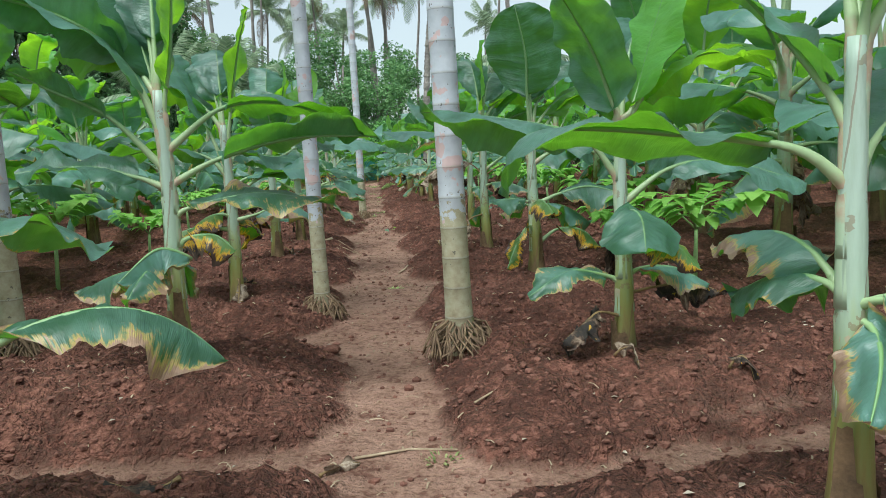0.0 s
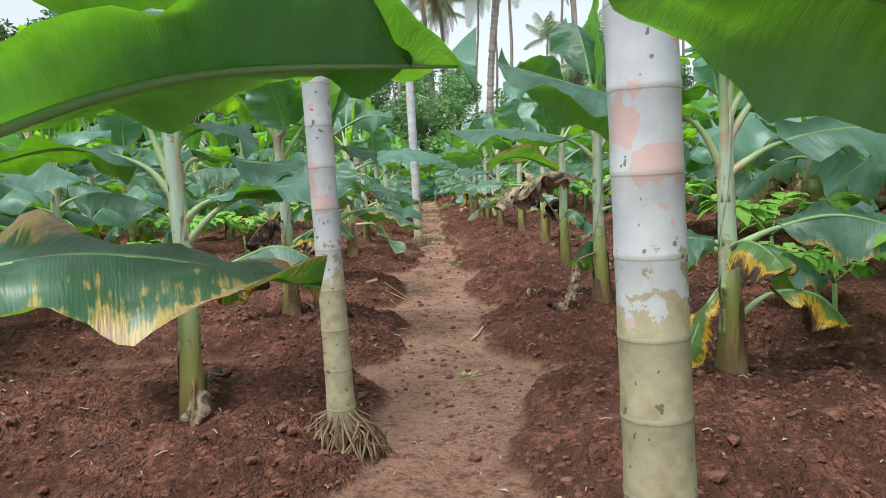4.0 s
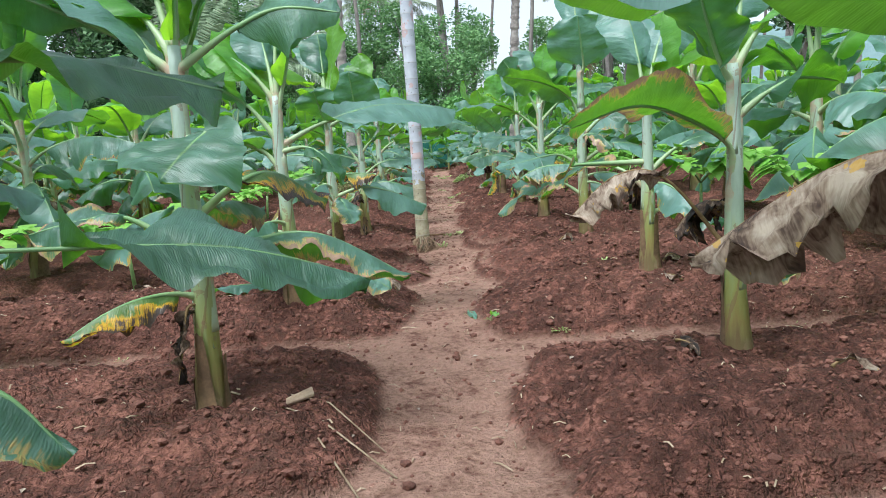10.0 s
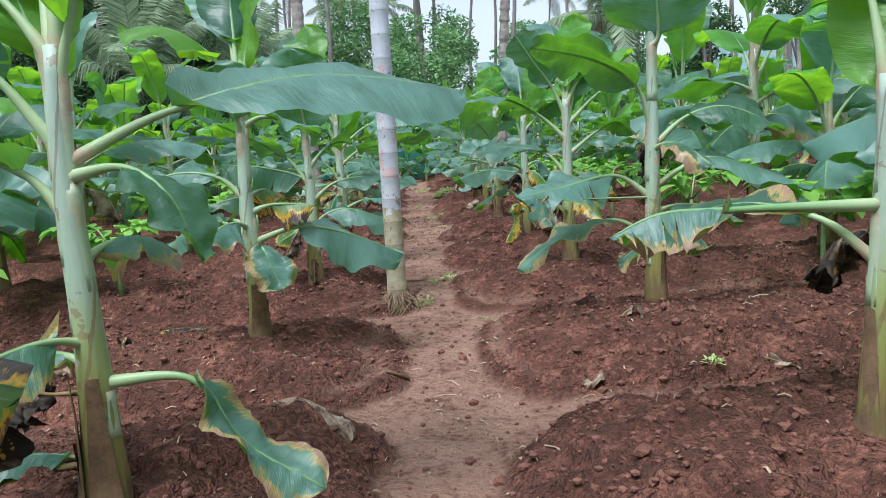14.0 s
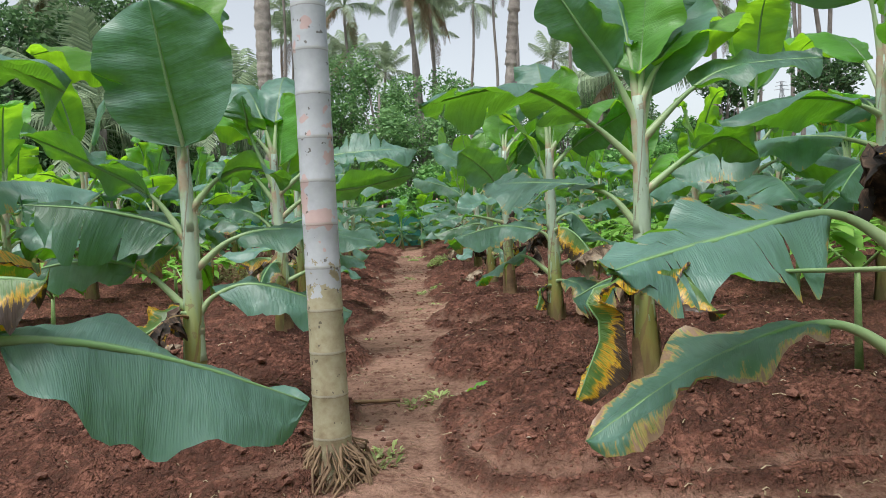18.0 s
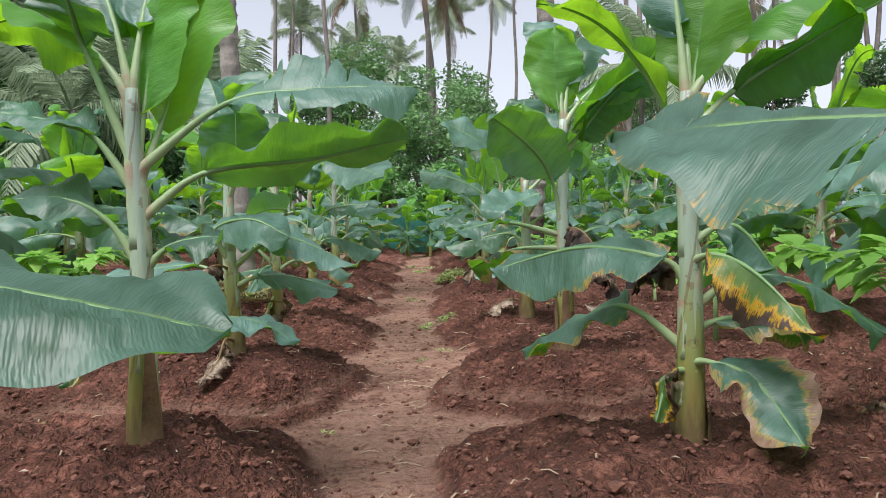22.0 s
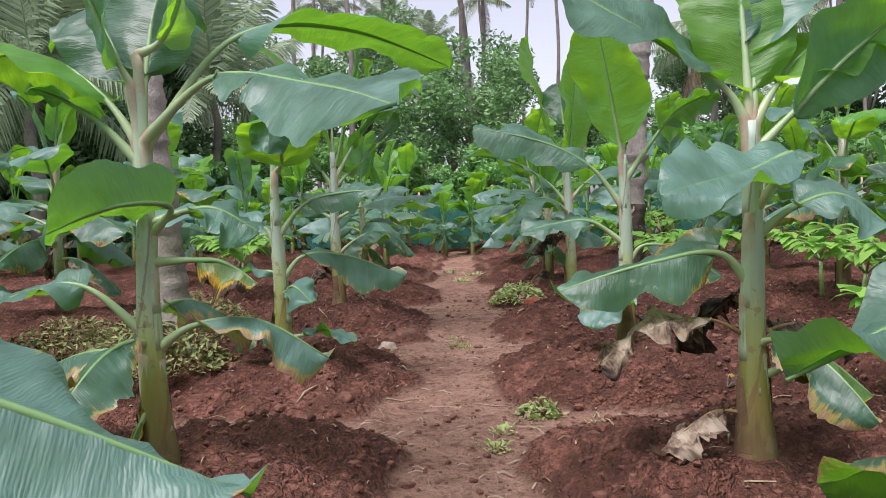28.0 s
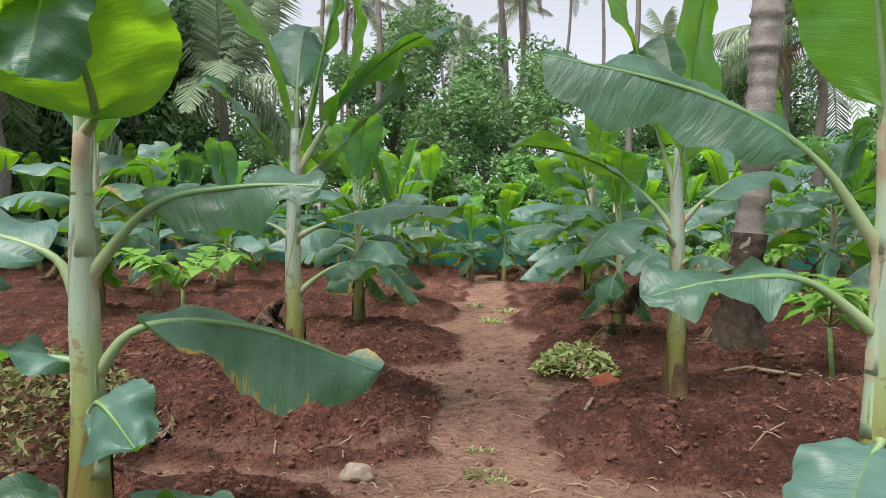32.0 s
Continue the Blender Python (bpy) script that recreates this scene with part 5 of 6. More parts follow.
banana(1.14, 27.95, 1.63, seed=24, crown=1, leaves=[
    L(1.25, (0.04, -0.05, 1.93), (0.12, -0.10, 2.59), 0.52, "n", fold=-4),
    L(1.06, (-0.30, -0.25, 1.23), (-0.61, -0.50, 0.98), 0.42, "g", fold=17, curl=12),
    L(1.37, (-0.20, 0.05, 2.06), (-0.38, 0.10, 2.75), 0.44, "n", fold=-2, curl=12),
    L(0.95, (0.12, -0.15, 1.03), (0.23, -0.30, 0.96), 0.30, "e", fold=27, curl=22),
    L(1.18, (0.37, 0.05, 1.48), (0.73, 0.10, 1.44), 0.42, "g", fold=17, curl=12),
    L(1.14, (-0.40, 0.05, 1.53), (-0.97, 0.10, 1.66), 0.42, "g", fold=-2, curl=12),
    L(0.83, (-0.20, -0.05, 0.88), (-0.40, -0.10, 0.70), 0.24, "d"),
])
banana(-1.09, 25.60, 1.44, seed=25, crown=1, leaves=[
    K(0.66, (0.04, -0.05, 0.68), (0.12, -0.15, 0.73), (0.25, -0.22, 0.62), 0.25, "g", near=59, far=-13),
    K(0.34, (-0.01, -0.03, 0.37), (-0.14, -0.10, 0.44), (-0.24, -0.20, 0.33), 0.24, "e", near=20, far=-7),
    K(0.37, (0.13, 0.00, 0.39), (0.30, 0.00, 0.42), (0.48, 0.00, 0.33), 0.24, "e", near=3, far=-7),
    K(1.62, (0.04, -0.20, 1.74), (0.06, -0.27, 1.79), (0.05, -0.36, 1.54), 0.25, "g", near=-4, far=-4),
    K(1.45, (0.06, -0.05, 1.51), (0.08, -0.15, 1.63), (0.09, -0.30, 1.80), 0.52, "n", near=-4, far=-4),
    K(0.96, (-0.11, 0.00, 1.12), (-0.47, 0.00, 1.21), (-0.92, 0.00, 1.24), 0.35, "g", near=30, far=-17),
    K(1.04, (0.19, 0.00, 1.25), (0.42, 0.00, 1.31), (0.69, 0.00, 1.31), 0.25, "g", near=68, far=-28),
    K(0.74, (0.16, 0.00, 0.91), (0.41, 0.20, 0.89), (0.79, 0.40, 0.71), 0.38, "e", near=58, far=-4),
    K(0.74, (-0.04, 0.00, 0.81), (-0.23, 0.00, 0.83), (-0.38, 0.00, 0.80), 0.24, "g", near=6, far=-11),
])
banana(-1.10, 28.00, 1.75, seed=26, crown=1, leaves=[
    L(1.37, (-0.14, 0.00, 2.25), (-0.70, 0.00, 2.82), 0.42, "n", fold=8),
    L(1.56, (0.16, 0.00, 2.17), (0.28, 0.00, 2.70), 0.09, "n", fold=60, curl=120, petiole=0.05),
    L(1.48, (0.35, 0.05, 2.17), (0.33, 0.10, 2.63), 0.42, "n", fold=-2, curl=12),
    L(1.48, (0.48, 0.05, 2.13), (0.94, 0.10, 2.35), 0.36, "g", fold=-2, curl=12),
    L(1.41, (0.33, 0.10, 1.74), (0.65, 0.20, 2.10), 0.36, "g", fold=-2, curl=12),
    L(1.41, (-0.26, 0.00, 1.79), (-0.54, 0.00, 2.06), 0.40, "g", fold=-2, curl=12),
    L(0.75, (0.42, -0.05, 0.98), (0.75, -0.10, 0.73), 0.30, "e", fold=27, curl=22),
    L(1.10, (0.48, 0.05, 1.28), (1.01, 0.10, 1.28), 0.40, "g", fold=17, curl=12),
    L(1.10, (-0.29, 0.05, 1.22), (-0.62, 0.10, 1.15), 0.36, "g", fold=17, curl=12),
    L(0.68, (-0.16, -0.05, 0.69), (-0.30, -0.10, 0.39), 0.20, "d"),
])

# ---- the rest of the field: plants of the same kind in rows ----
rng = random.Random(5)
TEMPLATES = []
for k in range(7):
    hgt = (1.15, 1.35, 1.0, 1.45, 1.25, 0.9, 1.3)[k]
    TEMPLATES.append(banana(-60 + 3 * k, -40, hgt, random_leaves(random.Random(40 + k), hgt, 14, (1.05, 1.15, 0.95, 1.2, 1.1, 0.9, 1.15)[k]), seed=40 + k, z=0.0,
                            label="banana plant with broad arching leaves in a far row"))
FAR = []
for k in range(4):
    hgt = (1.15, 1.35, 1.0, 1.45)[k]
    FAR.append(banana(-60 + 3 * k, -44, hgt, [dict(q, n=12, across=3) for q in random_leaves(random.Random(70 + k), hgt, 11, 1.25)], seed=70 + k, z=0.0, ribs=False,
                      label="banana plant with broad arching leaves in a far row"))


def set_plant(src, x, y, turn, size):
    m = Matrix.Translation((x, y, gz(x, y) - 0.01)) @ Matrix.Rotation(turn, 4, "Z") @ Matrix.Diagonal((size, size, size, 1))
    ob = copy_thing(src, m)
    ob.matrix_basis = m
    return ob


COLS = [3.95, 6.2, 8.3, 10.4, 12.5, 14.6, 16.8, 19.0, 21.3]
for side, rows in ((1, RIGHT_ROWS), (-1, LEFT_ROWS)):
    for i, r in enumerate(rows):
        for j, c in enumerate([1.3] + COLS):
            if c == 1.3 and r < HERO_END:
                continue
            if j > 1 and r < 1.0 + 0.36 * c or rng.random() < 0.04:
                continue
            x, y = side * (c + rng.uniform(-0.2, 0.2)), r + rng.uniform(-0.25, 0.25)
            near = c < 7 and r < 33
            set_plant(rng.choice(TEMPLATES if near else FAR), x, y, rng.uniform(0, 6.28), rng.uniform(1.1, 1.4) - 0.3 * min(1, max(0, (r - 24) / 8)) + (0.14 if c < 7 and r < 17 else 0.0))
for k in range(40):
    set_plant(rng.choice(FAR), -12 + 1.15 * (k % 20) + rng.uniform(-0.3, 0.3), 38.7 + 1.5 * (k // 20) + rng.uniform(-0.5, 0.7), rng.uniform(0, 6.28), rng.uniform(0.7, 0.95))
for ob in TEMPLATES + FAR:
    for o in (*ob.children_recursive, ob):
        bpy.data.objects.remove(o)

# ---- areca palms ----
def areca(x, y, height=7.8, r=0.075, lean=(0, 0), label="slender areca palm trunk with flaking white paint", seed=0, roots=True):
    z = gz(x, y)
    tree = thing("areca_palm", Matrix.Translation((x, y, z)), label, "palm tree", "areca palms by the path")
    rng = random.Random(seed)
    pts, rad, h, step = [], [], -0.185, 0.185
    while h < height:
        for dz, f in ((0, 1.018), (0.008, 1.018), (0.016, 1.0), (step * 0.5, 0.988), (step - 0.006, 1.0)):
            q = h + dz
            flare = 1 + 0.22 * math.exp(-max(0, q) * 6)
            pts.append((lean[0] * q, lean[1] * q, q))
            rad.append(r * flare * f * (1 - 0.02 * q))
        h += step
    v, f, u = tube(pts, rad, 16)
    mesh_object("trunk", v, f, ARECA, tree, u)
    if roots:
        bits = []
        for k in range(150):
            a = rng.uniform(0, 6.28)
            d = rng.uniform(0.02, 0.15)
            top = rng.uniform(0.02, 0.17)
            r0 = r * 1.05
            b1, b2 = a + rng.uniform(-0.25, 0.25), a + rng.uniform(-0.5, 0.5)
            w = rng.uniform(0.003, 0.009)
            p = [(r0 * math.cos(a), r0 * math.sin(a), top), ((r0 + d * 0.6) * math.cos(b1), (r0 + d * 0.6) * math.sin(b1), top * rng.uniform(0.55, 0.9)),
                 ((r0 + d) * math.cos(b2), (r0 + d) * math.sin(b2), top * 0.15 - 0.03), ((r0 + d * 1.1) * math.cos(b2), (r0 + d * 1.1) * math.sin(b2), -0.06)]
            bits.append(tube(p, [w, w, w * 0.8, w * 0.5], 5))
        v, f, u = join(*bits)
        mesh_object("root_mass", v, f, ROOT, tree, u, label="mass of brown exposed roots")
    top = Vector((lean[0] * height, lean[1] * height, height))
    for k in range(9):
        ob = new("frond", FRONDS[k % 3])
        ob.parent = tree
        ob.matrix_basis = Matrix.Translation(top) @ Matrix.Rotation(k * 2.4, 4, "Z") @ Matrix.Rotation(radians(-60 + 9 * k), 4, "Y") @ Matrix.Diagonal((0.55, 0.55, 0.55, 1))
    return tree


def frond_mesh(name, length, drop, mat, leaflets=44, seed=0):
    """A feather-shaped palm leaf that lies along +x and bends down; returns a mesh."""
    rng = random.Random(seed)
    n = 14
    pts = []
    for i in range(n + 1):
        s = i / n
        pts.append(Vector((length * s * (1 - 0.18 * s), 0, length * (0.28 * s - drop * s * s))))
    bits = [tube(pts, [0.03 * (1 - 0.85 * i / n) * length / 3 for i in range(n + 1)], 4)]
    for k in range(leaflets):
        s = 0.12 + 0.88 * k / leaflets
        x = s * n
        i = min(int(x), n - 1)
        p = pts[i].lerp(pts[i + 1], x - i)
        t = (pts[i + 1] - pts[i]).normalized()
        ln = length * 0.30 * (math.sin(math.pi * min(1, 0.15 + s * 0.85)) ** 0.6) * rng.uniform(0.8, 1.1)
        for sgn in (1, -1):
            side = Vector((0, sgn, 0))
            d = (t * 0.55 + side * 0.75 + Vector((0, 0, -0.15 - 0.3 * rng.random()))).normalized()
            e = p + d * ln * 0.55
            q = p + (d * 0.85 + Vector((0, 0, -0.55))).normalized() * ln
            wv = t * (0.012 * length / 3 + 0.009)
            bits.append(([p - wv, p + wv, e + wv * 1.2, e - wv * 1.2, q], [(0, 1, 2, 3), (3, 2, 4)]))
    v, f, _ = join(*bits)
    me = bpy.data.meshes.new(name)
    me.from_pydata([tuple(q) for q in v], [], f)
    me.materials.append(mat)
    return me


FRONDS = [frond_mesh("frond", 3.4, d, FROND, seed=i) for i, d in enumerate((0.25, 0.5, 0.8))]
DRY = frond_mesh("frond", 3.0, 0.95, DRY_FROND, seed=9)


def coconut(x, y, height, r=0.14, lean=(0, 0), fronds=16, label="tall coconut palm with a thin bare trunk", seed=0, size=1.0):
    rng = random.Random(seed)
    tree = thing("coconut_palm", Matrix.Translation((x, y, gz(x, y) - 0.05)), label, "palm tree", "coconut palms beyond the field")
    n = 14
    pts = [(lean[0] * height * (i / n) ** 1.4 + 0.08 * math.sin(i * 0.9 + seed), lean[1] * height * (i / n) ** 1.4, height * i / n) for i in range(n + 1)]
    v, f, u = tube(pts, [r * (1.25 - 0.55 * i / n) for i in range(n + 1)], 8)
    mesh_object("trunk", v, f, FAR_BARK, tree, u)
    top = Vector(pts[-1])
    for k in range(fronds):
        a = k * 2.4 + rng.uniform(-0.3, 0.3)
        lift = 75 - 105 * (k / fronds) + rng.uniform(-10, 10)
        ob = new("frond", DRY if k > fronds - 3 and rng.random() < 0.6 else FRONDS[0 if lift > 30 else 1 if lift > -5 else 2])
        ob.parent = tree
        s = size * rng.uniform(0.85, 1.1)
        ob.matrix_basis = Matrix.Translation(top) @ Matrix.Rotation(a, 4, "Z") @ Matrix.Rotation(radians(-lift), 4, "Y") @ Matrix.Diagonal((s, s, s, 1))
    return tree


areca(0.50, 4.66, r=0.083, lean=(-0.012, 0), seed=1)
areca(-0.46, 6.42, r=0.063, lean=(-0.01, 0), seed=2)
areca(-0.2, 16.8, r=0.078, seed=3, label="areca palm trunk with white paint and pink stains")
areca(-2.35, 5.1, r=0.072, seed=4, label="bare grey areca palm trunk on a bed")


def rough_palm(x, y, height, r, seed, lean=(0, 0), foot=0.0):
    """A coconut palm of the field: grey bark in uneven swollen rings over a foot of matted roots."""
    rng = random.Random(seed)
    tree = thing("coconut_palm", Matrix.Translation((x, y, gz(x, y) - 0.05)), "coconut palm with a rough grey ringed trunk among bananas", "palm tree")
    pts, rad, h = [], [], 0.0
    while h < height:
        f = rng.uniform(0.86, 1.08)
        for dz, g in ((0, 1.06), (0.03, 1.0), (0.10, 0.93)):
            q = h + dz
            pts.append((lean[0] * q + 0.05 * math.sin(q * 0.8 + seed), lean[1] * q + 0.02 * math.sin(q * 3), q))
            rad.append(r * g * f * (1 + 0.55 * math.exp(-q * 4)))
        h += rng.uniform(0.12, 0.17)
    v, fc, u = tube(pts, rad, 14, wob=0.06, rng=rng)
    mesh_object("trunk", v, fc, PALM_BARK, tree, u)
    if foot:
        fp, fr, q = [], [], -0.05
        while q < foot:
            fp.append((lean[0] * q + 0.05 * math.sin(q * 0.8 + seed), lean[1] * q, q))
            fr.append(r * rng.uniform(1.10, 1.34) * (1 + 0.9 * math.exp(-max(0, q) * 4.5)) * (1 - 0.12 * q / foot))
            q += rng.uniform(0.045, 0.075)
        fv, ff, fu = tube(fp, fr, 18, wob=0.16, rng=rng)
        mesh_object("old_root_collar", fv, ff, OLD_BARK, tree, fu, label="dark lumpy bark collar")
    bits = []
    for k in range(160):
        a = rng.uniform(0, 6.28)
        top = rng.uniform(0.03, 0.22)
        ra = r * (1 + 0.6 * math.exp(-top * 4))
        e = ra + rng.uniform(0.01, 0.10)
        bits.append(tube([(ra * math.cos(a), ra * math.sin(a), top), (e * math.cos(a + 0.1), e * math.sin(a + 0.1), top * 0.4), (e * 1.05 * math.cos(a), e * 1.05 * math.sin(a), -0.02)], [0.007, 0.006, 0.004], 4))
    v, fc, u = join(*bits)
    mesh_object("root_mass", v, fc, ROOT, tree, u)
    top = Vector(pts[-1])
    for k in range(15):
        ob = new("frond", FRONDS[min(2, k // 5)])
        ob.parent = tree
        ob.matrix_basis = Matrix.Translation(top) @ Matrix.Rotation(k * 2.4, 4, "Z") @ Matrix.Rotation(radians(-70 + 6.5 * k), 4, "Y")
    return tree


rough_palm(2.08, 30.0, 9.0, 0.125, 1, lean=(0.095, 0), foot=1.05)
rough_palm(-2.0, 26.0, 10.0, 0.118, 2, lean=(-0.01, 0))
rng = random.Random(21)
for k in range(46):
    y = rng.uniform(47, 85)
    x = rng.uniform(-0.40, 0.46) * y
    coconut(x, y, rng.uniform(12, 22) * (0.8 + y / 300), r=rng.uniform(0.10, 0.16), lean=(rng.uniform(-0.06, 0.06), 0), seed=k, fronds=rng.randint(12, 17))
for k, (x, y, h) in enumerate(((-9.5, 38, 4.2), (-12.5, 43, 6.0), (-7.5, 45, 5.0), (9.5, 46, 6.5))):
    coconut(x, y, h, r=0.16, seed=90 + k, fronds=18, size=1.25, label="low coconut palm with long drooping fronds")


def leaf_cloud(rng, blobs, per, size, flat=0.6):
    """Many small leaves scattered through a few overlapping lumps."""
    vs, fs = [], []
    for c, rx, ry, rz in blobs:
        for _ in range(per):
            d = Vector((rng.gauss(0, 1), rng.gauss(0, 1), rng.gauss(0, 1))).normalized() * rng.uniform(0.55, 1.05)
            p = Vector((c[0] + d.x * rx, c[1] + d.y * ry, c[2] + d.z * rz))
            a = Vector((rng.gauss(0, 1), rng.gauss(0, 1), rng.gauss(0, flat))).normalized()
            b = a.cross(Vector((rng.gauss(0, 1), rng.gauss(0, 1), rng.gauss(0, 1)))).normalized()
            s = size * rng.uniform(0.6, 1.4)
            o = len(vs)
            vs += [p - a * s, p + b * s * 0.4, p + a * s, p - b * s * 0.4]
            fs.append((o, o + 1, o + 2, o + 3))
    return vs, fs


def tree(x, y, height, spread, seed=0, mat=None, label="leafy green tree at the edge of the field", name="tree", per=170, size=0.16, low=0.35):
    rng = random.Random(seed)
    t = thing(name, Matrix.Translation((x, y, gz(x, y) - 0.05)), label, name)
    trunk = [tube([(0, 0, 0), (rng.uniform(-.1, .1), 0, height * 0.4), (rng.uniform(-.2, .2), 0, height * 0.8)], [0.05 * height ** 0.7, 0.035 * height ** 0.7, 0.012 * height ** 0.7], 7)]
    blobs = []
    for k in range(int(9 + spread * 2)):
        a, q = rng.uniform(0, 6.28), rng.uniform(low, 1.0)
        rad = spread * (1.1 - 0.6 * q) * rng.uniform(0.3, 1.0)
        c = (rad * math.cos(a), rad * math.sin(a), height * q)
        blobs.append((c, spread * rng.uniform(0.25, 0.45), spread * rng.uniform(0.25, 0.45), height * rng.uniform(0.07, 0.14)))
        trunk.append(tube([(0, 0, height * q * 0.55), (c[0] * 0.5, c[1] * 0.5, height * q * 0.85), c], [0.02 * height ** 0.6, 0.012 * height ** 0.6, 0.005], 5))
    v, f, u = join(*trunk)
    mesh_object("trunk", v, f, FAR_BARK, t, u)
    v, f = leaf_cloud(rng, blobs, per, size)
    mesh_object("crown", v, f, mat or TREE, t)
    return t


rng = random.Random(8)
for k in range(40):
    y = rng.uniform(43, 56)
    x = rng.uniform(-0.55, 0.60) * y
    tree(x, y, rng.uniform(2.2, 5.0), rng.uniform(1.4, 2.6), seed=100 + k, mat=BUSH, name="bush", label="dense green bush beyond the field", low=0.08, per=330, size=0.11)
for k in range(30):
    y = rng.uniform(50, 66)
    x = (-0.55 + 0.8 * ((k * 0.618) % 1)) * y
    tree(x, y, rng.uniform(6, 10), rng.uniform(2.0, 3.2), seed=140 + k, per=420, size=0.12)
for k in range(17):
    q = (k + 0.5) / 17
    x, y = -21.5 + 13.0 * q + rng.uniform(-0.8, 0.8), 33.5 + 12.0 * q + rng.uniform(-1, 1)
    tree(x, y, rng.uniform(6.5, 9.5), rng.uniform(2.0, 2.8), seed=190 + k, mat=DARK_TREE, label="dense dark green tree beside the field", per=380, size=0.13, low=0.12)
for k, (x, y, h) in enumerate(((14.0, 47.0, 6.5), (17.5, 45.0, 7.5))):
    tree(x, y, h, rng.uniform(1.7, 2.4), seed=220 + k, mat=DARK_TREE, label="dense dark green tree beyond the field", per=330, size=0.12, low=0.2)


def hill():
    n = 70
    vs, fs = [], []
    for i in range(n + 1):
        for j in range(8):
            x, y = 90 + 520 * i / n, 420 + j * 30
            s = j / 7
            h = 74 / (1 + math.exp(-(x - 150) / 24)) * (1 - 0.25 * smoothstep(330, 600, x)) + 5 * math.sin(x * 0.03) + 2.5 * math.sin(x * 0.11)
            vs.append((x, y, -3 + max(0, h - 6) * math.sin(s * math.pi * 0.5) + 4 * noise.noise(Vector((x * 0.07, y * 0.05, 0))) * s))
    for i in range(n):
        for j in range(7):
            fs.append((i * 8 + j, (i + 1) * 8 + j, (i + 1) * 8 + j + 1, i * 8 + j + 1))
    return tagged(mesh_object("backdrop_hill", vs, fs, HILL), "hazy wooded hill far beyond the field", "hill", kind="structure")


hill()


def pylon(x, y, z, h):
    t = thing("pylon", Matrix.Translation((x, y, z)), "grey steel lattice power pylon on the hill", "power pylon")
    bits = []
    w = h * 0.12
    for sx in (-1, 1):
        for sy in (-1, 1):
            bits.append(tube([(sx * w, sy * w, -4), (sx * w * 0.25, sy * w * 0.25, h * 0.7), (sx * w * 0.15, sy * w * 0.15, h)], [0.35, 0.3, 0.2], 4))
    for k in range(6):
        q0, q1 = k / 6, (k + 1) / 6
        a, c = w * (1 - 0.8 * q0), w * (1 - 0.8 * q1)
        for s in (-1, 1):
            bits.append(tube([(-a * s, -a, h * q0), (c * s, -c, h * q1)], [0.15, 0.15], 4))
    v, f, u = join(*bits)
    mesh_object("lattice", v, f, STEEL, t, u)
    for q, l in ((0.72, 0.26), (0.84, 0.22), (0.96, 0.17)):
        v, f, u = tube([(-h * l, 0, h * q), (0, 0, h * (q + 0.03)), (h * l, 0, h * q)], [0.15, 0.4, 0.15], 4)
        mesh_object("cross_arm", v, f, STEEL, t, u)


pylon(268, 560, 62, 22)


def net_fence():
    t = thing("net_fence", Matrix.Translation((0, 41.6, 0)), "green shade net hung on posts at the end of the field", "fence")
    for k in range(14):
        x = -15 + 2.0 * k
        v, f, u = tube([(x, 0.05, -0.3), (x + 0.03, 0.05, 1.7)], [0.035, 0.03], 7)
        mesh_object("post", v, f, WOOD, t, u)
    vs, fs = [], []
    n, m = 130, 8
    for i in range(n + 1):
        for j in range(m + 1):
            x = -15 + 26 * i / n
            sag = 0.10 * abs(math.sin((x + 15) * math.pi / 2)) * (j / m)
            vs.append((x, 0.05 * math.sin(i * 1.9) + 0.02 * math.sin(j * 2 + i), 0.02 + 1.3 * j / m - sag))
    for i in range(n):
        for j in range(m):
            a = i * (m + 1) + j
            fs.append((a, a + m + 1, a + m + 2, a + 1))
    mesh_object("netting", vs, fs, NET, t)


net_fence()

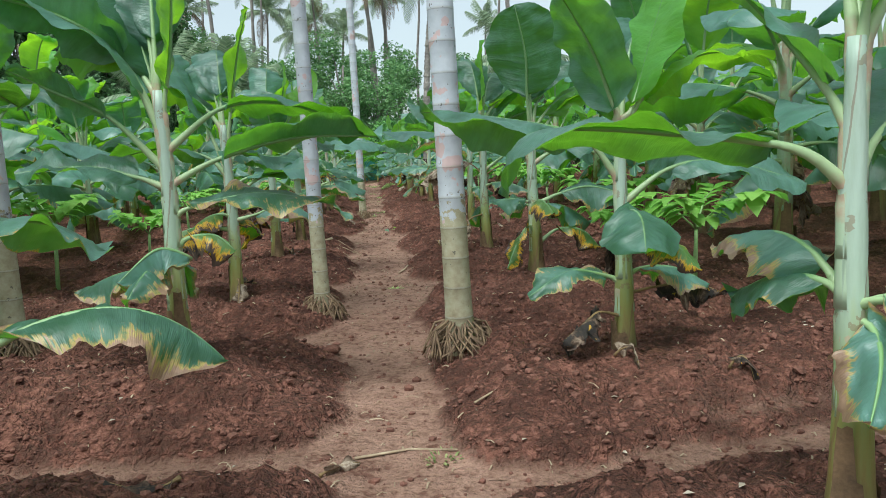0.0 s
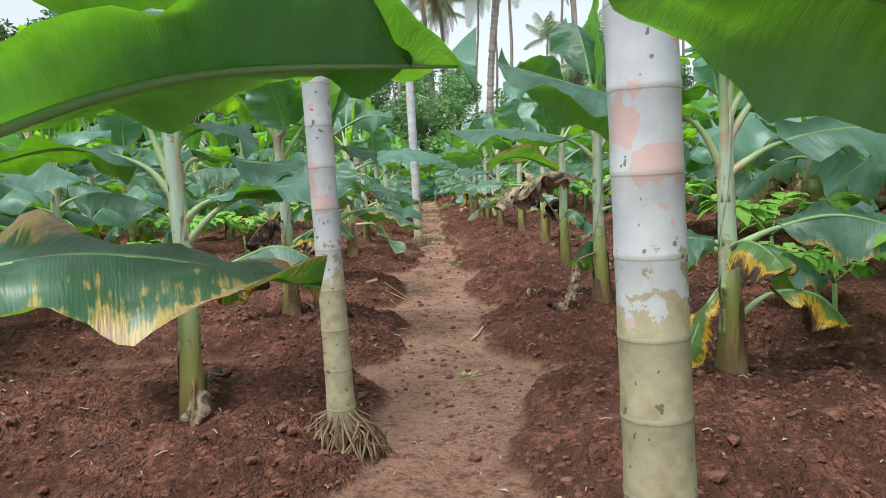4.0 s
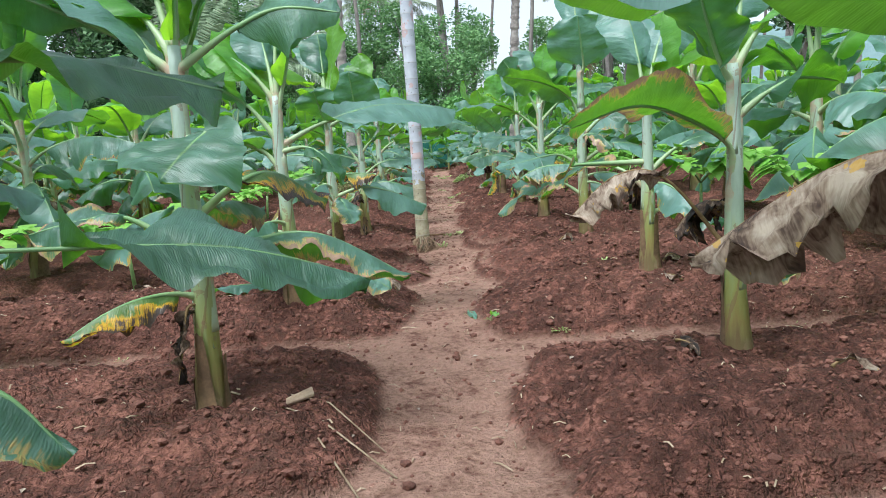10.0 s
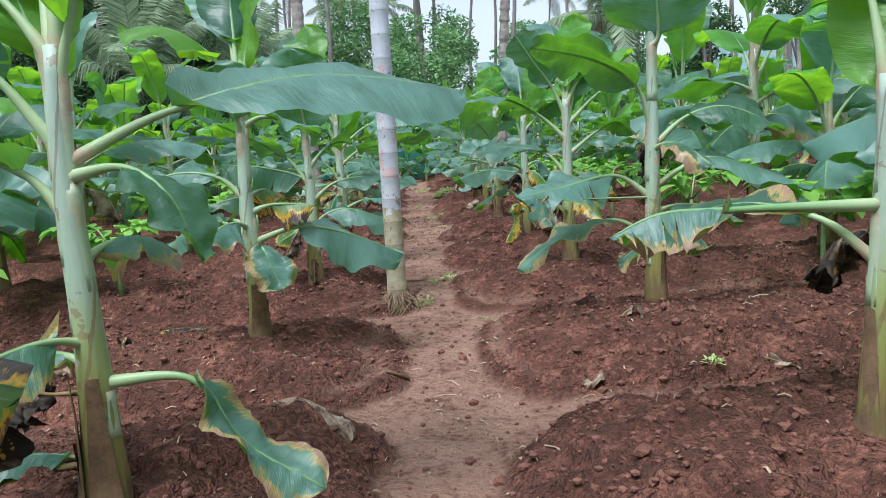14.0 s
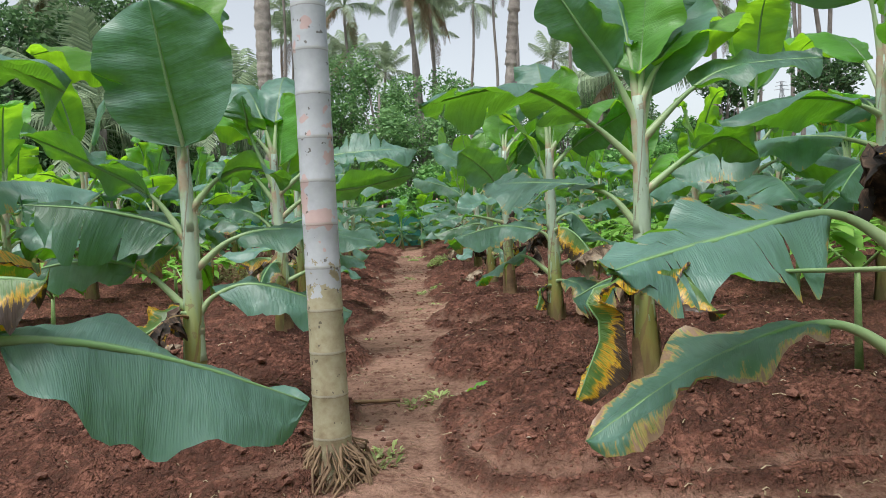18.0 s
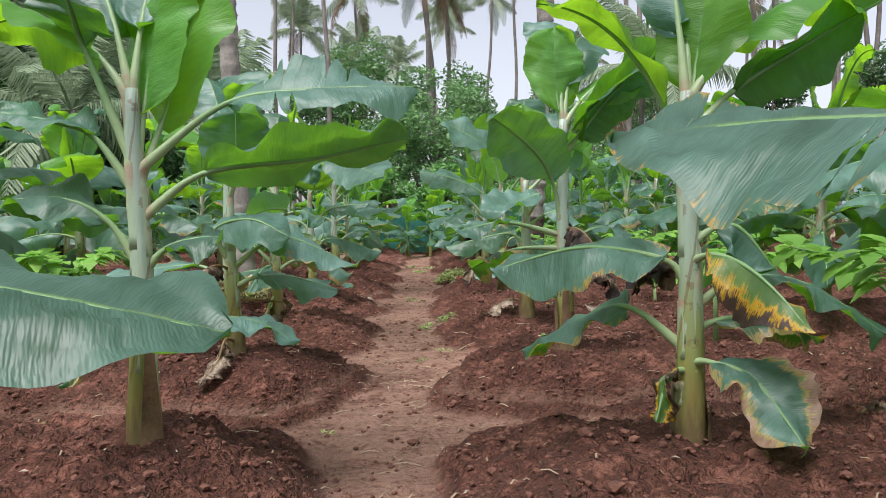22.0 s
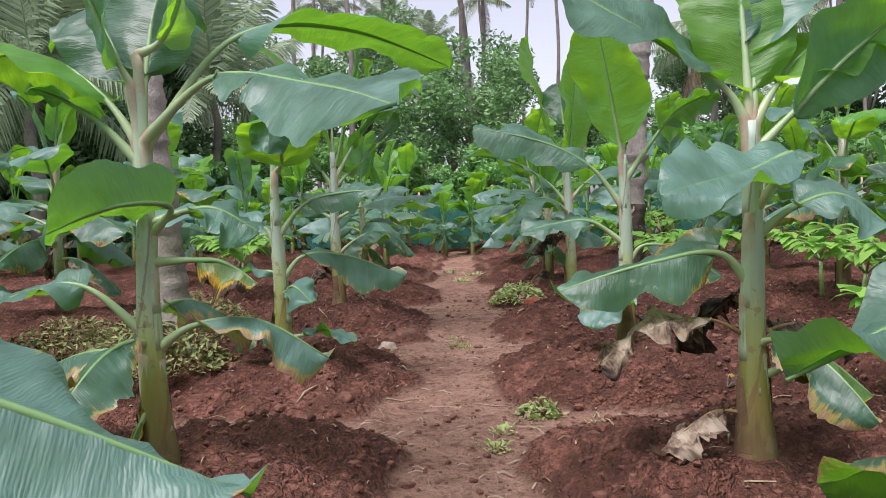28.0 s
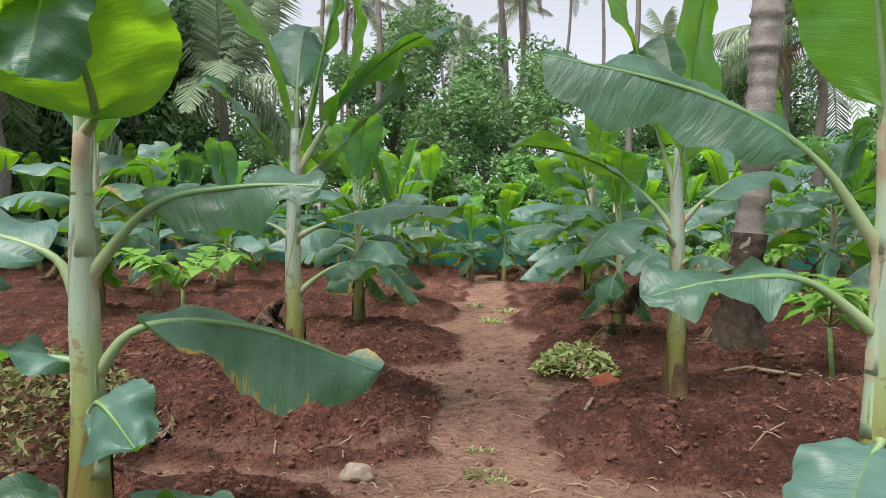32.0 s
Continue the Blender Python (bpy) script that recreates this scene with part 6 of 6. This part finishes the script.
# ---- yam plants between the rows ----
def yam(x, y, height, seed, spread=0.42):
    rng = random.Random(seed)
    p = thing("yam_plant", Matrix.Translation((x, y, gz(x, y) - 0.02)), "young yam plant with bright green divided leaves", "plant", "yam plants between the rows")
    bend = (rng.uniform(-0.04, 0.04), rng.uniform(-0.04, 0.04))
    v, f, u = tube([(0, 0, 0), (bend[0] * 0.5, bend[1] * 0.5, height * 0.5), (bend[0], bend[1], height)], [0.022, 0.019, 0.015], 8)
    mesh_object("stalk", v, f, YAM_STALK, p, u)
    top = Vector((bend[0], bend[1], height))
    start = rng.uniform(0, 6.28)
    arms, vs, fs = [], [], []

    def leaflet(base, way, up, ln):
        side = way.cross(up).normalized()
        o = len(vs)
        w = ln * 0.30
        tip = base + way * ln + Vector((0, 0, -ln * 0.25))
        m1, m2 = base + way * ln * 0.35 + up * ln * 0.04, base + way * ln * 0.7 - up * ln * 0.03
        vs.extend([base, m1 + side * w, m1, m1 - side * w, m2 + side * w * 0.8, m2, m2 - side * w * 0.8, tip])
        fs.extend([(o, o + 1, o + 2), (o, o + 2, o + 3), (o + 1, o + 4, o + 5, o + 2), (o + 2, o + 5, o + 6, o + 3), (o + 4, o + 7, o + 5), (o + 5, o + 7, o + 6)])

    for k in range(4):
        a = start + k * 1.57 + rng.uniform(-0.3, 0.3)
        way = Vector((math.cos(a), math.sin(a), 1.0)).normalized()
        e = top + way * spread * 0.6
        tip = e + Vector((math.cos(a), math.sin(a), 0.25)) * spread * 0.6
        arms.append(tube([top, e, tip], [0.010, 0.007, 0.003], 6))
        for j in range(13):
            q = 0.25 + 0.75 * j / 12
            b = top.lerp(e, min(1, q * 2)) if q < 0.5 else e.lerp(tip, (q - 0.5) * 2)
            for s in (1, -1):
                t = a + s * rng.uniform(0.7, 1.3)
                leaflet(b, Vector((math.cos(t), math.sin(t), rng.uniform(-0.5, 0.6))).normalized(), Vector((0, 0, 1)), rng.uniform(0.10, 0.20) * spread / 0.42)
        leaflet(tip, Vector((math.cos(a), math.sin(a), -0.1)).normalized(), Vector((0, 0, 1)), 0.16)
    v, f, u = join(*arms)
    mesh_object("branch", v, f, YAM_STALK, p, u)
    mesh_object("foliage", vs, fs, YAM, p, smooth=False)
    return p


YAMS = [(-2.97, 7.4, 0.62), (2.68, 11.4, 0.50), (2.86, 13.6, 0.55), (-2.77, 11.9, 0.5), (-2.74, 14.4, 0.5), (2.84, 15.8, 0.55), (3.5, 20.0, 0.5), (2.45, 17.3, 0.52),
        (2.9, 9.3, 0.38), (2.7, 8.0, 0.34), (-2.45, 22.3, 0.42), (2.47, 22.3, 0.5), (2.4, 19.9, 0.48), (-2.9, 23.4, 0.4), (2.5, 29.0, 0.5), (3.0, 26.3, 0.36), (2.7, 24.6, 0.36),
        (3.3, 27.5, 0.36), (3.4, 24.0, 0.38), (2.6, 31.2, 0.4), (3.2, 32.6, 0.42), (-2.6, 17.2, 0.45), (-2.7, 19.6, 0.4), (2.6, 6.0, 0.45), (-2.8, 9.8, 0.42), (2.9, 34.0, 0.45), (-2.6, 30.0, 0.4)]
for k, (x, y, h) in enumerate(YAMS):
    yam(x, y, h, k, spread=0.44 + 0.1 * (k % 3) / 2)


# ---- weeds and grass ----
def tuft(x, y, size, count, seed, name="weed", label="small green weed growing on the path", mat=None):
    rng = random.Random(seed)
    t = thing(name, Matrix.Translation((x, y, gz(x, y))), label, "weed", "weeds on the path")
    vs, fs = [], []
    for k in range(count):
        a, r = rng.uniform(0, 6.28), size * 0.45 * rng.random() ** 0.7
        b = Vector((r * math.cos(a), r * math.sin(a), -0.005))
        way = Vector((math.cos(a + rng.uniform(-1, 1)) * 0.8, math.sin(a + rng.uniform(-1, 1)) * 0.8, rng.uniform(0.2, 1.2))).normalized()
        ln, w = size * rng.uniform(0.15, 0.42), size * rng.uniform(0.02, 0.07)
        side = way.cross(Vector((0, 0, 1))).normalized() * w
        o = len(vs)
        m = b + way * ln * 0.55
        e = b + way * ln + Vector((0, 0, -ln * 0.25))
        vs.extend([b - side * 0.3, b + side * 0.3, m + side, m - side, e])
        fs.extend([(o, o + 1, o + 2, o + 3), (o + 3, o + 2, o + 4)])
    tagged(mesh_object("foliage", vs, fs, mat or WEED, t, smooth=False), kind="stuff")
    return t


rng = random.Random(77)
for k, (x, y, s) in enumerate(((0.25, 3.3, 0.16), (0.19, 7.75, 0.14), (0.30, 18.2, 0.20), (0.15, 18.0, 0.22), (0.23, 24.3, 0.18), (0.28, 24.6, 0.16), (0.05, 27.1, 0.18), (0.02, 27.5, 0.14), (0.12, 27.0, 0.12),
                               (0.36, 12.5, 0.10), (0.21, 12.9, 0.09), (0.4, 23.0, 0.14), (0.22, 22.6, 0.12), (0.75, 12.2, 0.12), (0.9, 7.7, 0.14), (1.2, 7.75, 0.14), (0.85, 10.0, 0.12), (1.3, 10.05, 0.12),
                               (-0.05, 16.95, 0.26), (0.02, 17.1, 0.2), (-0.3, 20.6, 0.1), (0.5, 16.3, 0.1), (0.1, 32.5, 0.3), (0.3, 33.5, 0.3), (-0.1, 34.2, 0.3), (-1.5, 18.4, 0.14), (-0.9, 18.6, 0.12), (1.7, 7.8, 0.2), (2.0, 10.0, 0.16), (1.5, 14.4, 0.15))):
    tuft(x, y, s, 40, 300 + k, mat=GRASS if k % 3 == 0 else WEED)
for k in range(46):
    side = rng.choice((-1, 1))
    rows = RIGHT_ROWS if side > 0 else LEFT_ROWS
    i = rng.randint(2, 13)
    y = (rows[i] + rows[i + 1]) / 2 + rng.uniform(-0.12, 0.12)
    tuft(side * rng.uniform(0.6, 3.0), y, rng.uniform(0.05, 0.12), 16, 400 + k, name="seedling", label="tiny weed seedling in a soil channel", mat=GRASS if k % 2 else WEED)


def heap(name, x, y, rx, ry, h, seed, label, category, mats, counts, size):
    rng = random.Random(seed)
    t = thing(name, Matrix.Translation((x, y, gz(x, y) - 0.02)), label, category)
    for nm, mat, n, s in zip(("green_leaves", "dry_leaves"), mats, counts, size):
        vs, fs = [], []
        for k in range(n):
            a, r = rng.uniform(0, 6.28), rng.random() ** 0.5
            z = h * (1 - r ** 2) * rng.uniform(0.35, 1.05)
            p = Vector((rx * r * math.cos(a), ry * r * math.sin(a), z + 0.02))
            w = Vector((rng.gauss(0, 1), rng.gauss(0, 1), rng.gauss(0, 0.5))).normalized()
            b = w.cross(Vector((rng.gauss(0, 0.5), rng.gauss(0, 0.5), 1))).normalized()
            q = s * rng.uniform(0.6, 1.5)
            o = len(vs)
            vs += [p - w * q, p + b * q * 0.38, p + w * q - Vector((0, 0, q * 0.4)), p - b * q * 0.38]
            fs.append((o, o + 1, o + 2, o + 3))
        tagged(mesh_object(nm, vs, fs, mat, t, smooth=False), kind="stuff")
    return t


heap("weed_heap", 0.74, 29.4, 0.34, 0.32, 0.22, 1, "heap of pulled pale green weeds beside the path", "weed heap", (WEED, STRAW), (520, 120), (0.035, 0.04))
heap("weed_patch", -2.35, 27.3, 0.75, 0.9, 0.42, 2, "tangled patch of weeds and dry leaves on the bed", "weed patch", (GRASS, DRY_SHEATH), (2400, 1300), (0.026, 0.03))
heap("weed_patch", -2.7, 26.0, 0.6, 0.6, 0.30, 3, "tangled patch of weeds and dry leaves on the bed", "weed patch", (GRASS, DRY_SHEATH), (1500, 900), (0.026, 0.03))
heap("weed_patch", -1.95, 25.55, 0.55, 0.4, 0.30, 5, "tangled patch of weeds and dry leaves at a palm's foot", "weed patch", (GRASS, DRY_SHEATH), (1500, 700), (0.026, 0.03))
heap("weed_heap", 0.50, 24.9, 0.14, 0.12, 0.10, 4, "small heap of pulled green weeds beside the path", "weed heap", (WEED, STRAW), (120, 40), (0.03, 0.03))


# ---- loose things on the ground ----
def lump(name, x, y, size, mat, label, category, seed, squash=(1, 1, 0.7), lift=0.25):
    rng = random.Random(seed)
    t = thing(name, Matrix.Translation((x, y, gz(x, y) + size * lift)), label, category)
    bm = bmesh.new()
    bmesh.ops.create_icosphere(bm, subdivisions=3, radius=size)
    for v in bm.verts:
        n = noise.noise(v.co * (2.2 / size) * 0.8 + Vector((seed, 0, 0))) * 0.35 + noise.noise(v.co * (6 / size) + Vector((0, seed, 0))) * 0.12
        v.co *= 1 + n
        v.co = Vector((v.co.x * squash[0], v.co.y * squash[1], v.co.z * squash[2]))
    part("body", bm, mat, t)
    return t


lump("clay_clod", 0.83, 28.5, 0.085, RED_CLOD, "broken lump of bright red clay beside the path", "clod", 1, (1.3, 0.9, 0.8))
lump("stone", -0.55, 27.0, 0.075, STONE, "rounded pale brown stone at the foot of a bed", "stone", 2, (1.0, 0.9, 0.75))
lump("coconut_husk", -0.37, 18.46, 0.05, DRY_SHEATH, "small dark brown piece of coconut husk", "husk", 3)
lump("clod", -0.34, 5.2, 0.045, CLOD, "dark lump of soil on the path edge", "clod", 4, (1.3, 0.9, 0.7))
lump("clod", -0.62, 25.1, 0.05, CLOD, "dark lump of soil on the path edge", "clod", 5)


def stick(points, r, mat, label, seed=0, name="stick"):
    x, y = points[0][:2]
    z = gz(x, y)
    t = thing(name, Matrix.Translation((x, y, z)), label, name)
    pts = [(p[0] - x, p[1] - y, gz(p[0], p[1]) - z + (p[2] if len(p) > 2 else r * 0.8)) for p in points]
    v, f, u = tube(pts, [r * (1 - 0.3 * i / len(pts)) for i in range(len(pts))], 6, wob=0.12, rng=random.Random(seed), squash=0.7)
    mesh_object("body", v, f, mat, t, u)
    return t


stick([(0.26, 8.72), (0.33, 8.88), (0.38, 9.02)], 0.014, WOOD, "short dry stick lying on the path")
stick([(-0.22, 18.12), (-0.08, 18.1), (0.06, 18.08)], 0.018, DRY_SHEATH, "dark rotten stalk lying on the path")
stick([(-0.22, 14.74), (-0.10, 14.8)], 0.014, DRY_SHEATH, "dark piece of stalk on the path")
stick([(-0.99, 11.1), (-0.62, 10.88), (-0.32, 10.36)], 0.006, STRAW, "thin dry twig on a bed")
stick([(-0.97, 11.14), (-0.53, 10.86), (-0.18, 10.49)], 0.006, STRAW, "thin dry twig on a bed")
stick([(-0.93, 11.2), (-0.5, 10.95), (-0.24, 10.73)], 0.005, STRAW, "thin dry twig on a bed")
stick([(-1.30, 13.15), (-1.0, 13.2), (-0.79, 13.22)], 0.016, DRY_STALK, "cut banana stalk lying on a bed", name="banana_stalk")
stick([(-0.15, 3.38), (0.1, 3.42), (0.32, 3.36)], 0.009, STRAW, "dry stalk lying across the path")
stick([(0.45, 3.7), (0.6, 3.78)], 0.008, STRAW, "short dry stalk beside the path")
stick([(0.62, 27.8), (0.72, 28.2), (0.95, 28.9), (1.2, 29.0)], 0.012, STRAW, "bent dry stalk along the bed")
stick([(0.60, 27.75), (0.75, 28.3), (1.0, 28.95)], 0.008, STRAW, "bent dry stalk along the bed")
stick([(1.4, 28.7), (1.7, 28.4), (1.95, 28.2)], 0.02, STRAW, "dry split palm stalk on the ground")
stick([(1.4, 28.85), (1.75, 28.6), (2.1, 28.45)], 0.012, STRAW, "dry split palm stalk on the ground")
stick([(2.3, 29.6), (2.6, 29.8), (2.9, 30.0)], 0.022, DRY_SHEATH, "dark dry stalk on the ground")


for x0, y0, a, l in ((-0.72, 27.3, 0.9, 0.24), (-0.95, 27.1, 1.9, 0.20), (-0.50, 26.6, 0.4, 0.18), (-1.15, 27.6, 2.2, 0.26), (0.62, 26.8, 2.6, 0.2),
                     (1.35, 27.3, 0.5, 0.24), (1.75, 27.0, 2.0, 0.2), (-0.4, 25.3, 0.3, 0.2), (0.35, 25.1, 2.8, 0.22), (-0.9, 25.05, 1.1, 0.2),
                     (0.5, 22.9, 0.6, 0.2), (-0.3, 22.4, 2.4, 0.18), (0.15, 24.3, 1.7, 0.16)):
    stick([(x0, y0), (x0 + 0.5 * l * math.cos(a + 0.15), y0 + 0.5 * l * math.sin(a + 0.15)), (x0 + l * math.cos(a), y0 + l * math.sin(a))], 0.006, STRAW, "short dry straw stalk on the soil")


def chip(x, y, l, w, turn, mat, label, name="wood_chip"):
    t = thing(name, Matrix.Translation((x, y, gz(x, y) + 0.02)) @ Euler((0.25, -0.15, turn)).to_matrix().to_4x4(), label, "wood chip")
    bm = bmesh.new()
    bmesh.ops.create_cube(bm, size=1)
    for v in bm.verts:
        v.co = Vector((v.co.x * l * (1 if v.co.y > 0 else 0.8), v.co.y * w * (1 if v.co.x > 0 else 0.7), v.co.z * 0.018))
    bmesh.ops.bevel(bm, geom=bm.edges[:], offset=0.003, segments=1)
    part("body", bm, mat, t)


chip(-0.65, 11.0, 0.17, 0.055, 0.6, WOOD, "split piece of pale wood on a bed")


def fallen(x, y, tip, mid, w, st, label, seed=0, lift=0.03):
    """A leaf that lies on the ground."""
    z = gz(x, y)
    t = thing("fallen_leaf", Matrix.Translation((x, y, z)), label, "fallen leaf")
    tz, mz = gz(x + tip[0], y + tip[1]) - z, gz(x + mid[0], y + mid[1]) - z
    b, r, _ = leaf_meshes((0, 0, 0.012), (tip[0], tip[1], tz + 0.012), 0, w, fold=8 if st in "gn" else 30, curl=25, wave=0.012, petiole=0.12, thick=0.5, seed=seed, mid=(mid[0], mid[1], mz + lift), ragged=0.1, n=14)
    leaf = mesh_object("blade", b[0], b[1], LEAF[st], t, b[2])
    mesh_object("midrib", r[0], r[1], STALK if st in "gn" else DRY_STALK, t, r[2])
    return t


fallen(0.44, 18.22, (0.24, 0.06), (0.12, 0.03), 0.07, "n", "pale green strip of leaf on the path", 1)
fallen(-1.95, 15.9, (0.42, 0.2), (0.2, 0.1), 0.16, "d", "dead brown leaf curled on a bed", 2, 0.08)
fallen(-1.0, 24.25, (0.30, 0.05), (0.14, 0.04), 0.10, "p", "dry tan leaf on the ground", 3)
fallen(-1.32, 24.3, (0.28, -0.02), (0.14, 0.0), 0.10, "p", "dry tan leaf on the ground", 4)
fallen(-0.95, 24.4, (-0.2, 0.05), (-0.1, 0.04), 0.08, "p", "dry tan leaf on the ground", 5)
fallen(0.20, 12.95, (0.05, -0.22), (0.02, -0.1), 0.06, "e", "small pale leaf scrap on the path", 6)
fallen(0.34, 12.6, (0.06, -0.08), (0.03, -0.04), 0.05, "n", "small green leaf scrap on the path", 7)
fallen(1.55, 28.9, (0.30, -0.55), (0.16, -0.3), 0.14, "p", "long dry tan leaf on the bed", 8)
fallen(1.8, 12.9, (0.22, -0.1), (0.1, -0.04), 0.10, "g", "green leaf scrap on a bed", 9)
fallen(-1.22, 13.2, (-0.42, -0.2), (-0.2, -0.08), 0.16, "g", "cut green leaf lying on a bed", 10, 0.06)
fallen(-0.74, 13.95, (0.42, -0.36), (0.22, -0.16), 0.24, "p", "tan dry leaf end on the edge of a bed", 11, 0.06)
fallen(-0.3, 3.2, (0.18, 0.1), (0.1, 0.05), 0.06, "p", "dry torn leaf scrap on the path", 12)
fallen(1.02, 22.8, (0.24, 0.08), (0.12, 0.04), 0.07, "p", "small dry brown leaf on a bed", 13, 0.04)
fallen(1.2, 22.95, (0.2, -0.02), (0.1, 0.0), 0.05, "n", "pale green stalk end on a bed", 14)
fallen(0.9, 29.9, (0.35, 0.25), (0.2, 0.12), 0.16, "d", "dark dry leaf on the ground", 15, 0.1)

lrng = random.Random(63)
for k in range(44):
    side = lrng.choice((-1, 1))
    r = (RIGHT_ROWS if side > 0 else LEFT_ROWS)[lrng.randint(1, 13)]
    a, l = lrng.uniform(0, 6.28), lrng.uniform(0.10, 0.26)
    st = lrng.choice("ppd")
    fallen(side * lrng.uniform(0.75, 2.4), r + lrng.uniform(-0.8, 0.8), (l * math.cos(a), l * math.sin(a)), (l * 0.5 * math.cos(a + 0.3), l * 0.5 * math.sin(a + 0.3)), l * lrng.uniform(0.25, 0.5), st,
           "curled dry tan leaf scrap on a bed" if st == "p" else "dark curled dry leaf scrap on a bed", 200 + k, lrng.uniform(0.02, 0.06))


# ---- clods, crumbs and straw ----
def scatter_points(rng, n, test):
    x, y = np.array([rng.uniform(-3.4, 3.4) for _ in range(n)]), np.array([rng.uniform(0.5, 31.0) for _ in range(n)])
    d = bed_depth(x, y)
    z = ground_z(x, y)
    keep = test(x, y, d)
    return [(a, b, c) for a, b, c, k in zip(x, y, z, keep) if k]


rng = random.Random(31)
bm = bmesh.new()
bmesh.ops.create_icosphere(bm, subdivisions=1, radius=1)
ICO, OCT = [v.co.copy() for v in bm.verts], [tuple(v.index for v in f.verts) for f in bm.faces]
bm.free()
vs, fs = [], []
pick = np.random.RandomState(4)
for x, y, z in scatter_points(rng, 80000, lambda x, y, d: (d > 0.02) | (pick.rand(len(x)) < 0.22)):
    s = min(0.032, 0.0035 + 0.0052 * rng.expovariate(1.0))
    o = len(vs)
    vs += [Vector((x, y, z + s * 0.25)) + Vector((v.x * s * rng.uniform(0.7, 1.35), v.y * s * rng.uniform(0.7, 1.35), v.z * s * rng.uniform(0.5, 0.95))) for v in ICO]
    fs += [tuple(i + o for i in q) for q in OCT]
tagged(mesh_object("soil_clods", vs, fs, CLOD, smooth=False), "crumbly clods of red soil over the beds", "soil", kind="stuff")
vs, fs = [], []
for x, y, z in scatter_points(rng, 17000, lambda x, y, d: (d < 0.08) & (pick.rand(len(x)) < 0.35 + 0.4 * (y > 21)) | (pick.rand(len(x)) < 0.22)):
    a, l, w = rng.uniform(0, 6.28), (0.008 + min(0.06, rng.expovariate(70))) * (1.0 + 0.7 * (y > 21)), rng.uniform(0.0012, 0.004)
    c, s = math.cos(a), math.sin(a)
    o = len(vs)
    for q, up in ((-1, 0.002), (0, 0.012), (1, 0.003)):
        vs += [Vector((x + c * l * q - s * w, y + s * l * q + c * w, z + up)), Vector((x + c * l * q + s * w, y + s * l * q - c * w, z + up + 0.003))]
    fs += [(o, o + 1, o + 3, o + 2), (o + 2, o + 3, o + 5, o + 4)]
tagged(mesh_object("straw_litter", vs, fs, STRAW, smooth=False), "bits of dry straw and stalk strewn over the soil", "straw", kind="stuff")
vs, fs = [], []
for x, y, z in scatter_points(rng, 900, lambda x, y, d: x > -9):
    a, l = rng.uniform(0, 6.28), rng.uniform(0.006, 0.022)
    c, s = math.cos(a), math.sin(a)
    o = len(vs)
    vs += [Vector((x + c * l, y + s * l, z + 0.004)), Vector((x - s * l * 0.6, y + c * l * 0.6, z + 0.010)), Vector((x - c * l, y - s * l, z + 0.006)), Vector((x + s * l * 0.5, y - c * l * 0.5, z + 0.012))]
    fs.append((o, o + 1, o + 2, o + 3))
tagged(mesh_object("leaf_crumbs", vs, fs, STONE, smooth=False), "pale crumbs of dry leaf and chips on the soil", "litter", kind="stuff")
